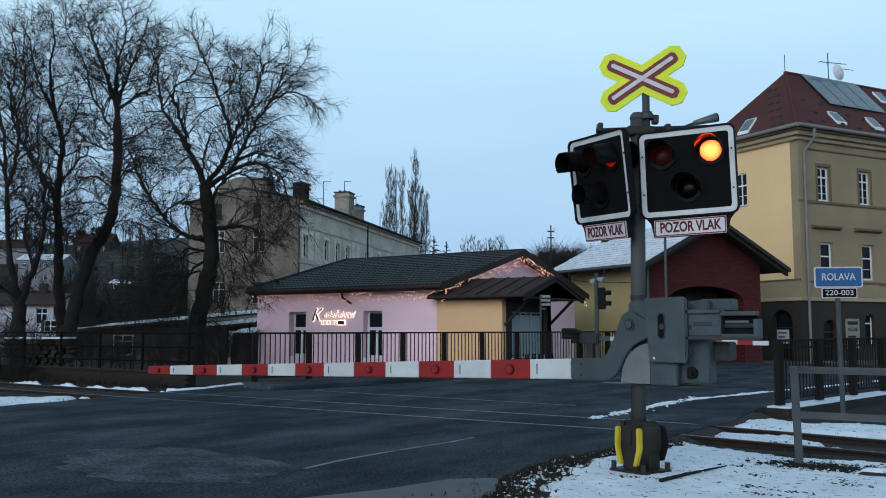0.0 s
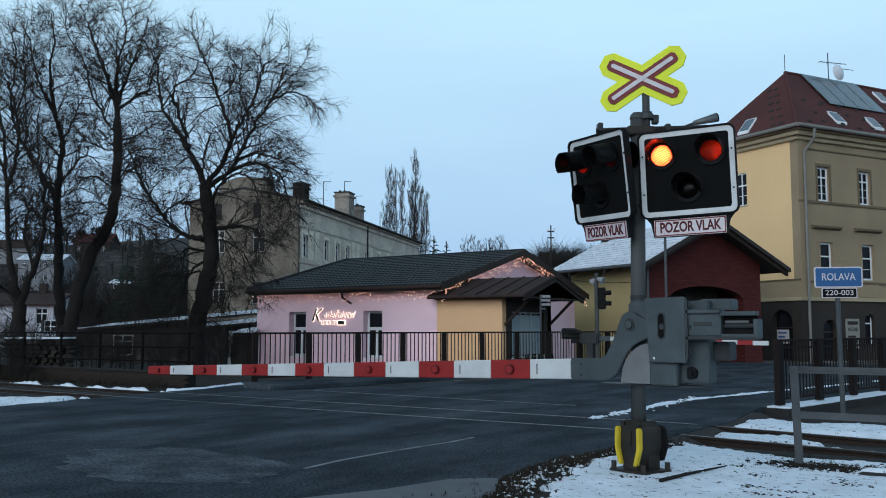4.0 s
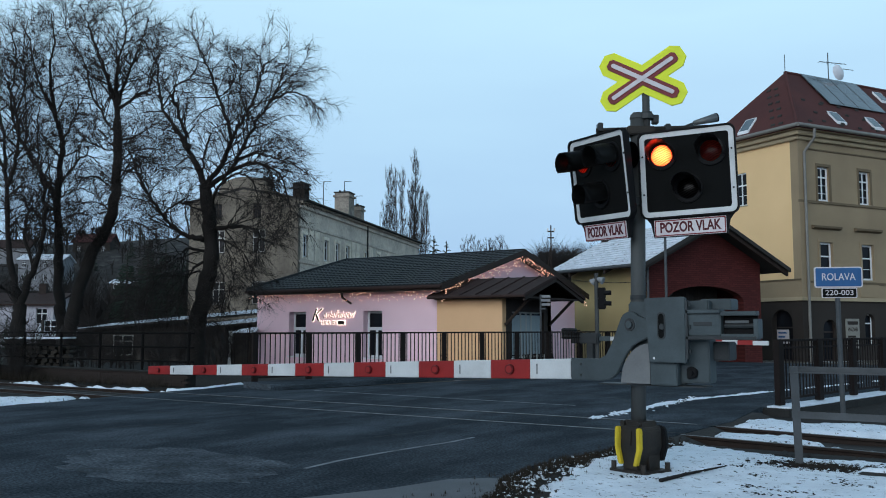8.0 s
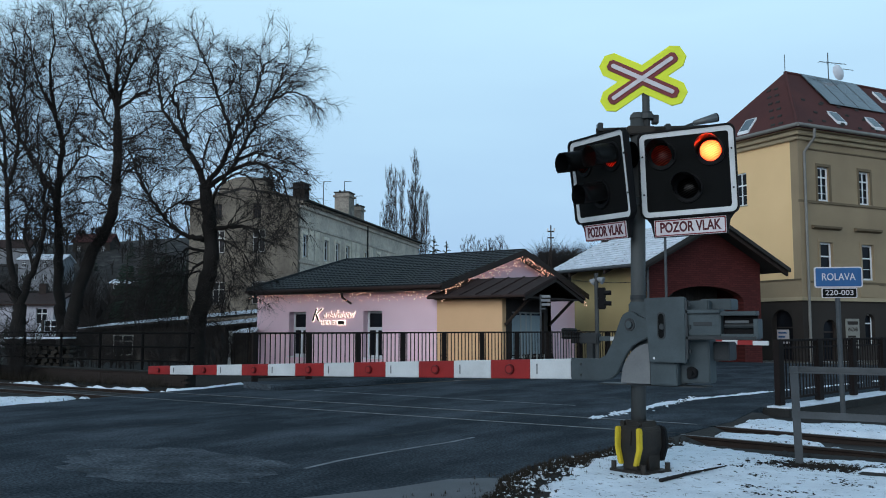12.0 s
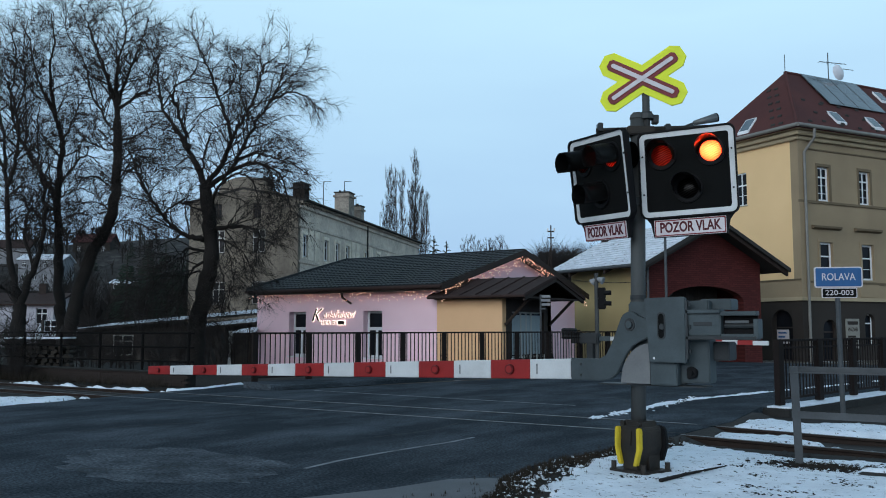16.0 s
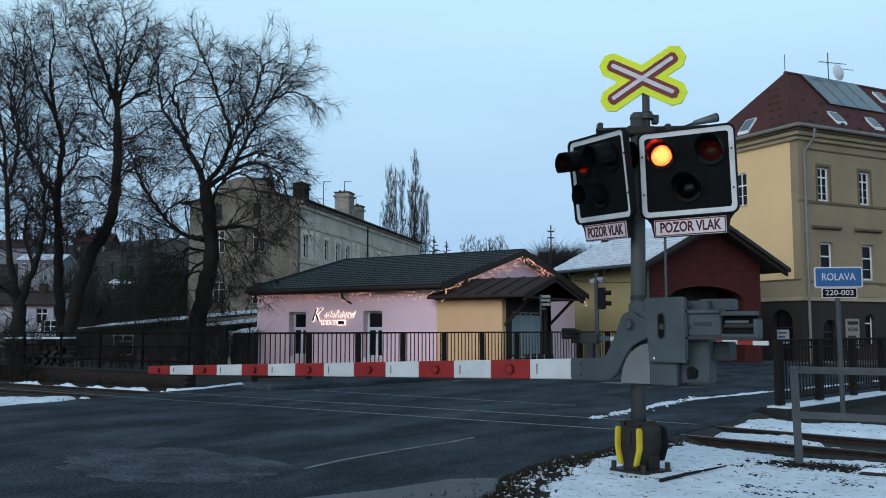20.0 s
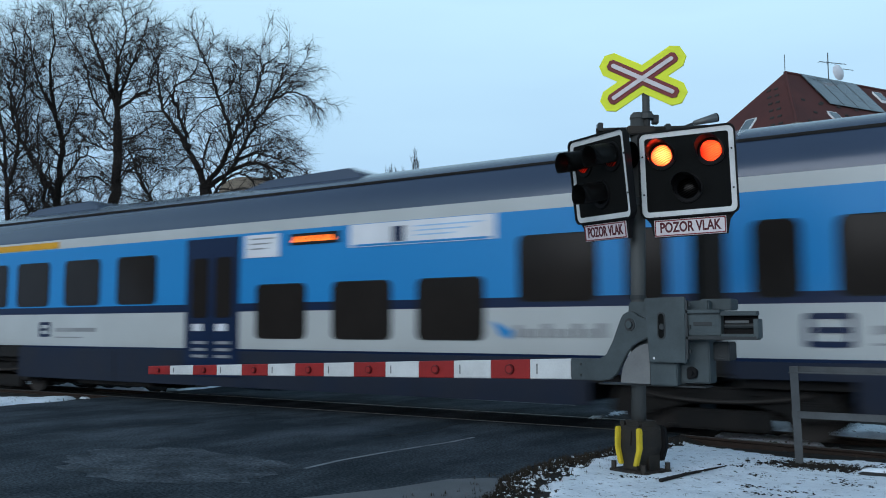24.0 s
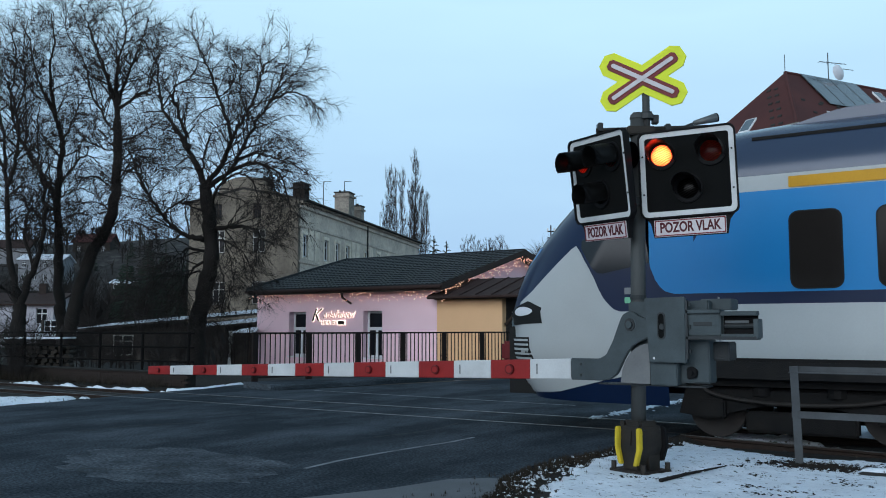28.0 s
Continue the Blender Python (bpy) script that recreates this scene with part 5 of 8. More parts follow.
part("roof", slope((-0.65, -0.65, RB), (-0.65, FD + 0.65, RB), (2.65, 2.9, RZ), (2.65, 2.92, RZ), 0.1), "redroof", st)
part("roof", slope((-0.65, FD + 0.65, RB), (FL + 0.65, FD + 0.65, RB), (2.65, 2.9, RZ), (FL - 2.7, 2.9, RZ), 0.1), "redroof", st)
rs = (RZ - RB) / 3.55


def on_front(x, y, lift=0.06):
    return (x, y, RB + (y + 0.65) * rs + lift)


for x in (2.8, 5.7, 8.6, 11.5):
    y, w, d = -0.18, 0.75, 0.62
    sk = part("skylight", slope(on_front(x, y, 0.12), on_front(x + w, y, 0.12), on_front(x, y + d, 0.12), on_front(x + w, y + d, 0.12), 0.14), "winframe", st)
    part("pane", slope(on_front(x + 0.06, y + 0.05, 0.14), on_front(x + w - 0.06, y + 0.05, 0.14), on_front(x + 0.06, y + d - 0.05, 0.14), on_front(x + w - 0.06, y + d - 0.05, 0.14), 0.01), "solar", sk)
k = (RZ - RB) / 3.3


def on_end(x, y, lift=0.06):
    return (x, y, RB + (x + 0.65) * k + lift)


sk = part("skylight", slope(on_end(-0.4, 2.75, 0.12), on_end(-0.4, 3.5, 0.12), on_end(0.25, 2.75, 0.12), on_end(0.25, 3.5, 0.12), 0.14), "winframe", st)
part("pane", slope(on_end(-0.35, 2.81, 0.14), on_end(-0.35, 3.44, 0.14), on_end(0.2, 2.81, 0.14), on_end(0.2, 3.44, 0.14), 0.01), "solar", sk)
for j in range(2):
    for i in range(4):
        x, y = 3.7 + i * 1.13, 0.95 + j * 0.92
        sp = part("solar_panel", slope(on_front(x, y, 0.2), on_front(x + 1.1, y, 0.2), on_front(x, y + 0.9, 0.2), on_front(x + 1.1, y + 0.9, 0.2), 0.05), "solar", st)
        for u in (0.0, 1.075):
            part("panel_rim", slope(on_front(x + u, y, 0.206), on_front(x + u + 0.025, y, 0.206), on_front(x + u, y + 0.9, 0.206), on_front(x + u + 0.025, y + 0.9, 0.206), 0.01), "galv", sp)
for x in (9.2, 10.6):
    sk = part("skylight", slope(on_front(x, 1.9, 0.12), on_front(x + 0.75, 1.9, 0.12), on_front(x, 2.5, 0.12), on_front(x + 0.75, 2.5, 0.12), 0.14), "winframe", st)
    part("pane", slope(on_front(x + 0.06, 1.95, 0.14), on_front(x + 0.69, 1.95, 0.14), on_front(x + 0.06, 2.45, 0.14), on_front(x + 0.69, 2.45, 0.14), 0.01), "solar", sk)
for i in range(26):
    x, y = 0.5 + 0.85 * (i % 9) + 0.3 * (i % 3), -0.35 + 0.62 * (i // 9) + 0.12 * (i % 2)
    if y + 0.4 < x and (y < 0.9 or x < 4.0):
        part("snow_guard", slope(on_front(x, y, 0.10), on_front(x + 0.26, y, 0.10), on_front(x, y + 0.05, 0.10), on_front(x + 0.26, y + 0.05, 0.10), 0.08), "darkroof", st)
for i in range(12):
    x, y = -0.4 + 0.42 * (i % 6), 0.5 + 0.42 * (i % 6) + 0.5 * (i // 6)
    part("snow_guard", slope(on_end(x, y, 0.10), on_end(x, y + 0.26, 0.10), on_end(x + 0.05, y, 0.10), on_end(x + 0.05, y + 0.26, 0.10), 0.08), "darkroof", st)
part("ridge_cap", rod((2.65, 2.9, RZ), (FL - 2.7, 2.9, RZ), 0.1, 8), "redroof", st)
part("hip_cap", rod((-0.65, -0.65, RB + 0.02), (2.65, 2.9, RZ), 0.09, 8), "redroof", st)
part("lightning_rod", rod((2.65, 2.9, RZ), (2.65, 2.9, RZ + 1.0), 0.02, 6), "galv", st)
aer = part("aerial_mast", rod((6.1, 2.9, RZ), (6.1, 2.9, RZ + 1.6), 0.03, 6), "galv", st)
part("aerial_boom", rod((5.4, 2.9, RZ + 1.0), (7.6, 2.9, RZ + 1.15), 0.018, 6), "galv", aer)
part("aerial_boom", rod((6.5, 2.9, RZ + 0.8), (8.2, 2.9, RZ + 0.88), 0.018, 6), "galv", aer)
for i in range(6):
    part("aerial_element", rod((5.5 + 0.35 * i, 2.7, RZ + 1.0 + 0.02 * i), (5.5 + 0.35 * i, 3.1, RZ + 1.0 + 0.02 * i), 0.01, 4), "galv", aer)
bm = bmesh.new()
bmesh.ops.create_uvsphere(bm, u_segments=20, v_segments=12, radius=0.55)
bmesh.ops.delete(bm, geom=[v for v in bm.verts if v.co.z > -0.25], context="VERTS")
part("satellite_dish", bm, "t_poster", st, m=pose(6.6, 2.8, RZ + 0.45, -95, 0, 0) @ Matrix.Diagonal((0.95, 0.95, 0.6, 1)), smooth=True)
nt = part("shop_board", box(3.0, 4.0, -0.06, -0.02, 0.6, 2.1), "shopboard", st)
for z, x1, t in ((1.8, 3.88, 0.17), (1.15, 3.7, 0.1), (0.9, 3.85, 0.1)):
    part("text_bar", box(3.12, x1, -0.075, -0.062, z, z + t), "plinth", nt)
lettering("letters", "BAZAR", 0.27, "plinth", nt, pose(3.5, -0.07, 1.55, 90), 0.72, 0.004)

# ---- grey apartment block ----
AB = pose(-42.83, 45.95, 0, 0, 0, FACE - 13)
ab = thing("apartment_block", AB, "old grey apartment block with stained render and a curved gable", "building")
BW, BLEN, BE = 8.3, 33.4, 10.6
gwin = [(1.9, 9.4, 0.6, 1.05), (4.9, 9.4, 0.6, 1.05), (1.9, 6.95, 0.85, 1.6), (4.9, 6.95, 0.95, 1.6), (1.9, 3.3, 0.95, 1.6), (4.9, 3.3, 0.95, 1.6)]
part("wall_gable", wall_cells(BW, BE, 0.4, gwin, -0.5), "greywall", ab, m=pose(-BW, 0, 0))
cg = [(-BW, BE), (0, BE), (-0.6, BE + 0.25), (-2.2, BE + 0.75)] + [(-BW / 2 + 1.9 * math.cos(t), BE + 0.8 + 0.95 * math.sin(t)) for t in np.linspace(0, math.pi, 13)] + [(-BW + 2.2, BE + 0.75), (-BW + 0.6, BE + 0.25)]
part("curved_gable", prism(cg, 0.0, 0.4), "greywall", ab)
for x, z, w, h in gwin:
    window(ab, pose(x - BW, 0, z), w, h, frame="darkwood" if z > 9 else "winwood", depth=0.06, sill="concrete", transom=0.66)
fwin = [(x, z, 0.95, 1.6) for x in (0.45, 4.7, 7.2, 9.6, 14.6, 18.0, 21.2, 24.4, 27.6, 30.4) for z in (3.0, 6.65)]
# long front in lightened render, to offset the weak light on it
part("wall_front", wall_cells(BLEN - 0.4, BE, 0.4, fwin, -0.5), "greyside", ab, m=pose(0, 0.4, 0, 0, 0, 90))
for x, z, w, h in fwin:
    window(ab, pose(0, 0.4 + x, z, 0, 0, 90), w, h, frame="winframe", depth=0.12, rim=0.11, sill="concrete", transom=0.66)
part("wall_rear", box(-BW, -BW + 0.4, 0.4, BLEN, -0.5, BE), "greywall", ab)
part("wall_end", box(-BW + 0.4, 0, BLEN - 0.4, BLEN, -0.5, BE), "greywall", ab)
part("string_course", box(-0.02, 0.08, 0.2, BLEN, 6.2, 6.35), "greyside", ab)
part("roof", slope((0.45, -0.05, BE + 0.05), (0.45, BLEN + 0.3, BE + 0.05), (-BW / 2, -0.05, BE + 1.0), (-BW / 2, BLEN + 0.3, BE + 1.0), 0.16), "darkroof", ab)
part("roof", slope((-BW - 0.45, -0.05, BE + 0.05), (-BW - 0.45, BLEN + 0.3, BE + 0.05), (-BW / 2, -0.05, BE + 1.0), (-BW / 2, BLEN + 0.3, BE + 1.0), 0.16), "darkroof", ab)
part("gutter", rod((0.5, 0, BE - 0.02), (0.5, BLEN, BE - 0.02), 0.09, 8), "darkroof", ab)
for y, w, h, x, d in ((2.4, 1.0, 1.5, -1.0, 0.9), (1.2, 1.1, 1.75, -3.4, 1.0), (11.5, 1.4, 2.2, -0.9, 1.25), (14.8, 1.0, 1.5, -0.8, 0.9)):
    ch = part("chimney", box(x - d / 2, x + d / 2, y, y + w, BE - 0.2, BE + h, 0.02), "palebrick" if y > 9 else "brick", ab)
    part("cap", box(x - d / 2 - 0.1, x + d / 2 + 0.1, y - 0.1, y + w + 0.1, BE + h - 0.35, BE + h - 0.2), "palebrick" if y > 9 else "concrete", ch)
    part("cap", box(x - d / 2 - 0.06, x + d / 2 + 0.06, y - 0.06, y + w + 0.06, BE + h, BE + h + 0.1), "concrete", ch)
    for k in range(2 if d > 1 else 1):
        part("flue", rod((x - 0.4 * k, y + w / 2, BE + h), (x - 0.4 * k, y + w / 2, BE + h + 0.3), 0.1, 8), "brick", ch)
for y, h in ((7.0, 2.4), (11.9, 3.2), (14.9, 2.4), (22.0, 1.9)):
    aer = part("aerial", rod((-0.8, y, BE + 0.2), (-0.8, y, BE + h), 0.035, 5), "galv", ab)
    part("aerial_arm", rod((-0.8, y, BE + h), (-0.4, y + 0.6, BE + h + 0.1), 0.022, 5), "galv", aer)
part("eave_band", box(0.0, 0.14, 0.2, BLEN, BE - 0.55, BE - 0.35), "greyside", ab)
part("eave_moulding", box(0.0, 0.26, 0.2, BLEN, BE - 0.2, BE - 0.06), "greyside", ab)
part("head_course", box(0.0, 0.07, 0.2, BLEN, 8.75, 8.9), "greyside", ab)
part("downpipe", rod((0.16, 15.3, 0), (0.16, 15.3, BE - 0.1), 0.07, 8), "darkroof", ab)
for x, z, w, h in fwin:
    part("window_surround", ring([(x - 0.22, z - 0.14), (x + w + 0.22, z - 0.14), (x + w + 0.22, z + h + 0.24), (x - 0.22, z + h + 0.24)], [(x, z), (x + w, z), (x + w, z + h), (x, z + h)], -0.05, 0.01), "palerender", ab, m=pose(0, 0.4, 0, 0, 0, 90))
for x in (2.0, 3.2, 11.4, 12.6, 16.4):
    part("wall_panel", box(0.0, 0.04, x, x + 0.9, 6.5, 8.7), "palerender", ab)
# ---- woodshed, wall and fence on the far bank ----
FRONT = pose(0, 0, 1.6, 0, 0, FACE)      # x to the side, y ahead of the camera, z from eye level


def ahead(x, y, z=0.0, rz=0.0):
    v = FRONT @ Vector((x, y, 0))
    return pose(v.x, v.y, z, 0, 0, FACE + rz)


ws = thing("woodshed", ahead(-17.6, 44.0), "long dark wooden shed with snow on its lean-to roof", "shed")
part("wall", box(0.4, 9.6, 0.3, 0.45, -0.3, 1.75), "oldwood", ws)
for k in range(30):
    part("board", box(0.4 + 0.305 * k, 0.4 + 0.305 * k + 0.285, 0.25, 0.3, -0.2, 1.6 + 0.02 * k), "oldwood", ws)
part("back_wall", box(0.4, 9.6, 4.4, 4.5, -0.3, 1.9), "oldwood", ws)
part("roof", slope((-0.1, -0.5, 1.60), (9.3, -0.5, 2.42), (-0.1, 4.8, 1.9), (9.3, 4.8, 2.8), 0.1), "darkroof", ws)
part("snow_cover", slope((-0.1, -0.47, 1.63), (9.3, -0.47, 2.45), (-0.1, 4.8, 1.93), (9.3, 4.8, 2.83), 0.03), "snowtile", ws)
w = window(ws, pose(1.4, 0.1, 0.3), 1.0, 1.0, frame="winwood", depth=0.08, sill="")
ls = thing("lean_to", ahead(-10.9, 41.2), "low lean-to with snow on its roof edges", "shed")
part("roof", slope((-0.3, -0.5, 1.66), (2.4, -0.5, 1.90), (-0.3, 1.4, 1.80), (2.4, 1.4, 2.12), 0.08), "darkroof", ls)
part("snow_cover", slope((-0.3, -0.47, 1.71), (2.4, -0.47, 1.95), (-0.3, 1.4, 1.85), (2.4, 1.4, 2.17), 0.06), "snowtile", ls)
part("porch_roof", slope((1.45, -1.4, 1.40), (2.6, -1.4, 1.42), (1.8, -0.6, 1.55), (2.6, -0.6, 1.66), 0.06), "darkroof", ls)
part("porch_snow", slope((1.45, -1.38, 1.44), (2.6, -1.38, 1.46), (1.8, -0.6, 1.59), (2.6, -0.6, 1.70), 0.04), "snow_clean", ls)
part("porch_post", box(1.5, 1.6, -1.3, -1.2, -0.3, 1.38), "oldwood", ls)
part("wall", box(-0.2, 2.0, 0.8, 0.9, -0.3, 1.8), "oldwood", ls)
for x in (-0.2, 0.9, 1.9):
    part("post", box(x - 0.06, x + 0.06, -0.3, -0.18, -0.3, 1.8), "oldwood", ls)
pl = thing("leaning_planks", ahead(-9.9, 38.6), "grey planks leaning against the lean-to", "planks")
for i in range(5):
    part("plank", box(-0.08, 0.08, -0.015, 0.015, 0, 1.2 + 0.1 * i), "oldwood" if i == 2 else "winwood" if i == 4 else "concrete", pl, m=pose(0.18 * i, 0.05 * i, 0, -20, -28 + 6 * i, 0))

bw = tagged(part("brick_wall", box(-34, -19.7, 16.75, 17.1, -0.4, 0.36), "mortar"), "low old brick wall beyond the track with snow on top", "wall", "", "structure")
part("coping", box(-34, -19.6, 16.68, 17.16, 0.36, 0.41), "mortar", bw)
br = None
brick_rng = random.Random(8)
for r in range(5):
    for k in range(56):
        x = -34.0 + 0.257 * k + (0.13 if r % 2 else 0)
        q = pose(x, 16.735 - brick_rng.uniform(0, 0.012), 0.04 + 0.075 * r, 0, 0, brick_rng.uniform(-1.5, 1.5))
        if br is None:
            br = part("brick", box(-0.125, 0.125, 0, 0.1, -0.032, 0.032), "brick", bw, m=q)
        else:
            again(br, q)

of = thing("bank_fence", pose(-19.9, 17.0, 0.45), "old dark tube fence along the river bank", "fence")
for k in range(8):
    part("post", rod((-2.0 * k, 0, -0.2), (-2.0 * k, 0, 1.05), 0.04, 8), "blackrail", of)
for z in (1.02, 0.62, 0.22):
    part("rail", rod((-14.5, 0, z), (0.2, 0, z), 0.025, 6), "blackrail", of)

wp = thing("woodpile", ahead(-15.1, 31.5), "stacked firewood under a snowy sheet", "woodpile")
log = None
for r in range(6):
    for k in range(12):
        q = pose(0.17 * k + 0.08 * (r % 2) + 0.02 * ((k * 5 + r) % 3), 0.05 * ((k * 7 + r * 3) % 5), 0.15 + 0.155 * r + 0.012 * ((k * 3 + r * 5) % 4), 0, 37 * k, 3 * ((k + r) % 5))
        if log is None:
            log = part("log", rod((0, 0, 0), (0, 0.6, 0), 0.074, 7), "darklog", wp, m=q)
        else:
            again(log, q)
part("sheet_roof", box(-0.1, 1.9, -0.3, 0.9, 1.25, 1.3), "snow_clean", wp)
for x in (0.0, 1.8):
    part("post", box(x - 0.04, x + 0.04, -0.1, -0.02, -0.2, 1.25), "oldwood", wp)

# ---- far barrier and mast across the bridge ----
fm = thing("far_crossing_signal", pose(-14.05, 31.5, 0), "distant grey signal mast seen from behind beside the bridge", "crossing signal")
part("pole", rod((0, 0, 0), (0, 0, 3.7), 0.08, 12), "pole", fm)
for z in (2.55, 2.95):
    part("signal_head", box(0.05, 0.35, -0.1, 0.1, z - 0.22, z + 0.2, 0.03), "blackframe", fm, m=pose(0, 0, 0, 0, 0, 20))
    part("visor", rod((0.3, 0.0, z), (0.55, 0.12, z), 0.09, 10, cap=False), "blackframe", fm)
part("bell", rod((-0.18, 0, 3.35), (0.02, 0, 3.5), 0.14, 12, 0.05), "t_grey", fm)
part("bell", rod((0.28, 0, 3.4), (0.02, 0, 3.5), 0.15, 12, 0.05), "t_grey", fm)
fb = thing("far_barrier", pose(-14.05, 31.5, 0), "closed far barrier with a red and white boom", "barrier")
part("drive", box(-0.75, 0.35, -0.22, 0.22, 0.92, 1.32, 0.04), "drive_dark", fb)
part("weights", box(-1.1, -0.7, -0.3, 0.3, 1.08, 1.5, 0.03), "drive_dark", fb)
for z in (1.14, 1.28, 1.42):
    part("weight_groove", box(-1.08, -0.3, -0.32, -0.29, z - 0.02, z + 0.02), "blackframe", fb)
part("pedestal", box(-0.14, 0.14, -0.14, 0.14, -0.12, 0.93, 0.02), "drive_dark", fb)
fbm = part("boom", box(0.35, 0.8, -0.05, 0.05, 1.02, 1.2), "drive", fb)
for i in range(11):
    z = 1.11 - 0.012 * i
    part("boom_stripe", box(0.8 + 0.52 * i, 0.8 + 0.52 * (i + 1), -0.04, 0.04, z - 0.075, z + 0.075), "red" if i % 2 else "white", fb)
fb.matrix_basis = pose(-14.3, 31.5, 0.12, 0, 0, 0)
tp = thing("telegraph_pole", ahead(6.9, 57.0), "old timber telegraph pole with small insulators", "pole")
part("pole", rod((0, 0, -0.5), (0, 0, 8.2), 0.055, 8, 0.04), "darkwood", tp)
part("brace", rod((-1.1, 0, -0.5), (0, 0, 6.9), 0.045, 8, 0.035), "darkwood", tp)
for z in (7.35, 7.75):
    part("cross_bar", box(-0.22, 0.2, -0.04, 0.04, z, z + 0.08), "darkwood", tp)
for x in (-0.2, 0.22):
    part("insulator", rod((x, 0, 7.8), (x, 0, 8.0), 0.05, 8), "winframe", tp)

ps = thing("small_notice_post", pose(-15.35, 29.43, 0), "small white notice on a thin grey post by the railing", "sign")
part("post", rod((0, 0, 0), (0, 0, 2.85), 0.035, 8), "galv", ps)
for k in range(3):
    part("small_plate", box(0.04 - 0.05 * (k % 2), 0.36, -0.03, 0.0, 2.74 - 0.15 * k, 2.83 - 0.15 * k, 0.004), "t_grey", ps, m=pose(0, 0, 0, 0, 0, 30))
part("bracket", box(0.0, 0.2, -0.02, 0.02, 2.3, 2.36), "galv", ps)
wire = thing("overhead_wire", pose(0, 0, 0), "thin black wire slung from the pink house to the shed", "wire")
wa, wb_ = Vector((-17.0, 34.0, 3.75)), Vector((-15.8, 41.4, 3.9))
for k in range(10):
    u, v = k / 10, (k + 1) / 10
    part("wire_piece", rod(wa.lerp(wb_, u) - Vector((0, 0, 0.6 * u * (1 - u))), wa.lerp(wb_, v) - Vector((0, 0, 0.6 * v * (1 - v))), 0.012, 5), "rubber", wire)
tpole = thing("thin_pole", pose(-11.5, 32.0, 0), "thin grey steel pole before the goods shed", "pole")
part("tube", rod((0, 0, 0), (0, 0, 4.95), 0.05, 10), "galv", tpole)


# ---- bare trees ----
def tube(vs, fs, pts, radii, sides):
    base = len(vs)
    n = len(pts)
    for i, p in enumerate(pts):
        d = (pts[min(i + 1, n - 1)] - pts[max(i - 1, 0)]).normalized()
        x = d.orthogonal().normalized()
        y = d.cross(x)
        for k in range(sides):
            t = 2 * math.pi * k / sides
            vs.append(p + (x * math.cos(t) + y * math.sin(t)) * radii[i])
    for i in range(n - 1):
        for k in range(sides):
            a, b = base + i * sides + k, base + i * sides + (k + 1) % sides
            fs.append((a, b, b + sides, a + sides))


def mesh_object(name, vs, fs, material, parent, smooth=True):
    me = bpy.data.meshes.new(name)
    me.from_pydata([tuple(v) for v in vs], [], fs)
    me.materials.append(M[material])
    if smooth:
        me.polygons.foreach_set("use_smooth", [True] * len(me.polygons))
    ob = new(name, me)
    ob.parent = parent
    return ob


def bend(a, d, length, n, wob, pull, rg):
    pts, p, d = [a.copy()], a.copy(), d.normalized()
    for i in range(n):
        d = (d + Vector((rg.gauss(0, wob), rg.gauss(0, wob), rg.gauss(0, wob))) + Vector((0, 0, pull * (i + 1) / n))).normalized()
        p = p + d * (length / n)
        pts.append(p.copy())
    return pts


def cones(a, b, r):
    """Thin three-sided tapering twigs from the points a to the points b."""
    n = len(a)
    d = b - a
    d /= np.maximum(np.linalg.norm(d, axis=1, keepdims=True), 1e-6)
    x = np.cross(d, np.where(np.abs(d[:, 2:]) > 0.8, [[1.0, 0, 0]], [[0, 0, 1.0]]))
    x /= np.maximum(np.linalg.norm(x, axis=1, keepdims=True), 1e-6)
    y = np.cross(d, x)
    ring3 = [a + (x * math.cos(t) + y * math.sin(t)) * r[:, None] for t in (0, 2.094, 4.189)]
    vs = np.stack([*ring3, b], 1).reshape(-1, 3)
    fs = (np.arange(n)[:, None, None] * 4 + np.array([[0, 1, 3], [1, 2, 3], [2, 0, 3]])[None]).reshape(-1, 3)
    return vs, fs


def bulk_mesh(name, pieces, material, parent):
    """One mesh from many (vertices, triangles) pairs."""
    off, vs, fs = 0, [], []
    for v, f in pieces:
        vs.append(v)
        fs.append(f + off)
        off += len(v)
    vs, fs = np.concatenate(vs), np.concatenate(fs)
    me = bpy.data.meshes.new(name)
    me.vertices.add(len(vs))
    me.vertices.foreach_set("co", vs.astype(np.float32).ravel())
    me.loops.add(fs.size)
    me.loops.foreach_set("vertex_index", fs.astype(np.int32).ravel())
    me.polygons.add(len(fs))
    me.polygons.foreach_set("loop_start", np.arange(0, fs.size, 3, dtype=np.int32))
    me.update(calc_edges=True)
    me.materials.append(M[material])
    ob = new(name, me)
    ob.parent = parent
    return ob


def twigs(nodes, dirs, each, length, spread, droop, r, rs):
    """Twigs that fork from the given places; returns their cones, tips and directions."""
    p, d = np.repeat(nodes, each, 0), np.repeat(dirs, each, 0)
    side = rs.normal(size=p.shape)
    d = d + spread * side / np.linalg.norm(side, axis=1, keepdims=True)
    d[:, 2] += droop
    d /= np.linalg.norm(d, axis=1, keepdims=True)
    ln = length * rs.uniform(0.4, 1.0, (len(p), 1))
    mid = p + d * ln * 0.5
    d2 = d + rs.normal(size=p.shape) * 0.22
    d2[:, 2] += droop * 1.2
    d2 /= np.linalg.norm(d2, axis=1, keepdims=True)
    tip = mid + d2 * ln * 0.5
    rr = np.full(len(p), r) * rs.uniform(0.8, 1.2, len(p))
    return [cones(p, mid + d * ln * 0.12, rr), cones(mid, tip, rr * 0.75)], np.concatenate([mid, tip]), np.concatenate([d, d2])


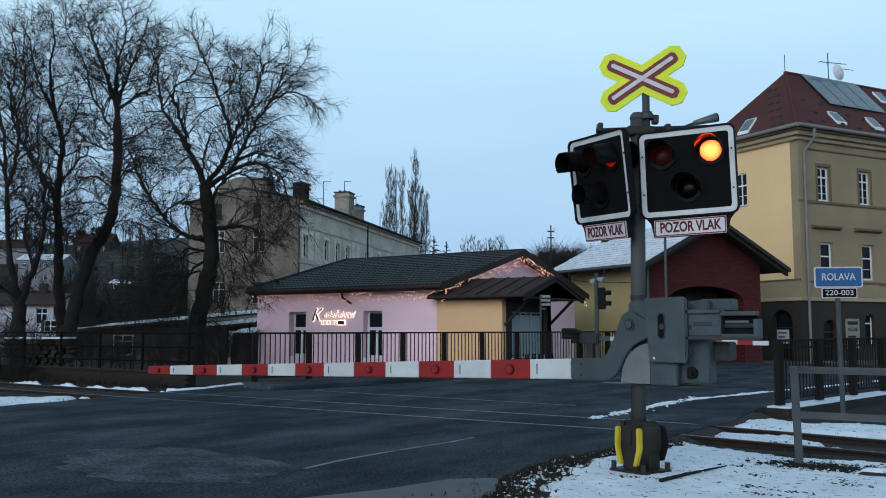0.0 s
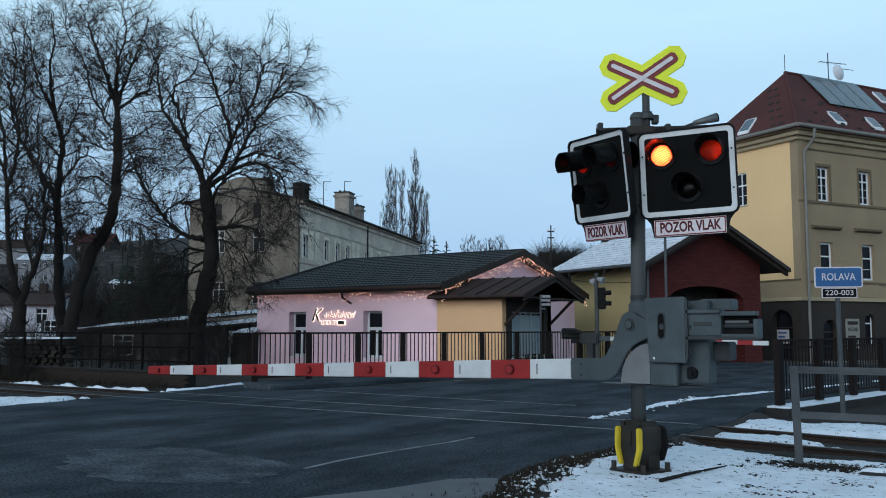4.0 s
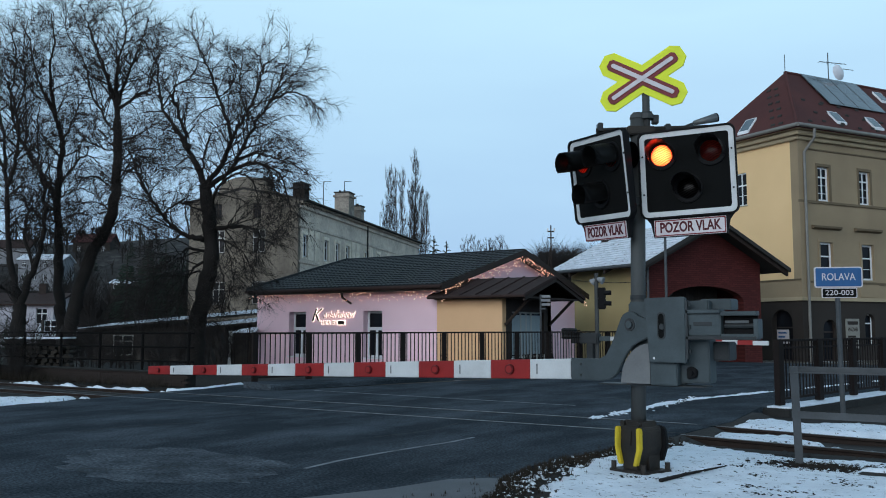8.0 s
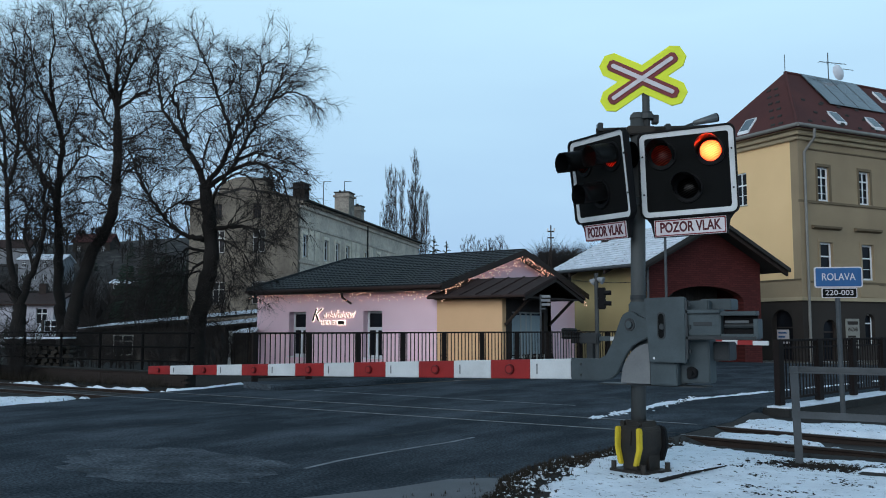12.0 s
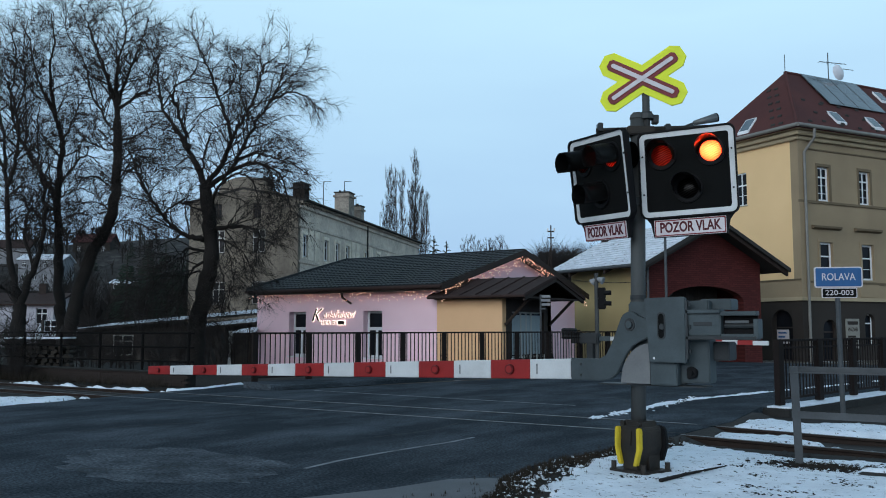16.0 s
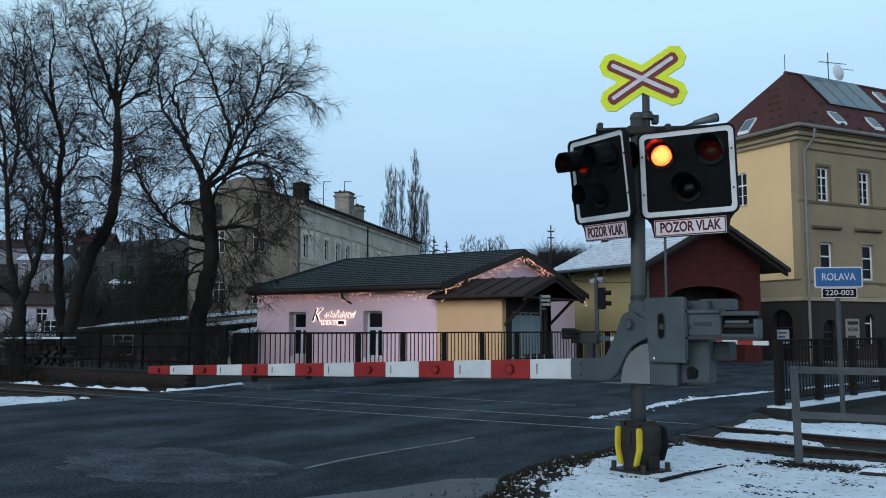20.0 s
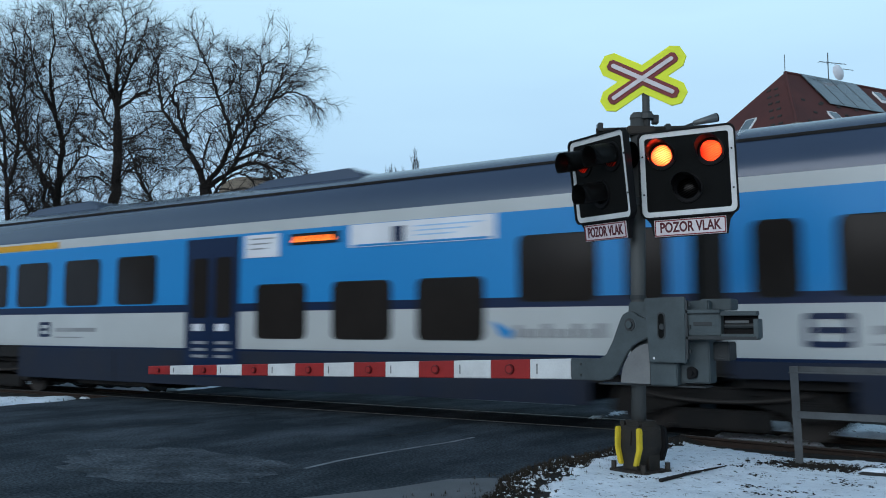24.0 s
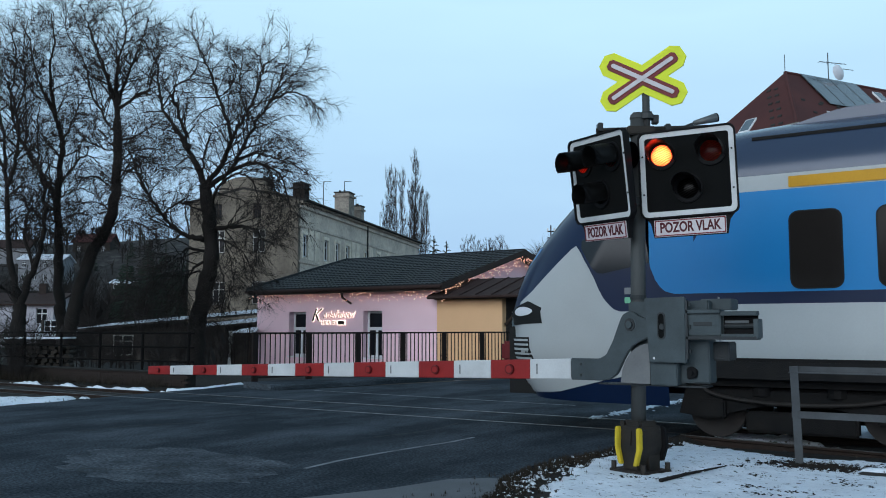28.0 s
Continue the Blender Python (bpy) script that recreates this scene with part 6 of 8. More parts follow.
def tree(name, m, stems, seed, label, reach=2.2, droop=-0.1, dense=1.0, low=3.0, group="bare trees on the bank", fat=1.0, step=0.34, sides=9, wild=1.0, twiglets=1):
    """Stems are given by a few turning points (x, depth, z); branches, twigs and twiglets grow from them."""
    rg, rs = random.Random(seed), np.random.RandomState(seed)
    t = thing(name, m, label, "tree", group)
    tv, tf, bv, bf = [], [], [], []
    nodes, dirs = [], []
    for number, (pts, ra, rb) in enumerate(stems):
        ctrl = [Vector(p) for p in pts]
        fine = []
        for i in range(len(ctrl) - 1):
            p0, p1, p2, p3 = ctrl[max(i - 1, 0)], ctrl[i], ctrl[i + 1], ctrl[min(i + 2, len(ctrl) - 1)]
            for k in range(5):
                u = k / 5
                q = 0.5 * ((2 * p1) + (p2 - p0) * u + (2 * p0 - 5 * p1 + 4 * p2 - p3) * u * u + (3 * p1 - p0 - 3 * p2 + p3) * u ** 3)
                fine.append(q + Vector((rg.gauss(0, 0.025), rg.gauss(0, 0.03), rg.gauss(0, 0.02))))
        fine.append(ctrl[-1])
        n = len(fine)
        rad = [(0.78 * ra + (0.5 * rb - 0.78 * ra) * (i / (n - 1)) ** 0.75 if number else ra * 0.82 + (rb * 0.72 - ra * 0.82) * i / (n - 1)) * rg.uniform(0.9, 1.1) for i in range(n)]
        tube(tv, tf, fine, rad, sides)
        total = sum((b - a).length for a, b in zip(fine, fine[1:]))
        gone, left = 0.0, step
        for i in range(1, n):
            seg = (fine[i] - fine[i - 1]).length
            gone, left = gone + seg, left - seg * dense
            along = gone / total
            if along < (0.72 if number == 0 else 0.16) or fine[i].z < low:
                left = max(left, 0.0)
                continue
            d0 = (fine[i] - fine[i - 1]).normalized()
            while left < 0:
                left += step * rg.uniform(0.6, 1.4)
                p = fine[i].lerp(fine[i - 1], rg.random())
                side = Matrix.Rotation(rg.uniform(0, 2 * math.pi), 3, d0) @ d0.orthogonal().normalized()
                d1 = (d0 * rg.uniform(0.3, 1.0) + side * rg.uniform(0.5, 1.0)).normalized()
                L1 = reach * rg.uniform(0.3, 1.0) * (1.0 - 0.4 * along) * (0.3 + 0.7 * min(1.0, ra / 0.1))
                b1 = bend(p, d1, L1, 6, 0.15 * wild, rg.uniform(-0.05, 0.2) + droop, rg)
                r1 = min(rad[i] * 0.6, (0.009 + 0.014 * L1) * fat)
                tube(bv, bf, b1, [r1 * (1 - 0.75 * k / 6) for k in range(7)], 4)
                for k in range(2, 7):
                    dk = (b1[k] - b1[k - 1]).normalized()
                    for c2 in range(rg.choice((1, 1, 2)) if k < 6 else 3):
                        s2 = Matrix.Rotation(rg.uniform(0, 6.28), 3, dk) @ dk.orthogonal().normalized()
                        L2 = L1 * rg.uniform(0.18, 0.48)
                        b2 = bend(b1[k], (dk * 0.8 + s2 * rg.uniform(0.4, 0.9)), L2, 3, 0.18 * wild, droop * 1.6 + rg.uniform(-0.05, 0.1), rg)
                        tube(bv, bf, b2, [fat * q for q in (0.0115, 0.0095, 0.007, 0.0045)], 3)
                        for q0, q1 in zip(b2, b2[1:]):
                            nodes.append(q1)
                            dirs.append((q1 - q0).normalized())
    mesh_object("trunk", tv, tf, "bark", t)
    mesh_object("branchwork", bv, bf, "bark", t)
    made, tips, td = twigs(np.array(nodes), np.array(dirs), 1, 0.46 * fat ** 0.5, 0.75, droop * 0.9, 0.0046 * fat, rs)
    if twiglets:
        made += twigs(tips, td, twiglets, 0.26 * fat ** 0.5, 0.8, droop * 0.5, 0.0034 * fat, rs)[0]
    tagged(bulk_mesh("twig_mass", made, "twig", t), kind="stuff")
    return t


tree("bare_tree", ahead(-9.05, 33.0), [
    ([(0.00, 0.0, -0.40), (0.00, 0.0, 1.29), (0.09, 0.0, 2.05), (0.38, 0.0, 3.51), (0.48, 0.0, 4.55), (0.33, 0.0, 5.92), (0.18, 0.0, 6.92)], 0.46, 0.3),
    ([(0.18, 0.0, 6.83), (-0.18, 0.1, 7.73), (-0.61, 0.3, 8.34), (-1.04, 0.4, 9.06), (-1.62, 0.6, 9.91), (-1.86, 0.7, 10.87), (-2.00, 0.9, 11.82), (-2.57, 1.0, 12.72)], 0.17, 0.035),
    ([(-0.51, -0.0, 8.26), (-0.70, -0.2, 9.28), (-0.90, -0.5, 10.03), (-0.77, -0.7, 10.50), (-0.17, -1.0, 10.72), (0.19, -1.2, 11.20)], 0.1, 0.03),
    ([(0.13, -0.0, 7.05), (0.20, -0.4, 7.76), (0.49, -0.8, 8.42), (0.76, -1.1, 8.80), (1.42, -1.5, 8.96)], 0.07, 0.03),
    ([(0.18, 0.0, 6.88), (0.40, 0.1, 7.19), (0.75, 0.2, 7.74), (1.15, 0.3, 8.81), (1.63, 0.3, 9.72), (2.00, 0.4, 10.64), (2.16, 0.5, 11.50), (2.65, 0.6, 12.01)], 0.17, 0.035),
    ([(1.15, -0.0, 8.67), (0.94, -0.2, 9.51), (0.69, -0.3, 10.20), (0.53, -0.5, 10.81), (0.23, -0.7, 11.51), (-0.04, -0.8, 12.12), (-0.20, -1.0, 12.45)], 0.1, 0.025),
    ([(0.26, -0.0, 6.83), (1.05, -0.1, 7.39), (1.42, -0.2, 7.88), (1.99, -0.3, 9.03), (2.58, -0.4, 9.90), (2.94, -0.5, 10.49), (3.12, -0.6, 11.25)], 0.15, 0.035),
    ([(2.50, 0.0, 9.96), (3.18, 0.2, 10.49), (3.90, 0.4, 10.37), (4.22, 0.6, 10.02)], 0.06, 0.02),
    ([(1.03, -0.0, 7.39), (1.86, -0.3, 7.68), (2.65, -0.6, 7.52), (3.21, -0.8, 7.05), (3.51, -1.1, 6.12), (3.66, -1.4, 5.23)], 0.1, 0.02),
    ([(1.38, 0.0, 7.86), (2.05, 0.2, 8.15), (2.67, 0.4, 8.02), (3.39, 0.6, 7.77), (3.96, 0.8, 7.44)], 0.08, 0.02),
    ([(0.33, -0.0, 5.99), (0.67, -0.2, 6.71), (1.22, -0.5, 7.11), (1.65, -0.8, 7.21), (2.18, -1.0, 6.88), (2.47, -1.2, 6.06), (2.61, -1.5, 5.22)], 0.1, 0.02),
    ([(0.31, -0.0, 4.87), (-0.08, -0.2, 4.94), (-0.56, -0.3, 5.11), (-1.08, -0.5, 5.59), (-1.47, -0.7, 6.21), (-1.87, -0.9, 6.82), (-2.09, -1.0, 7.52), (-2.26, -1.2, 8.08)], 0.16, 0.04),
    ([(-1.24, -0.0, 5.61), (-1.12, -0.2, 5.96), (-0.71, -0.4, 6.18), (-0.16, -0.6, 6.07), (0.37, -0.8, 5.84)], 0.07, 0.05),
    ([(-1.70, 0.0, 6.30), (-2.54, 0.2, 6.45), (-3.28, 0.5, 6.74)], 0.05, 0.02),
    ([(0.32, -0.0, 4.43), (-0.16, -0.5, 4.49), (-0.51, -0.9, 4.21), (-1.03, -1.4, 3.63), (-1.64, -1.8, 2.62)], 0.09, 0.02),
    ([(0.37, -0.0, 4.09), (-0.06, -0.3, 3.82), (-0.28, -0.6, 3.39), (-0.11, -0.9, 2.63), (-0.19, -1.2, 2.20)], 0.09, 0.02),
    ([(0.51, -0.0, 5.23), (1.21, -0.3, 5.34), (1.98, -0.6, 5.26), (2.48, -0.9, 4.90), (3.03, -1.2, 4.53)], 0.12, 0.07),
    ([(1.77, 0.0, 9.36), (1.43, 0.5, 10.22), (1.17, 1.0, 11.24), (1.17, 1.5, 12.29)], 0.07, 0.02),
    ([(2.27, 0.0, 11.17), (2.04, 0.3, 11.92), (1.58, 0.6, 12.41)], 0.05, 0.02),
    ([(2.79, 0.0, 10.52), (3.26, 0.4, 11.18), (3.58, 0.8, 11.63)], 0.05, 0.02),
    ([(0.61, 0.0, 10.20), (1.04, 0.3, 10.82), (1.12, 0.6, 11.61), (0.69, 0.9, 12.19)], 0.05, 0.02),
    ([(2.44, -0.0, 7.62), (2.82, -0.2, 6.84), (3.04, -0.4, 5.97), (3.15, -0.6, 5.02)], 0.03, 0.01),
    ([(0.51, -0.0, 5.23), (1.11, -0.3, 4.69), (1.46, -0.7, 3.47), (1.48, -1.0, 2.44)], 0.05, 0.015),
    ([(0.60, -0.0, 4.97), (1.68, -0.3, 4.41), (2.14, -0.5, 3.44), (2.32, -0.8, 2.35)], 0.05, 0.015),
    ([(0.15, -0.0, 4.49), (-0.74, -0.3, 4.07), (-1.51, -0.7, 3.02), (-1.90, -1.0, 2.04)], 0.05, 0.015),
    ([(0.09, -0.0, 3.72), (-0.54, -0.4, 3.40), (-0.97, -0.8, 2.65), (-1.11, -1.2, 1.92)], 0.05, 0.015),
    ([(0.45, -0.0, 4.34), (0.99, -0.4, 3.69), (1.20, -0.9, 2.65), (1.20, -1.3, 1.94)], 0.05, 0.015),
    ([(1.70, -0.0, 9.59), (2.47, -0.3, 9.11), (3.16, -0.6, 8.46), (3.52, -0.9, 7.56)], 0.04, 0.012)],
    11, "large bare lime tree with arching limbs and drooping twigs", 2.4, -0.11, 2.7, 1.4)
tree("bare_tree", ahead(-14.63, 35.0), [
    ([(0.00, 0.0, -0.40), (0.00, 0.0, 1.38), (0.14, 0.0, 1.71), (0.42, 0.0, 3.18), (0.92, 0.0, 4.62), (1.36, 0.0, 5.40), (1.69, 0.0, 6.63), (1.78, 0.0, 8.19), (1.70, 0.0, 9.80)], 0.38, 0.22),
    ([(1.71, 0.0, 9.64), (1.59, 0.1, 10.50), (1.19, 0.3, 11.41), (0.99, 0.4, 12.01), (0.49, 0.5, 13.10), (0.10, 0.7, 14.05), (-0.31, 0.8, 14.90)], 0.17, 0.03),
    ([(1.66, -0.0, 10.37), (1.68, -0.2, 11.53), (1.88, -0.4, 12.41), (2.17, -0.6, 13.26), (2.01, -0.8, 14.19)], 0.12, 0.03),
    ([(1.67, 0.0, 10.15), (1.77, 0.1, 10.99), (2.11, 0.3, 12.23), (2.44, 0.4, 13.24), (2.59, 0.6, 14.14)], 0.11, 0.03),
    ([(1.73, -0.0, 10.26), (2.50, -0.2, 10.81), (3.11, -0.5, 10.99), (3.33, -0.8, 11.76), (3.78, -1.0, 12.49)], 0.09, 0.03),
    ([(1.73, -0.0, 9.01), (2.56, -0.3, 9.16), (3.36, -0.7, 9.49), (4.08, -1.0, 9.59)], 0.07, 0.02),
    ([(1.74, -0.0, 7.20), (2.19, -0.3, 7.82), (2.76, -0.6, 8.21), (3.65, -0.9, 8.11), (4.45, -1.2, 7.66)], 0.06, 0.02),
    ([(1.69, 0.0, 8.73), (0.88, 0.3, 9.48), (0.10, 0.6, 10.20), (-0.48, 0.9, 10.37)], 0.06, 0.02),
    ([(1.30, -0.0, 11.29), (0.92, -0.2, 11.46), (0.49, -0.4, 11.86), (0.28, -0.6, 12.49)], 0.06, 0.02),
    ([(1.60, -0.0, 6.18), (1.09, -0.3, 6.52), (0.48, -0.7, 6.38), (0.07, -1.0, 5.95)], 0.05, 0.02),
    ([(1.36, -0.0, 5.36), (2.11, -0.4, 5.76), (3.04, -0.8, 5.58), (3.88, -1.2, 5.06)], 0.05, 0.02),
    ([(1.72, 0.0, 9.35), (1.15, 0.3, 9.87), (0.36, 0.6, 11.21), (-0.03, 0.8, 12.47), (-0.88, 1.1, 13.75), (-1.09, 1.4, 14.81)], 0.08, 0.02),
    ([(1.73, -0.0, 6.97), (1.04, -0.3, 7.55), (0.51, -0.6, 7.32), (0.10, -0.9, 7.58)], 0.06, 0.02),
    ([(1.74, -0.0, 7.87), (2.60, -0.3, 7.63), (3.28, -0.7, 6.91), (3.58, -1.0, 5.84)], 0.06, 0.02),
    ([(1.64, -0.0, 6.25), (0.98, -0.6, 5.89), (0.63, -1.1, 4.96)], 0.05, 0.02),
    ([(1.74, 0.0, 8.55), (1.00, 0.3, 8.79), (0.19, 0.6, 9.13), (-0.48, 0.9, 9.01)], 0.05, 0.02),
    ([(1.76, 0.0, 8.10), (2.29, 0.2, 8.60), (2.79, 0.5, 8.83), (3.49, 0.7, 8.74)], 0.05, 0.02)],
    23, "tall bare tree with a leaning trunk by the fence", 2.3, -0.03, 3.1, 1.6)
tree("bare_tree", ahead(-15.23, 36.0), [
    ([(0.00, 0.0, -0.40), (0.00, 0.0, 1.37), (-0.05, 0.0, 2.10), (-0.18, 0.0, 3.00), (-0.29, 0.0, 4.71), (-0.38, 0.0, 7.19)], 0.34, 0.2),
    ([(-0.38, 0.0, 7.19), (-0.32, 0.1, 8.79), (-0.37, 0.2, 9.37), (-0.67, 0.3, 10.14), (-1.17, 0.3, 11.14), (-1.72, 0.4, 12.31), (-1.99, 0.5, 13.40), (-2.50, 0.6, 14.40)], 0.18, 0.03),
    ([(-0.48, -0.0, 9.80), (-0.67, -0.2, 11.00), (-0.72, -0.4, 12.16), (-0.52, -0.6, 13.27), (-0.60, -0.8, 14.28)], 0.12, 0.03),
    ([(-0.44, -0.0, 6.85), (-1.15, -0.1, 8.03), (-1.69, -0.2, 8.90), (-2.17, -0.3, 10.01), (-2.33, -0.4, 11.20), (-2.70, -0.5, 11.97), (-3.01, -0.6, 12.80)], 0.15, 0.03),
    ([(-0.23, -0.0, 7.59), (0.41, -0.3, 8.25), (0.84, -0.6, 8.49), (1.42, -0.9, 8.30), (1.79, -1.2, 7.88)], 0.08, 0.02),
    ([(-0.38, 0.0, 8.94), (-0.04, 0.3, 10.11), (0.08, 0.6, 11.25), (-0.37, 0.9, 12.55)], 0.07, 0.02),
    ([(-0.33, -0.0, 5.74), (0.41, -0.3, 6.20), (1.23, -0.7, 6.03), (1.95, -1.0, 5.63)], 0.05, 0.02),
    ([(-1.78, 0.0, 8.94), (-1.90, 0.3, 10.45), (-2.18, 0.5, 11.96), (-1.97, 0.8, 13.25)], 0.07, 0.02),
    ([(-0.96, -0.0, 10.95), (-1.38, -0.3, 11.02), (-1.74, -0.6, 11.87), (-2.04, -0.9, 12.71)], 0.06, 0.02),
    ([(-0.38, 0.0, 5.28), (-1.02, 0.2, 5.76), (-1.49, 0.3, 6.43), (-1.88, 0.5, 7.44)], 0.08, 0.02),
    ([(-0.41, -0.0, 8.05), (-1.06, -0.3, 8.33), (-1.61, -0.5, 7.96), (-2.16, -0.8, 8.14)], 0.06, 0.02),
    ([(-0.37, 0.0, 6.85), (0.28, 0.5, 7.33), (1.00, 0.9, 7.03)], 0.06, 0.02),
    ([(-0.40, -0.0, 5.92), (-1.12, -0.5, 6.14), (-1.70, -0.9, 5.68)], 0.05, 0.02),
    ([(-0.36, 0.0, 8.52), (-1.14, 0.3, 9.29), (-1.66, 0.7, 9.96)], 0.05, 0.02),
    ([(-0.31, -0.0, 5.28), (0.71, -0.5, 5.42), (1.62, -0.9, 5.01)], 0.05, 0.02)],
    29, "tall bare tree with forked upright limbs by the fence", 2.2, -0.03, 2.3, 1.6)
tree("bare_tree", ahead(-16.07, 34.0), [
    ([(0.00, 0.0, -0.40), (0.00, 0.0, 1.28), (0.02, 0.0, 1.86), (0.04, 0.0, 2.50)], 0.4, 0.34),
    ([(0.04, 0.0, 2.39), (-0.24, 0.1, 3.35), (-0.45, 0.1, 4.22), (-0.61, 0.2, 5.25), (-0.77, 0.2, 7.29), (-0.98, 0.3, 8.83), (-1.32, 0.3, 10.43), (-1.58, 0.4, 11.80)], 0.24, 0.04),
    ([(0.06, -0.0, 2.39), (0.43, -0.1, 3.48), (0.76, -0.1, 4.53), (0.92, -0.2, 5.38), (0.93, -0.2, 6.46), (0.71, -0.3, 7.64), (0.60, -0.3, 8.94), (0.70, -0.4, 10.24)], 0.2, 0.03),
    ([(-0.65, -0.0, 7.04), (-0.23, -0.2, 8.10), (-0.16, -0.3, 9.38), (-0.36, -0.5, 10.66), (-0.21, -0.6, 11.94), (-0.48, -0.8, 13.21)], 0.12, 0.03),
    ([(-0.72, 0.0, 7.69), (-1.34, 0.2, 8.61), (-1.77, 0.4, 10.00), (-2.09, 0.6, 11.86)], 0.1, 0.03),
    ([(0.52, 0.0, 3.78), (0.06, 0.2, 5.10), (-0.05, 0.5, 6.33), (-0.55, 0.7, 6.74), (-1.03, 0.9, 7.85)], 0.1, 0.03),
    ([(-0.08, -0.0, 2.71), (-0.34, -0.2, 3.00), (-0.72, -0.4, 3.23)], 0.1, 0.05),
    ([(-0.42, 0.0, 9.90), (-0.19, 0.2, 11.08), (-0.49, 0.5, 12.51), (-0.39, 0.7, 13.96)], 0.07, 0.02),
    ([(0.81, 0.0, 6.16), (0.94, 0.2, 7.29), (0.68, 0.4, 8.43), (0.73, 0.6, 9.37)], 0.06, 0.02),
    ([(-0.63, -0.0, 6.60), (0.21, -0.5, 6.96), (1.11, -0.9, 6.55)], 0.06, 0.02),
    ([(0.84, 0.0, 5.95), (0.00, 0.4, 6.66), (-0.90, 0.8, 6.83)], 0.05, 0.02),
    ([(-0.54, -0.0, 5.51), (0.28, -0.4, 5.89), (0.94, -0.8, 5.50)], 0.05, 0.02),
    ([(-0.74, 0.0, 8.13), (-0.30, 0.4, 8.61), (-0.02, 0.8, 8.29)], 0.05, 0.02)],
    37, "tall bare tree forking low above the ground", 2.2, -0.03, 2.0, 1.6)


def poplar(m, height, columns, seed, label):
    """A bare poplar: upright columns of steep thin branches."""
    rg = random.Random(seed)
    stems = [([(0, 0, -0.5), (0, 0, height * 0.3), (0.1, 0, height * 0.55), (0.1, 0, height * 0.8)], 0.34, 0.12)]
    for x, top, wide in columns:
        stems.append(([(x * 0.3, 0, height * 0.22), (x * 0.8, 0, height * 0.4), (x, 0, top * 0.75), (x * 1.02, 0, top)], 0.16 * wide, 0.05))
    return tree("poplar", m, stems, seed, label, 2.4, 0.75, 3.0, height * 0.3, "distant trees", 1.8, 0.42, 6, 0.5, 0)


poplar(ahead(-4.6, 140.0), 25.0, [(-3.87, 26.15, 0.8), (-3.07, 25.61, 0.8), (-1.82, 25.6, 0.9), (0.23, 28.4, 1.3), (-0.39, 23.98, 0.9), (1.22, 23.08, 1.0), (1.94, 22.0, 0.9), (-4.38, 20.21, 0.6)], 41, "tall bare poplar far behind the houses")

for x, wide, top, seed in ((5.0, 1.9, 17.9, 61), (8.3, 1.6, 17.2, 62), (10.2, 1.6, 17.6, 63)):
    crown = [([(0, 0, -0.5), (0, 0, 8.0), (0.1, 0, 12.0)], 0.22, 0.12)]
    for k in range(7):
        u = (k - 3) / 3
        crown.append(([(0, 0, 10.5 + 0.3 * (k % 3)), (0.5 * wide * u, 0.3 * (k % 3 - 1), 13.2), (wide * u, 0.7 * (k % 3 - 1), top - 1.6 * u * u)], 0.10, 0.03))
    tree("bare_tree", ahead(x, 160.0), crown, seed, "small bare tree on the skyline behind the roof", 1.4, 0.3, 1.6, 11.0, "distant trees", 1.5, 0.42, 5, 0.6, 0)

# far wooded hill with houses
hv, hf = [], []
NX, NY = 90, 14
for j in range(NY + 1):
    for i in range(NX + 1):
        x = -260 + 520 * i / NX
        y = 170 + 16 * j
        up = max(0.0, math.sin(min(1.0, j / 9) * math.pi / 2))
        h = up * (17 * (0.5 + 0.5 * math.tanh((-x - 38) / 22)) + 15 + 3 * noise.noise((x * 0.02, y * 0.02, 0)))
        hv.append(FRONT @ Vector((x, y, 0)) + Vector((0, 0, h - 1.6 - 0.3)))
for j in range(NY):
    for i in range(NX):
        a = j * (NX + 1) + i
        hf.append((a, a + 1, a + NX + 2, a + NX + 1))
tagged(mesh_object("hill", hv, hf, "hill", None), "dark wooded hillside beyond the town", "hill", "", "structure")

# unseen dark slope round the back of the camera, added to darken reflections
for k, (a0, a1) in enumerate(((-105, 105),)):
    vs, fs = [], []
    for i in range(41):
        t = radians(a0 + (a1 - a0) * i / 40 + 180 + FACE)
        d = Vector((-math.sin(t), math.cos(t), 0))
        h = 9 + 3 * noise.noise((i * 0.3, k, 0)) + 1.2 * noise.noise((i * 1.3, k, 2))
        vs += [d * 55 + Vector((0, 0, -0.5)), d * 66 + Vector((0, 0, h * 0.7)), d * 76 + Vector((0, 0, h))]
    for i in range(40):
        for j in range(2):
            a = i * 3 + j
            fs.append((a, a + 1, a + 4, a + 3))
    if k == 0:
        tagged(mesh_object("slope", vs, fs, "hill", None), "unseen dark slope added behind the camera to darken reflections", "hill", "", "structure")

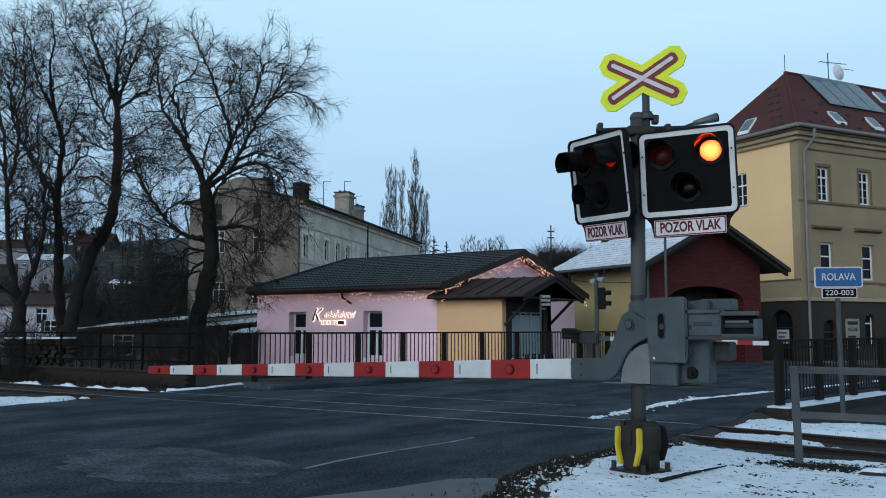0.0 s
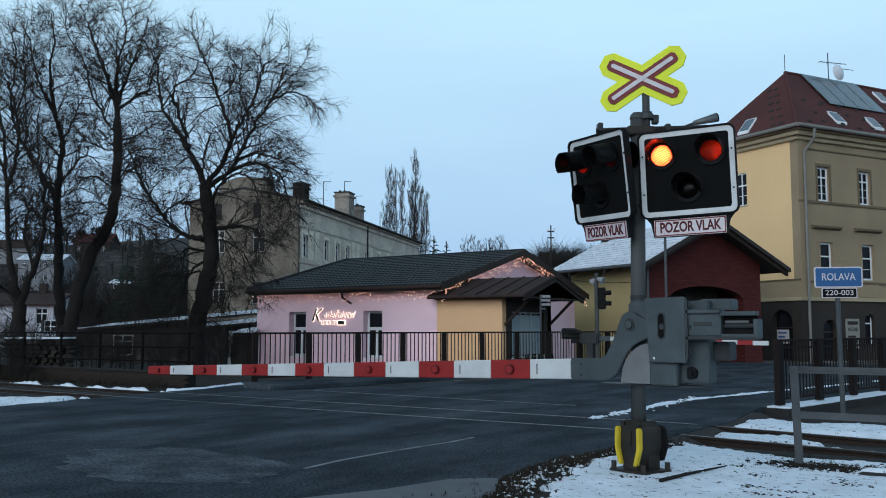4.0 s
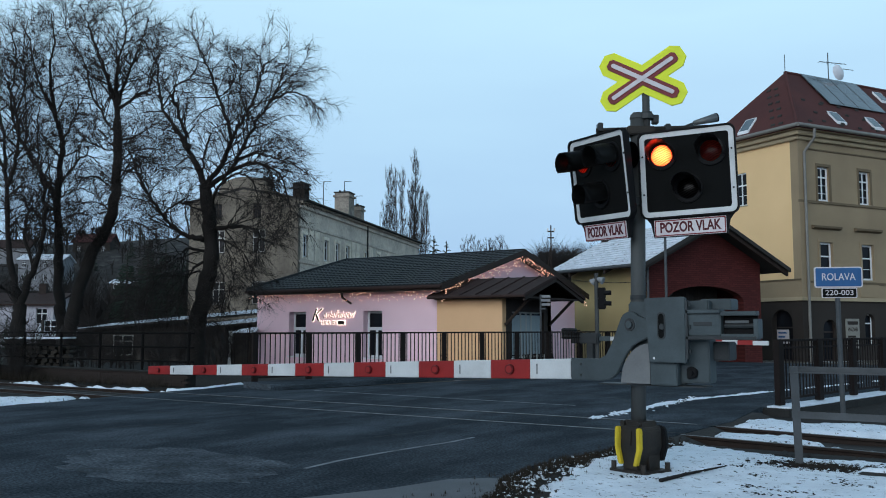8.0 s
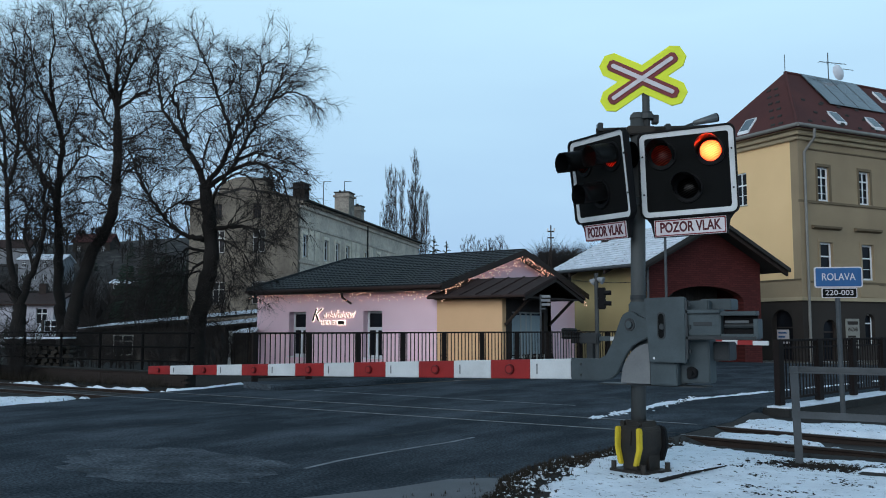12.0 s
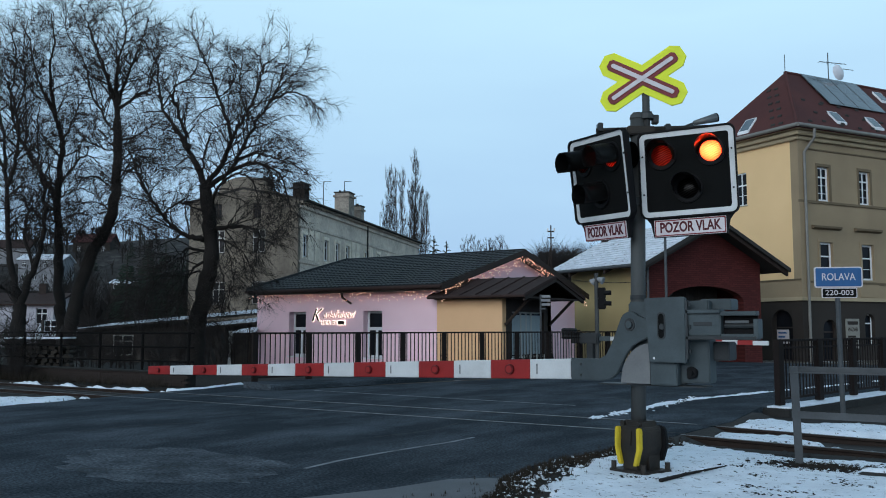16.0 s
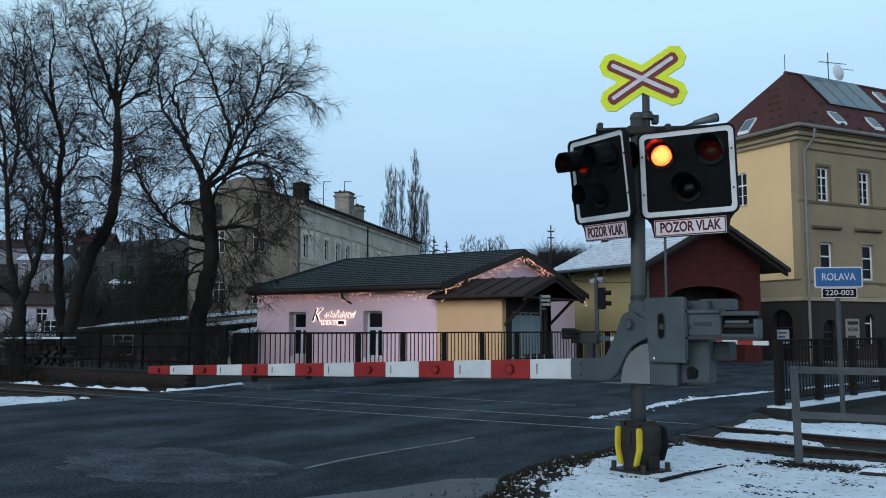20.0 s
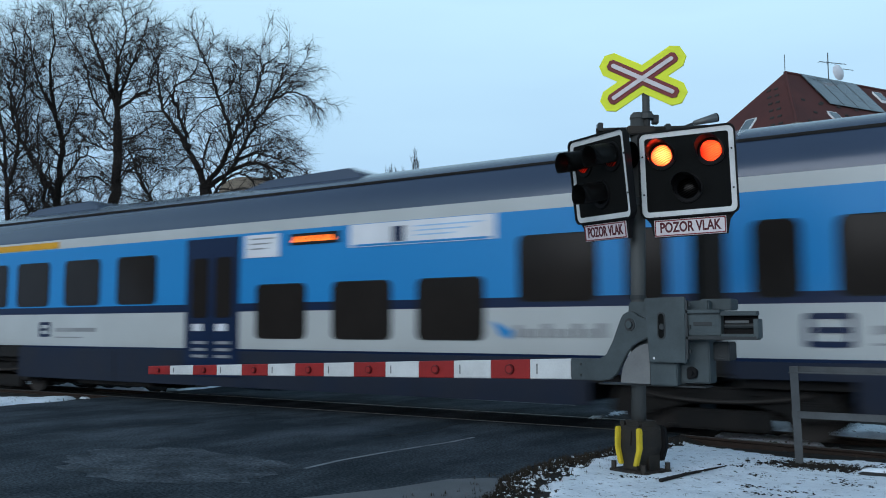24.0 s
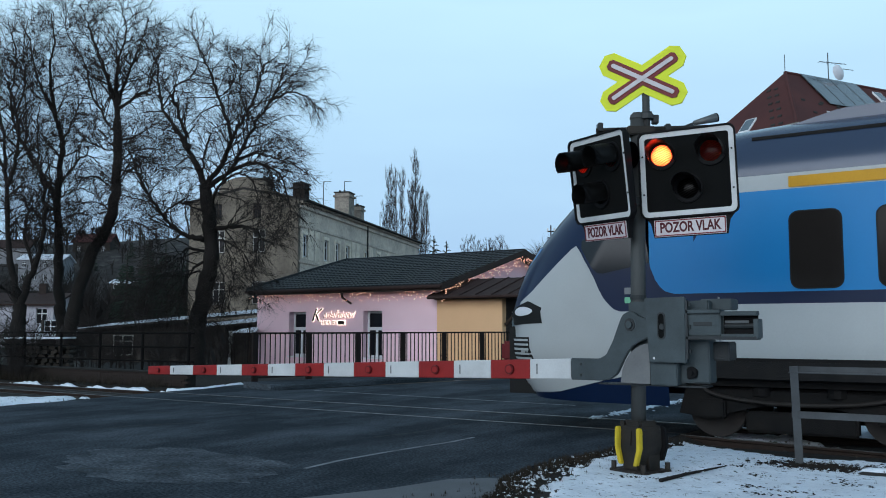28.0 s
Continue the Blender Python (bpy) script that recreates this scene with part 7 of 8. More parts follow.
# houses and woods on the far hillside
def px_house(name, x, y, w, d, h, rise, wall, roof, label, rz=0.0, windows=3, base=0.0, rows=1, turn=False):
    t = thing(name, ahead(x, y, base, rz), label, "house", "houses on the hillside")
    win = [(w * (i + 0.5) / windows - 0.45, 0.9 + 2.8 * r, 0.9, 1.3) for i in range(windows) for r in range(rows)]
    part("wall", wall_cells(w, h, 0.3, win, -6.0), wall, t)
    part("wall_back", box(0, w, d - 0.3, d, -6.0, h), wall, t)
    for sx in (0.0, w - 0.3):
        part("wall_side", box(sx, sx + 0.3, 0.3, d - 0.3, -6.0, h), wall, t)
    for a, b, c, e in win:
        window(t, pose(a, 0, b), c, e, depth=0.12, sill="", transom=0.65)
    part("gable", prism([(0.3, h), (d - 0.3, h), (d / 2, h + rise - 0.1)], 0.0, 0.3, "x"), wall, t)
    part("gable", prism([(0.3, h), (d - 0.3, h), (d / 2, h + rise - 0.1)], w - 0.3, w, "x"), wall, t)
    part("roof", slope((-0.4, -0.4, h - 0.1), (w + 0.4, -0.4, h - 0.1), (-0.4, d / 2, h + rise), (w + 0.4, d / 2, h + rise), 0.15), roof, t)
    part("roof", slope((-0.4, d + 0.4, h - 0.1), (w + 0.4, d + 0.4, h - 0.1), (-0.4, d / 2, h + rise), (w + 0.4, d / 2, h + rise), 0.15), roof, t)
    part("chimney", box(w * 0.7, w * 0.7 + 0.6, d / 2 - 0.3, d / 2 + 0.3, h, h + rise + 0.8), "brick", t)
    return t


px_house("pink_villa", -40.0, 74.0, 7.6, 7, 2.65, 0.95, "villa", "brownroof", "pale lilac house with a dark roof among the trees", 6, 4, 1.1)
px_house("white_flats", -95.0, 200.0, 9.4, 9, 5.6, 1.4, "palehouse", "snowtile", "white block of flats with a snowy roof on the hillside", 6, 4, 11.6, 2)
px_house("hill_house", -99.5, 240.0, 9.6, 9, 3.6, 2.6, "plinth", "redroof", "house with a red-brown roof on the hillside", 4, 3, 21.4)
px_house("hill_house", -113.0, 225.0, 8.6, 8, 4.0, 2.4, "palehouse", "brownroof", "pale house with a dark brown roof on the hillside", -4, 3, 18.0)
px_house("hill_house", -70.5, 190.0, 4.0, 6, 2.2, 0.8, "oldwood", "snowtile", "dark hut with a snowy roof on the hillside", 0, 2, 9.2)
px_house("garden_hut", -27.7, 62.0, 1.2, 1.6, 1.1, 0.85, "oldwood", "snow_clean", "small garden hut with a snowy roof", 0, 1)


def thicket(name, count, place, label, seed, height=(5, 9), conifers=0.15, lean=0.25, strokes=26, thick=0.05):
    """Far bare trees and bushes, each a bundle of thin upright strokes; some are firs."""
    rg = random.Random(seed)
    wv, wf, cv, cf = [], [], [], []
    for i in range(count):
        p = place(rg)
        h = rg.uniform(*height)
        if rg.random() < conifers:
            tube(wv, wf, [p, p + Vector((0, 0, h))], [0.02 * h, 0.004 * h], 4)
            for k in range(190):
                u = rg.uniform(0.08, 0.99)
                t = rg.uniform(0, 6.28)
                r = h * 0.34 * (1 - u) ** 0.9 * rg.uniform(0.4, 1.1) + 0.006 * h
                a = p + Vector((0, 0, u * h))
                e = a + Vector((math.cos(t) * r, math.sin(t) * r, -0.25 * r + rg.uniform(-0.02, 0.03) * h))
                tube(cv, cf, [a, a.lerp(e, 0.6) + Vector((0, 0, 0.01 * h)), e], [0.003 * h, min(0.011 * h, 0.12 * r), 0.001 * h], 3)
        else:
            top = p + Vector((rg.gauss(0, 0.03) * h, 0, h * 0.55))
            tube(wv, wf, [p, top], [thick * 2.2, thick * 1.2], 3)
            for k in range(strokes):
                a = p.lerp(top, rg.uniform(0.3, 1.0))
                e = a + Vector((rg.gauss(0, lean), rg.gauss(0, lean), rg.uniform(0.25, 0.9))) * h * rg.uniform(0.2, 0.5)
                tube(wv, wf, [a, e], [thick * 0.7, thick * 0.25], 3)
    if wv:
        tagged(mesh_object(name, wv, wf, "twig", None, False), label, "trees", "", "stuff")
    if cv:
        tagged(mesh_object("far_firs", cv, cf, "conifer", None, False), "dark firs among the bare woods", "trees", "", "stuff")


def hill_h(x, y):
    j = (y - 170) / 16
    return max(0.0, math.sin(min(1.0, max(0.0, j) / 9) * math.pi / 2)) * (17 * (0.5 + 0.5 * math.tanh((-x - 38) / 22)) + 15) - 1.9 + 1.6


def on_hill(rg, x0, x1, y0, y1):
    x, y = rg.uniform(x0, x1), rg.uniform(y0, y1)
    v = FRONT @ Vector((x, y, 0))
    return Vector((v.x, v.y, hill_h(x, y) - 0.4))


thicket("hill_woods", 420, lambda r: on_hill(r, -150, -20, 165, 330), "bare woods on the hillside", 3, (5, 9), 0.08, 0.3, 22, 0.09)
thicket("far_woods", 110, lambda r: on_hill(r, 31, 58, 275, 310), "bare woods on the skyline", 5, (12, 20), 0.0, 0.42, 170, 0.06)
thicket("slope_woods", 230, lambda r: ahead(r.uniform(-72, -24), r.uniform(100, 142), -0.4).translation, "bare woods below the hillside houses", 31, (6.5, 12.5), 0.06, 0.3, 40, 0.06)
thicket("garden_bushes", 260, lambda r: on_hill(r, -36, -12, 48, 100), "bare bushes and small trees in the gardens", 7, (2.0, 4.5), 0.03, 0.35, 34, 0.025)
thicket("bank_bushes", 85, lambda r: ahead(r.uniform(-18, -8.5), r.uniform(28, 40)).translation, "bare bushes on the river bank", 9, (1.0, 3.4), 0.0, 0.5, 60, 0.010)
thicket("wall_bushes", 46, lambda r: Vector((r.uniform(-34, -25.6), r.uniform(16.0, 16.6), -0.05)), "bare low bushes before the brick wall", 19, (0.5, 1.1), 0.0, 0.5, 70, 0.005)
for x, top in ((-1.3, 14.9), (0.5, 14.1)):
    thicket("fir", 1, lambda r: ahead(x, 128).translation, "", 15, (top, top), 1.0)
thicket("fir_row", 9, lambda r: ahead(r.uniform(-38.7, -32.0), r.uniform(104, 116)).translation, "", 18, (9, 13.5), 1.0)
thicket("fir_group", 5, lambda r: ahead(r.uniform(-34, -28.5), r.uniform(95, 110)).translation, "", 16, (6, 8.5), 1.0)


def tufts(name, count, place, label, seed, h=(0.08, 0.25), blades=9):
    rg = random.Random(seed)
    vs, fs = [], []
    for i in range(count):
        p = place(rg)
        for k in range(blades):
            a = rg.uniform(0, 6.28)
            d = Vector((math.cos(a), math.sin(a), 0))
            L = rg.uniform(*h)
            e = p + d * L * rg.uniform(0.2, 0.9) + Vector((0, 0, L))
            q = p + d * 0.02
            s = Vector((-d.y, d.x, 0)) * 0.004
            b = len(vs)
            vs += [q - s, q + s, e]
            fs.append((b, b + 1, b + 2))
    tagged(mesh_object(name, vs, fs, "grass", None, False), label, "grass", "", "stuff")


tufts("dead_grass", 260, lambda r: Vector((r.uniform(-5.1, -4.2) if r.random() < 0.5 else r.uniform(-4.6, 2), 0, 0.0)) + Vector((0, r.uniform(6.5, 12.9), 0.01)), "dead grass poking through the snow", 21, (0.02, 0.06), 6)
tufts("dead_grass", 420, lambda r: Vector((r.gauss(-2.1, 0.35), r.gauss(11.05, 0.16), 0.03)), "dead grass round the handrail post", 22, (0.008, 0.03), 9)
tufts("bank_grass", 900, lambda r: Vector((r.uniform(-33, -20) if r.random() < 0.4 else r.uniform(-33, -25.5), r.uniform(15.9, 16.6), 0.0)), "dead grass along the brick wall", 23, (0.1, 0.38), 9)


def crumbs(name, count, place, sizes, material, label, category, seed):
    """Scattered lumps, each a small uneven eight-sided stone shape."""
    rs = np.random.RandomState(seed)
    unit = np.array([(1, 0, 0), (-1, 0, 0), (0, 1, 0), (0, -1, 0), (0, 0, 1), (0, 0, -1)], float)
    tri = np.array([(0, 2, 4), (2, 1, 4), (1, 3, 4), (3, 0, 4), (2, 0, 5), (1, 2, 5), (3, 1, 5), (0, 3, 5)])
    out = []
    for i in range(count):
        p = np.array(place(rs))
        out.append((p + unit * rs.uniform(*sizes) * rs.uniform(0.5, 1.3, (6, 1)) * np.array([1.3, 1.0, 0.55]), tri))
    ob = bulk_mesh(name, out, material, None)
    tagged(ob, label, category, "", "stuff")


def beside_road(rs, spread):
    y = rs.uniform(6.4, 12.6)
    x = float(np.interp(y, [6.0, 7.6, 8.4, 9.2, 10.0, 11.0, 12.6], [-4.3, -4.5, -4.88, -5.02, -5.02, -4.88, -4.8]))
    return (x + abs(rs.normal(0, spread)), y, 0.0)


crumbs("soil_clods", 500, lambda rs: beside_road(rs, 0.16), (0.008, 0.026), "soil", "clods of dark soil along the edge of the road", "soil", 51)
crumbs("snow_crumbs", 420, lambda rs: beside_road(rs, 0.3), (0.010, 0.036), "snow_clean", "crumbs of snow along the edge of the verge", "snow", 52)
crumbs("snow_crumbs", 130, lambda rs: (rs.normal(-6.8, 0.1), rs.uniform(14.8, 21.0), 0.0), (0.015, 0.05), "snow_clean", "crumbs of snow beside the ploughed ridge", "snow", 53)
crumbs("ballast_stones", 2600, lambda rs: (rs.uniform(-4.6, 4.0), 14.3 + rs.choice([-1, 1]) * rs.uniform(0.85, 1.5), -0.15), (0.02, 0.045), "ballast", "coarse dark ballast stones beside the rails", "ballast", 54)
spots = np.random.RandomState(60).uniform((-4.4, 6.6), (1.0, 11.8), (34, 2))
crumbs("leaf_litter", 620, lambda rs: (*(spots[rs.randint(34)] + rs.normal(0, 1, 2) * (0.12, 0.05)), 0.035), (0.006, 0.02), "soil", "bits of dead leaves and soil on the snow", "litter", 56)
crumbs("leaf_litter", 260, lambda rs: (rs.normal(-2.2, 0.3), rs.normal(11.0, 0.14), 0.035), (0.012, 0.035), "bark", "dark leaf litter round the handrail post", "litter", 55)
tufts("dead_grass", 900, lambda r: Vector(beside_road(np.random.RandomState(r.randrange(10 ** 6)), 0.22)), "dead grass between the road and the snow", 25, (0.02, 0.07), 8)


# ---- train ----
train = thing("railcar_train", pose(-400, TRACK_Y, 0), "blue, navy and light grey two-car diesel railcar", "train")
HALF, WIDE, ROOF = 22.6, 1.435, 4.71
# front profile on the centre line: height and place along the car
PROFILE_Z = [0.45, 0.8, 1.2, 1.6, 1.86, 2.28, 2.67, 2.96, 3.35, 3.75, 4.143, 4.386, 4.548, 4.652, 4.698, ROOF]
PROFILE_X = [-0.55, -0.82, -0.93, -0.95, -1.0, -0.86, -0.66, -0.43, -0.08, 0.34, 1.0, 1.6, 2.2, 2.85, 3.4, 4.3]
ROWS = [0.95, 1.05, 1.12, 1.19, 1.4, 1.6, 1.75, 1.86, 1.945, 2.03, 2.11, 2.25, 2.4, 2.55, 2.7, 2.85, 2.96, 3.1, 3.25, 3.4, 3.53, 3.64, 3.75,
        3.866, 3.97, 4.074, 4.178, 4.27, 4.363, 4.444, 4.513, 4.571, 4.617, 4.652, 4.681, 4.698]


def half_width(z):
    return WIDE * float(np.interp(z, [0.45, 0.95, 1.2, 3.75, 3.889, 4.016, 4.155, 4.294, 4.421, 4.525, 4.606, 4.67, ROOF], [0.90, 0.95, 1.0, 1.0, 0.985, 0.955, 0.90, 0.82, 0.70, 0.56, 0.42, 0.26, 0.0]))


def nose_x(y, z):
    """Place along the car of the skin at a height and a distance from the centre line."""
    r = min(abs(y) / max(half_width(z), 0.001), 1.0)
    return float(np.interp(z, PROFILE_Z, PROFILE_X)) + 1.7 * (1 - math.sqrt(max(0.0, 1 - r ** 2.4)))


def nose_y(x, z):
    """Distance of the skin from the centre line at a place along the car."""
    k = max(0.0, min(1.0, (x - float(np.interp(z, PROFILE_Z, PROFILE_X))) / 1.7))
    return half_width(z) * (1 - (1 - k) ** 2) ** (1 / 2.4)


def skin(name, us, lo, hi, material, parent, across, s=1, lift=0.008, n=8, label=""):
    """A thin painted or glazed field that follows the nose: across the front (u = y) or along one side (u = x)."""
    bm = bmesh.new()
    cols = []
    for u in us:
        col = []
        for k in range(n + 1):
            z = lo(u) + (hi(u) - lo(u)) * k / n
            if across:
                x, y = nose_x(u, z), u
            else:
                x, y = u, s * nose_y(u, z)
            w = half_width(z)
            out = Vector((-1.0 if across else -0.25, (y / w) if across else s * 1.0, 0.45 if z > 2.2 else 0.0)).normalized() * lift
            col.append(bm.verts.new(Vector((x, y, z)) + out))
        cols.append(col)
    for a, b in zip(cols, cols[1:]):
        for k in range(n):
            bm.faces.new((a[k], b[k], b[k + 1], a[k + 1]))
    bmesh.ops.recalc_face_normals(bm, faces=bm.faces[:])
    return part(name, bm, material, parent, label, smooth=True)


def line(*pts):
    return lambda u: float(np.interp(u, [p[0] for p in pts], [p[1] for p in pts]))


def bogie(parent, x):
    """A two-axle bogie centred at x."""
    bg = part("bogie", box(x - 1.6, x + 1.6, -1.05, 1.05, 0.5, 0.75, 0.05), "t_under", parent)
    for s in (-1, 1):
        part("brake_gear", box(x - 0.75, x + 0.75, s * 0.9 - 0.1, s * 0.9 + 0.1, 0.12, 0.42, 0.03), "t_under", bg)
        part("axle_box", box(x - 1.4, x - 1.0, s * 1.06 - 0.08, s * 1.06 + 0.08, 0.3, 0.58, 0.03), "t_under", bg)
        part("axle_box", box(x + 1.0, x + 1.4, s * 1.06 - 0.08, s * 1.06 + 0.08, 0.3, 0.58, 0.03), "t_under", bg)
        part("side_frame", prism([(x - 1.7, 0.35), (x - 1.3, 0.3), (x - 0.5, 0.5), (x + 0.5, 0.5), (x + 1.3, 0.3), (x + 1.7, 0.35), (x + 1.6, 0.72), (x - 1.6, 0.72)], s * 1.0 - 0.06, s * 1.0 + 0.06), "t_under", bg)
        pts = [Vector((x + 1.3 * math.cos(math.pi * k / 10), s * 1.12, 0.74 - 0.2 * math.sin(math.pi * k / 10))) for k in range(11)]
        vs, fs = [], []
        tube(vs, fs, pts, [0.03] * 11, 8)
        mesh_object("air_pipe", vs, fs, "t_steel", bg)
        for dx in (-0.5, 0.5):
            part("spring", rod((x + dx, s * 1.0, 0.65), (x + dx, s * 1.0, 1.05), 0.14, 10), "t_under", bg)
    for dx in (-1.2, 1.2):
        bm = rod((0, -1.0, 0), (0, 1.0, 0), 0.08, 10)
        for s in (-1, 1):
            rod((0, s * 0.68, 0), (0, s * 0.82, 0), 0.42, 24, bm=bm)
            rod((0, s * 0.82, 0), (0, s * 0.86, 0), 0.16, 12, bm=bm)
        wheel = part("wheelset", bm, "t_steel", bg, m=pose(x + dx, 0, 0.425))
        WHEELS.append(wheel)


def half_car(parent, lead):
    """One car from its nose (x = -1) to the gangway (x = 22.35), both sides."""
    mats = ["t_navy", "t_white", "t_blue", "t_roof", "t_under"]
    bm = bmesh.new()
    us = [math.sin(math.pi / 2 * k / 22) for k in range(23)]
    tail = [2.5, 2.9, 3.4, 4.0, 4.6, 5.2, 6.1, 22.35]
    grid = []
    for z in ROWS:
        w = half_width(z)
        row = [(nose_x(u * w, z), u * w) for u in us]
        x1 = row[-1][0]
        row += [(x1 + (max(6.1, x1) - x1) * k / 7, w) for k in range(1, 7)] + [(6.1, w), (22.35, w)]
        grid.append([bm.verts.new((x, -y, z)) for x, y in row[::-1]] + [bm.verts.new((x, y, z)) for x, y in row[1:]])
    n = len(grid[0])
    for i in range(len(ROWS) - 1):
        zm = (ROWS[i] + ROWS[i + 1]) / 2
        for j in range(n - 1):
            f = bm.faces.new((grid[i][j], grid[i][j + 1], grid[i + 1][j + 1], grid[i + 1][j]))
            c = f.calc_center_median()
            name = "t_roof" if zm > 3.75 else ("t_navy" if c.x > 5.0 else "t_under") if zm < 1.19 else "t_white" if zm < 1.945 else "t_navy" if zm < 2.11 else "t_blue" if zm < 3.53 else "t_white"
            if c.x < 2.45 + max(0.0, zm - 3.4) * 0.5:
                name = "t_navy"
            if zm < 1.86 and c.x < 2.45 and abs(c.y) > 0.0:
                name = "t_white"
            f.material_index = mats.index(name)
            if zm < 1.62 and c.x < 0 and abs(c.y) < 0.62:
                bm.faces.remove(f)
    f = bm.faces.new(grid[-1])
    f.material_index = mats.index("t_roof")
    bmesh.ops.recalc_face_normals(bm, faces=bm.faces[:])
    body = part("car_body", bm, mats, parent, "aerodynamic blue and light grey railcar body", smooth=True)
    part("floor_plate", box(0.4, 22.3, -1.3, 1.3, 0.96, 1.0), "t_under", body)
    part("end_wall", box(22.3, 22.36, -1.35, 1.35, 0.96, 4.2), "t_under", body)
    # front: painted fields, glazing and lamps
    ys = [0.92 * math.sin(math.pi / 2 * k / 12) for k in range(-12, 13)]
    skin("front_panel", ys, lambda y: 2.94 - 0.64 * math.sqrt(max(0.0, 1 - (y / 0.921) ** 2)), lambda y: 2.945, "t_blue", body, True, label="bright blue front panel")
    ws_ = [0.84 * k / 12 for k in range(-12, 13)]
    skin("windscreen", ws_, lambda y: 2.96 + 0.25 * max(0.0, abs(y) - 0.72) / 0.12, lambda y: 3.78 - 0.1 * (y / 0.84) ** 4, "t_screen", body, True, label="tinted windscreen")
    disp = skin("display_band", [0.84 * k / 12 for k in range(-12, 13)], lambda y: 3.79 - 0.1 * (y / 0.84) ** 4, lambda y: 4.24 - 0.12 * (y / 0.84) ** 2, "t_glass", body, True)
    for y0, y1 in ((-0.44, -0.2), (-0.14, 0.06), (0.12, 0.42)):
        skin("front_display", [y0 + (y1 - y0) * k / 4 for k in range(5)], lambda y: 4.05, lambda y: 4.14, "led_dim", disp, True, lift=0.016, n=2)
    skin("roof_lamp", [0.16 * k / 4 for k in range(-4, 5)], lambda y: 4.33, lambda y: 4.40, "t_poster", body, True, lift=0.02, n=2)
    ring_ = [0.24 * math.sin(math.pi / 2 * k / 6) for k in range(-6, 7)]
    bd = skin("badge", ring_, lambda y: 2.70 - 0.13 * (1 - (y / 0.241) ** 4) ** 0.5, lambda y: 2.70 + 0.13 * (1 - (y / 0.241) ** 4) ** 0.5, "t_badge", body, True, lift=0.014, n=3)
    skin("badge_bar", [0.13 * k / 4 for k in range(-4, 5)], lambda y: 2.68, lambda y: 2.72, "t_blue", bd, True, lift=0.02, n=1)
    skin("name_bar", [0.27 * k / 6 for k in range(-6, 7)], lambda y: 2.43, lambda y: 2.48, "t_badge", body, True, lift=0.014, n=1)
    for s in (-1, 1):
        xs = [-0.5 + 1.2 * k / 14 for k in range(15)] + [0.7 + 1.9 * k / 24 for k in range(1, 25)]
        skin("cheek", xs, lambda x: 0.96, line((-0.5, 2.04), (-0.2, 2.2), (0.62, 2.86), (0.70, 2.90), (0.78, 2.8), (1.0, 2.42), (1.14, 2.1), (1.32, 1.9), (1.6, 1.81), (2.0, 1.85), (2.6, 1.945)), "t_white", body, False, s, label="light grey cheek sweeping up beside the cab")
        skin("cab_window", [0.80 + 1.12 * k / 12 for k in range(13)], line((0.8, 2.85), (1.03, 2.46), (1.15, 2.44), (1.92, 2.58)), line((0.8, 2.97), (1.1, 3.12), (1.92, 3.27)), "t_screen", body, False, s)
        skin("blue_field", [1.86 + 0.74 * k / 10 for k in range(11)], line((1.86, 3.0), (1.95, 2.4), (2.12, 2.16), (2.3, 2.11), (2.6, 2.11)), line((1.86, 3.36), (2.6, 3.54)), "t_blue", body, False, s)
        skin("roof_edge_stripe", [1.86 + 0.78 * k / 10 for k in range(11)], line((1.86, 3.365), (2.64, 3.54)), line((1.86, 3.50), (2.64, 3.74)), "t_white", body, False, s)
        hl = skin("headlight", [s * (0.60 + 0.74 * k / 14) for k in range(15)], lambda y: 1.66 + 0.06 * abs(abs(y) - 0.9), lambda y: 1.80 + 0.26 * min(1.0, max(0.0, (abs(y) - 0.6) / 0.6)) - 0.12 * max(0.0, (abs(y) - 1.2) / 0.14), "rubber", body, True, lift=0.014, n=4, label="dark headlight surround")
        skin("lamp", [s * (1.13 + 0.15 * math.sin(math.pi / 2 * k / 6)) for k in range(-6, 7)], lambda y: 1.885 - 0.075 * math.sqrt(max(0.0, 1 - ((abs(y) - 1.13) / 0.151) ** 2)), lambda y: 1.885 + 0.075 * math.sqrt(max(0.0, 1 - ((abs(y) - 1.13) / 0.151) ** 2)), "head" if parent is CARS[0] else "t_poster", hl, True, lift=0.03, n=4)
        skin("tail_lamp", [s * (0.74 + 0.1 * k / 4) for k in range(5)], lambda y: 1.72, lambda y: 1.79, "t_grey", hl, True, lift=0.022, n=2)
        gr = skin("grille", [s * (0.64 + 0.56 * k / 8) for k in range(9)], lambda y: 0.92, lambda y: 1.46, "t_under", body, True, lift=0.012, n=3)
        for k in range(7):
            skin("grille_bar", [s * (0.64 + 0.56 * j / 8) for j in range(9)], lambda y: 0.945 + 0.075 * k, lambda y: 0.98 + 0.075 * k, "t_white", gr, True, lift=0.035, n=1)
        skin("bumper", [-0.86 + 3.0 * k / 26 for k in range(27)], lambda x: 0.46, lambda x: 0.955, "t_navy", body, False, s, lift=0.0)
        skin("lower_cheek", [-0.7 + 2.5 * k / 22 for k in range(23)], line((-0.7, 0.52), (0.3, 0.60), (1.1, 0.80), (1.8, 0.95)), lambda x: 0.965, "t_white", body, False, s, lift=0.008)
    bay = bmesh.new()
    vs = [bay.verts.new((x, y, z)) for x in (-0.95, 0.1) for y, z in ((-0.63, 0.5), (0.63, 0.5), (0.63, 1.64), (-0.63, 1.64))]
    for q in ((4, 5, 6, 7), (0, 1, 5, 4), (1, 2, 6, 5), (2, 3, 7, 6), (3, 0, 4, 7)):
        bay.faces.new([vs[k] for k in q])
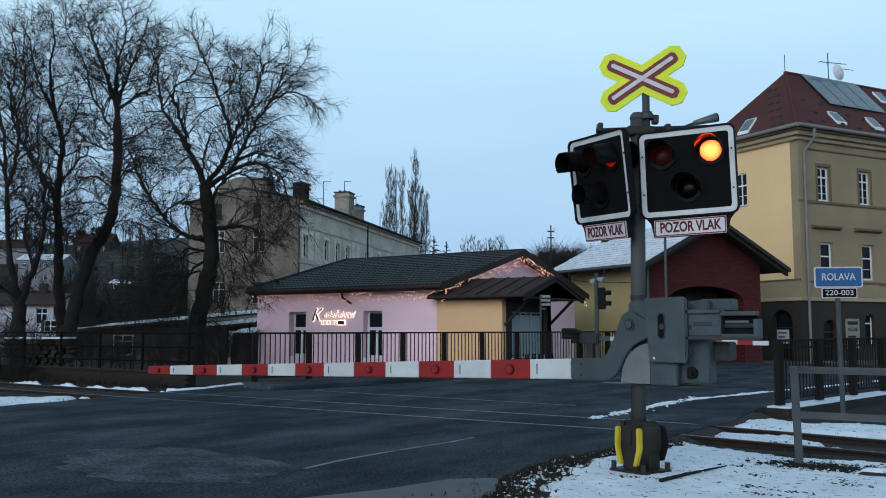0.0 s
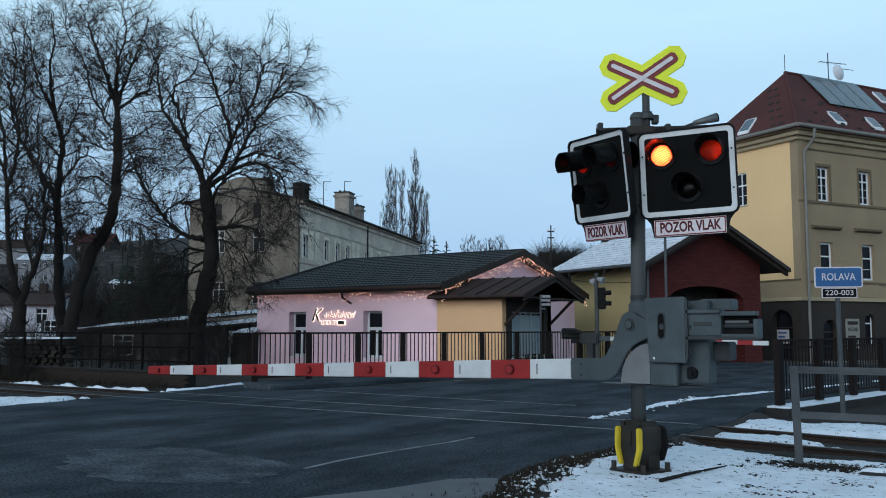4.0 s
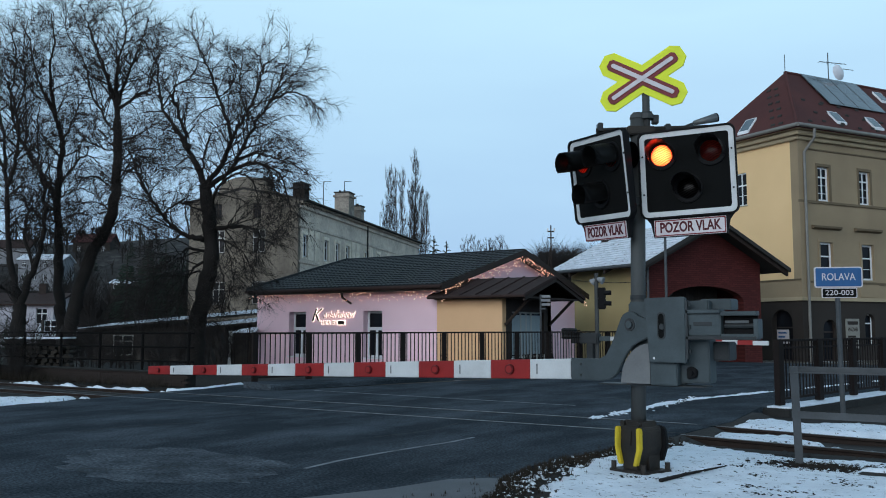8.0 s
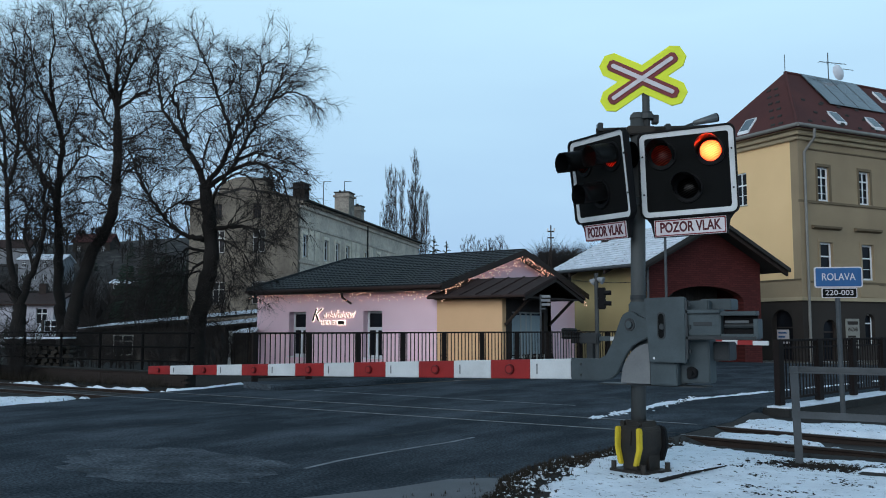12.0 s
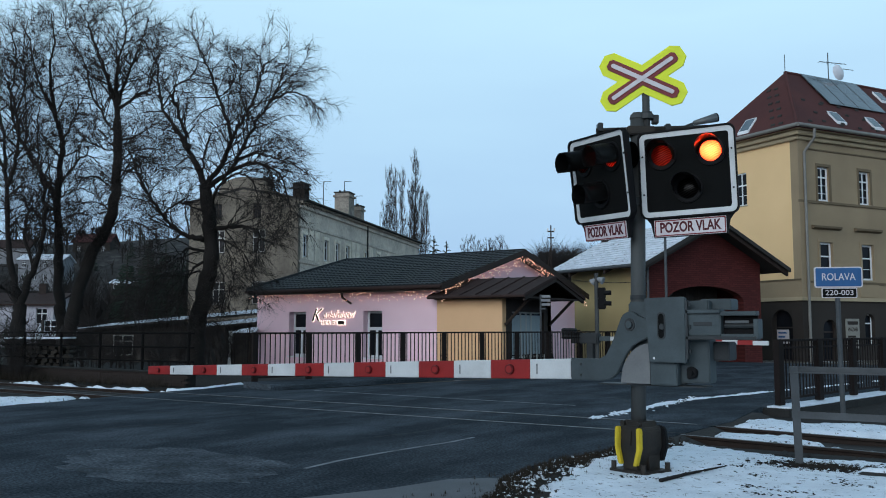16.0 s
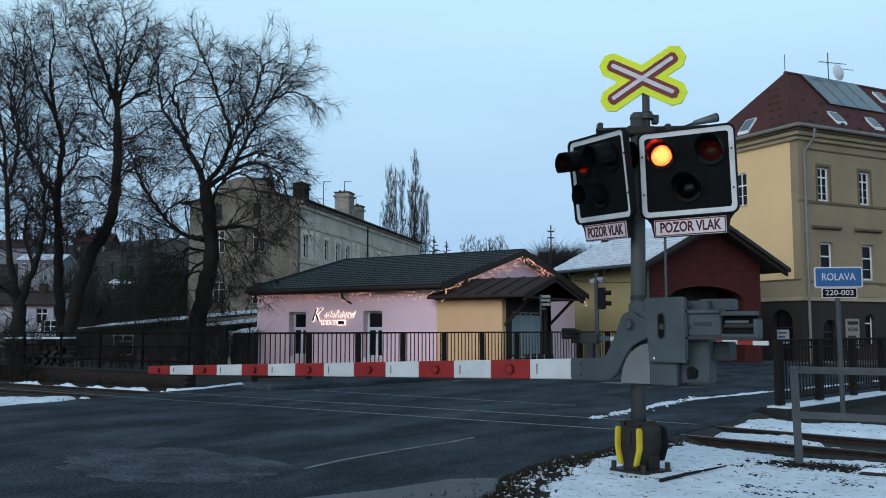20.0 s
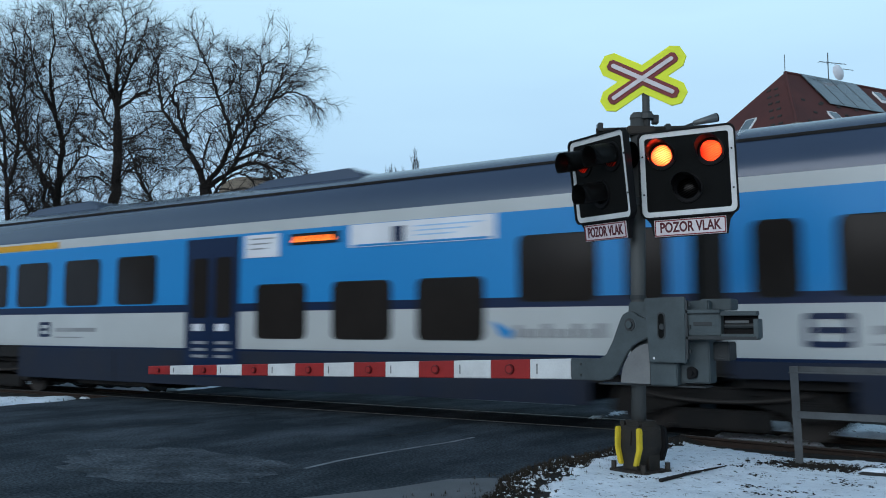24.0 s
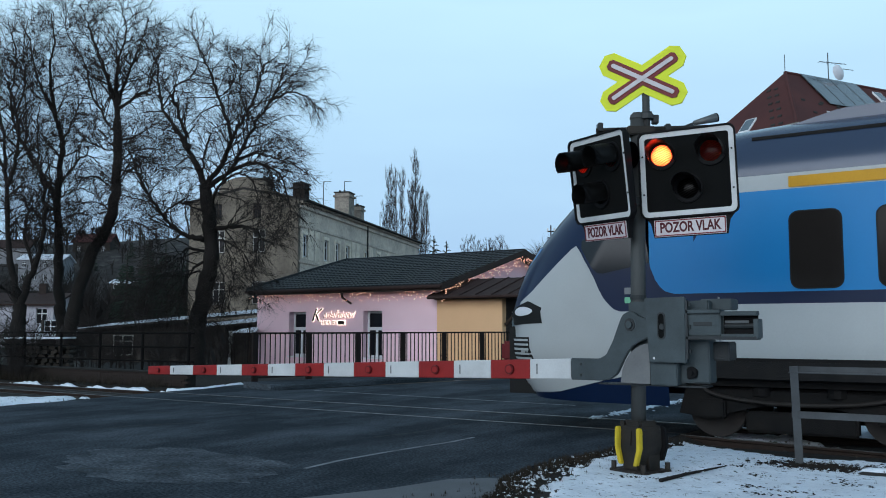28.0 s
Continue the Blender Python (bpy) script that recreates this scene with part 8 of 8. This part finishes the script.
    part("coupler_bay", bay, "rubber", body)
    part("coupler", box(-1.1, -0.3, -0.2, 0.2, 1.05, 1.36, 0.04), "t_under", body)
    part("coupler_head", box(-1.34, -1.08, -0.27, 0.27, 1.02, 1.38, 0.05), "darkred", body)
    part("wiper", rod((nose_x(0.1, 3.0) - 0.02, 0.1, 3.0), (nose_x(0.4, 3.6) - 0.02, 0.4, 3.62), 0.014, 5), "rubber", body)
    # skirts and underframe
    for s in (-1, 1):
        part("side_skirt", box(5.2, 20.7, s * 1.40 - 0.025, s * 1.40 + 0.025, 0.42, 1.15), "t_skirt", body)
        part("skirt_joint", box(9.0, 9.03, s * 1.43 - 0.004, s * 1.43 + 0.004, 0.44, 1.1), "t_under", body)
        part("skirt_joint", box(13.2, 13.23, s * 1.43 - 0.004, s * 1.43 + 0.004, 0.44, 1.1), "t_under", body)
        part("skirt_joint", box(17.4, 17.43, s * 1.43 - 0.004, s * 1.43 + 0.004, 0.44, 1.1), "t_under", body)
        part("valance", box(5.2, 22.3, s * 1.41 - 0.02, s * 1.41 + 0.02, 0.90, 1.14), "t_skirt", body)
        part("valance", box(2.2, 5.18, s * 1.41 - 0.02, s * 1.41 + 0.02, 0.90, 1.14), "t_under", body)
    part("underfloor_box", box(5.4, 20.4, -1.2, 1.2, 0.42, 1.12), "t_under", body)
    part("underfloor_box", box(20.42, 22.3, -1.25, 1.25, 0.76, 1.12), "t_under", body)
    part("underfloor_box", box(2.2, 5.38, -1.2, 1.2, 0.78, 1.1), "t_under", body)
    part("tank", box(7.4, 10.2, -1.3, 1.3, 0.32, 0.5, 0.04), "t_under", body)
    for a, b in ((3.6, 7.1), (12.0, 15.5)):
        ramp = [(a, 4.55), (a + 0.9, 4.76), (b - 0.3, 4.81), (b, 4.68), (b, 4.45), (a, 4.45)]
        part("roof_unit", prism(ramp, -0.62, 0.62, "y", bevel=0.03), "t_roof", body)
    for s in (-1, 1):
        y = half_width(4.33)
        part("roof_seam", box(3.4, 22.3, s * y - 0.03, s * y + 0.03, 4.315, 4.36), "t_under", body)
    # windows and doors on both sides
    for s in (-1, 1):
        ya, yb = (s * WIDE - s * 0.02, s * WIDE + s * 0.012)
        lo, hi = min(ya, yb), max(ya, yb)
        for a, b, z0, z1 in ((3.95, 4.6, 2.16, 3.2), (5.05, 6.4, 2.16, 3.2), (7.05, 8.4, 2.16, 3.2), (9.05, 10.4, 2.16, 3.2),
                             (13.5, 14.8, 1.42, 2.46), (15.5, 16.85, 1.42, 2.46), (17.45, 18.8, 1.42, 2.46), (19.48, 20.85, 2.05, 3.1), (21.34, 21.97, 2.05, 3.1)):
            wn_ = part("window", prism(rounded(b - a, z1 - z0, 0.12, 4, (a + b) / 2, (z0 + z1) / 2), lo, hi), "t_glass", body)
            part("window_seal", ring(rounded(b - a + 0.04, z1 - z0 + 0.04, 0.13, 4, (a + b) / 2, (z0 + z1) / 2), rounded(b - a, z1 - z0, 0.12, 4, (a + b) / 2, (z0 + z1) / 2), lo + 0.003, hi - 0.002), "rubber", wn_)
        dp = part("doorway", box(11.4, 13.0, lo - 0.001, hi + 0.001, 0.62, 3.48), "t_navy", body)
        for x in (11.52, 12.23):
            leaf = part("door_leaf", prism(rounded(0.66, 2.5, 0.06, 3, x + 0.33, 1.95), lo - 0.008, hi + 0.008), "t_navy", dp)
            part("door_pane", prism(rounded(0.5, 1.25, 0.08, 3, x + 0.33, 2.45), lo - 0.014, hi + 0.014), "t_glass", leaf)
            part("door_notice", box(x + 0.12, x + 0.42, lo - 0.016, hi + 0.016, 1.55, 1.7), "t_poster", leaf)
            for k in range(3):
                part("door_bar", box(x + 0.12, x + 0.54, lo - 0.014, hi + 0.014, 1.0 + 0.14 * k, 1.06 + 0.14 * k), "t_grey", leaf)
        part("first_class_stripe", box(3.95, 6.75, lo - 0.004, hi + 0.004, 3.55, 3.70), "t_yellow", body)
        led = part("destination_display", box(14.4, 15.65, lo - 0.004, hi + 0.004, 3.22, 3.44), "t_glass", body)
        dots = bmesh.new()
        for k in range(17):
            z0, z1 = (3.275, 3.385) if k % 4 else (3.275, 3.33)
            box(14.46 + 0.064 * k, 14.46 + 0.064 * k + 0.044, lo - 0.007, hi + 0.007, z0, z1, bm=dots)
        part("led_text", dots, "led", led)
        po = part("poster", box(15.9, 19.05, lo - 0.004, hi + 0.004, 3.10, 3.52), "t_poster", body)
        part("poster_mark", box(16.9, 17.15, lo - 0.007, hi + 0.007, 3.16, 3.44), "t_navy", po)
        for k in range(3):
            part("text_bar", box(17.4, 18.8 - 0.3 * k, lo - 0.006, hi + 0.006, 3.40 - 0.08 * k, 3.425 - 0.08 * k), "t_badge", po)
        part("poster_line", box(16.0, 18.95, lo - 0.007, hi + 0.007, 3.11, 3.15), "t_blue", po)
        po = part("poster", box(13.15, 14.1, lo - 0.004, hi + 0.004, 3.02, 3.48), "t_poster", body)
        for k in range(3):
            part("text_bar", box(13.3, 13.95 - 0.1 * k, lo - 0.006, hi + 0.006, 3.38 - 0.1 * k, 3.41 - 0.1 * k), "t_grey", po)
        lg = part("logo_frame", ring(rounded(0.45, 0.36, 0.05, 3, 6.3, 1.58), rounded(0.33, 0.22, 0.03, 3, 6.3, 1.58), lo - 0.003, hi + 0.003), "t_navy", body)
        part("logo_bar", box(6.12, 6.4, lo - 0.003, hi + 0.003, 1.55, 1.61), "t_navy", lg)
        part("name_bar", box(6.75, 8.3, lo - 0.003, hi + 0.003, 1.53, 1.62), "t_grey", lg)
        part("name_bar", box(6.75, 7.8, lo - 0.003, hi + 0.003, 1.38, 1.41), "t_grey", lg)
        if lead:
            lg = part("logo_frame", ring(rounded(0.62, 0.46, 0.06, 3, 21.0, 1.58), rounded(0.46, 0.3, 0.03, 3, 21.0, 1.58), lo - 0.003, hi + 0.003), "t_navy", body)
            part("logo_bar", box(20.78, 21.2, lo - 0.003, hi + 0.003, 1.54, 1.62), "t_navy", lg)
            part("name_bar", box(19.0, 20.45, lo - 0.003, hi + 0.003, 1.53, 1.64), "t_grey", lg)
            part("name_bar", box(19.4, 20.45, lo - 0.003, hi + 0.003, 1.38, 1.41), "t_grey", lg)
        else:
            part("name_mark", prism([(18.95, 1.74), (19.12, 1.5), (19.3, 1.42), (19.36, 1.56), (19.2, 1.64)], lo - 0.003, hi + 0.003), "t_blue", body)
            for a, b, z in ((19.4, 19.52, 1.66), (19.56, 19.68, 1.6), (19.72, 19.84, 1.6), (19.9, 20.06, 1.68), (20.1, 20.22, 1.6), (20.26, 20.38, 1.6), (20.44, 20.6, 1.68), (20.66, 20.78, 1.6), (20.84, 21.0, 1.68)):
                part("name_bar", box(a, b, lo - 0.003, hi + 0.003, 1.46, z), "t_grey", body)
        mk = part("cab_notice", prism(rounded(0.2, 0.09, 0.02, 3, 1.62, 2.03), s * WIDE - s * 0.02, s * WIDE + s * 0.014), "t_green", body, "small green plate beside the cab")
        part("notice_bar", box(1.52, 1.72, min(s * WIDE - s * 0.02, s * WIDE + s * 0.014), max(s * WIDE - s * 0.02, s * WIDE + s * 0.014), 2.12, 2.22), "t_grey", mk)
        part("cab_handrail", rod((2.95, s * (WIDE + 0.03), 1.3), (2.95, s * (WIDE + 0.03), 2.05), 0.015, 6), "t_grey", body)
    bogie(parent, 3.9)
    return body


WHEELS, CARS = [], []
for k, m in enumerate((pose(HALF, 0, 0, 0, 0, 180), pose(-HALF, 0, 0))):
    car = new("car")
    car.matrix_basis, car.parent = m, train
    CARS.append(car)
    half_car(car, k == 0)
bogie(train, 0.0)
part("gangway", box(-0.27, 0.27, -1.2, 1.2, 0.9, 4.05, 0.05), "rubber", train)

# ---- motion ----
SPEED, STOP = 14.9, 25.328


def train_x(t):
    """The train still gathers speed as it comes into view."""
    early = 0.0 if t > 22.6 else 1.8 * ((22.6 - t) / 1.6) ** 2 if t > 21.0 else 1.8 + 2.25 * (21.0 - t)
    return 3.47 + SPEED * (min(t, STOP) - 24.5) + early


def bulb_pose(t, left):
    """The alternating lamps: a dimming bulb draws back and turns its face from the lens, and comes back to it when it lights up."""
    p = (min(t, STOP) - 0.2) % 1.08
    since_left, since_right = p, (p - 0.57) % 1.08
    on, off = (since_left, since_right) if left else (since_right, since_left)
    if (p < 0.57) == left:
        return pose(0, 0.04, 0, 0, 0, float(np.interp(on, [0, 0.033, 0.067], [70, 20, 0])))
    dark = (0.51 if left else 0.57) - off
    turn = min(float(np.interp(off, [0, 0.033, 0.067, 0.1, 0.16, 0.24], [0, 45, 84, 112, 150, 179])), float(np.interp(dark, [0, 0.033, 0.05], [100, 170, 179])))
    back = min(float(np.interp(off, [0, 0.033, 0.067, 0.12, 0.24], [0.04, 0.16, 0.21, 0.2, 0.17])), 0.21)
    return pose(0, back, 0, 0, 0, turn)


def motions():
    rows = [(k * 0.1, pose(train_x(k * 0.1), TRACK_Y, 0)) for k in (0, 100, 200, 205, 208, 210, 212, 215, 217, 220, 225, 230, 235, 240, 245, 250, 251, 252, 253, 254, 255, 260, 270, 280)]
    walk(train, rows)
    for w in WHEELS:
        base = w.matrix_basis.copy()
        turn = -1 if w.parent.parent is CARS[0] else 1
        wr = [(0.0, base)]
        for k in range(137):
            t = 20.8 + k / 30
            wr.append((t, base @ Matrix.Rotation(turn * (train_x(t) - train_x(20.8)) / 0.42, 4, "Y")))
        wr.append((28.0, wr[-1][1]))
        walk(w, wr)
    for b, left in LAMPS:
        walk(b, [(k / 30, bulb_pose(k / 30, left)) for k in range(841)])


motions()
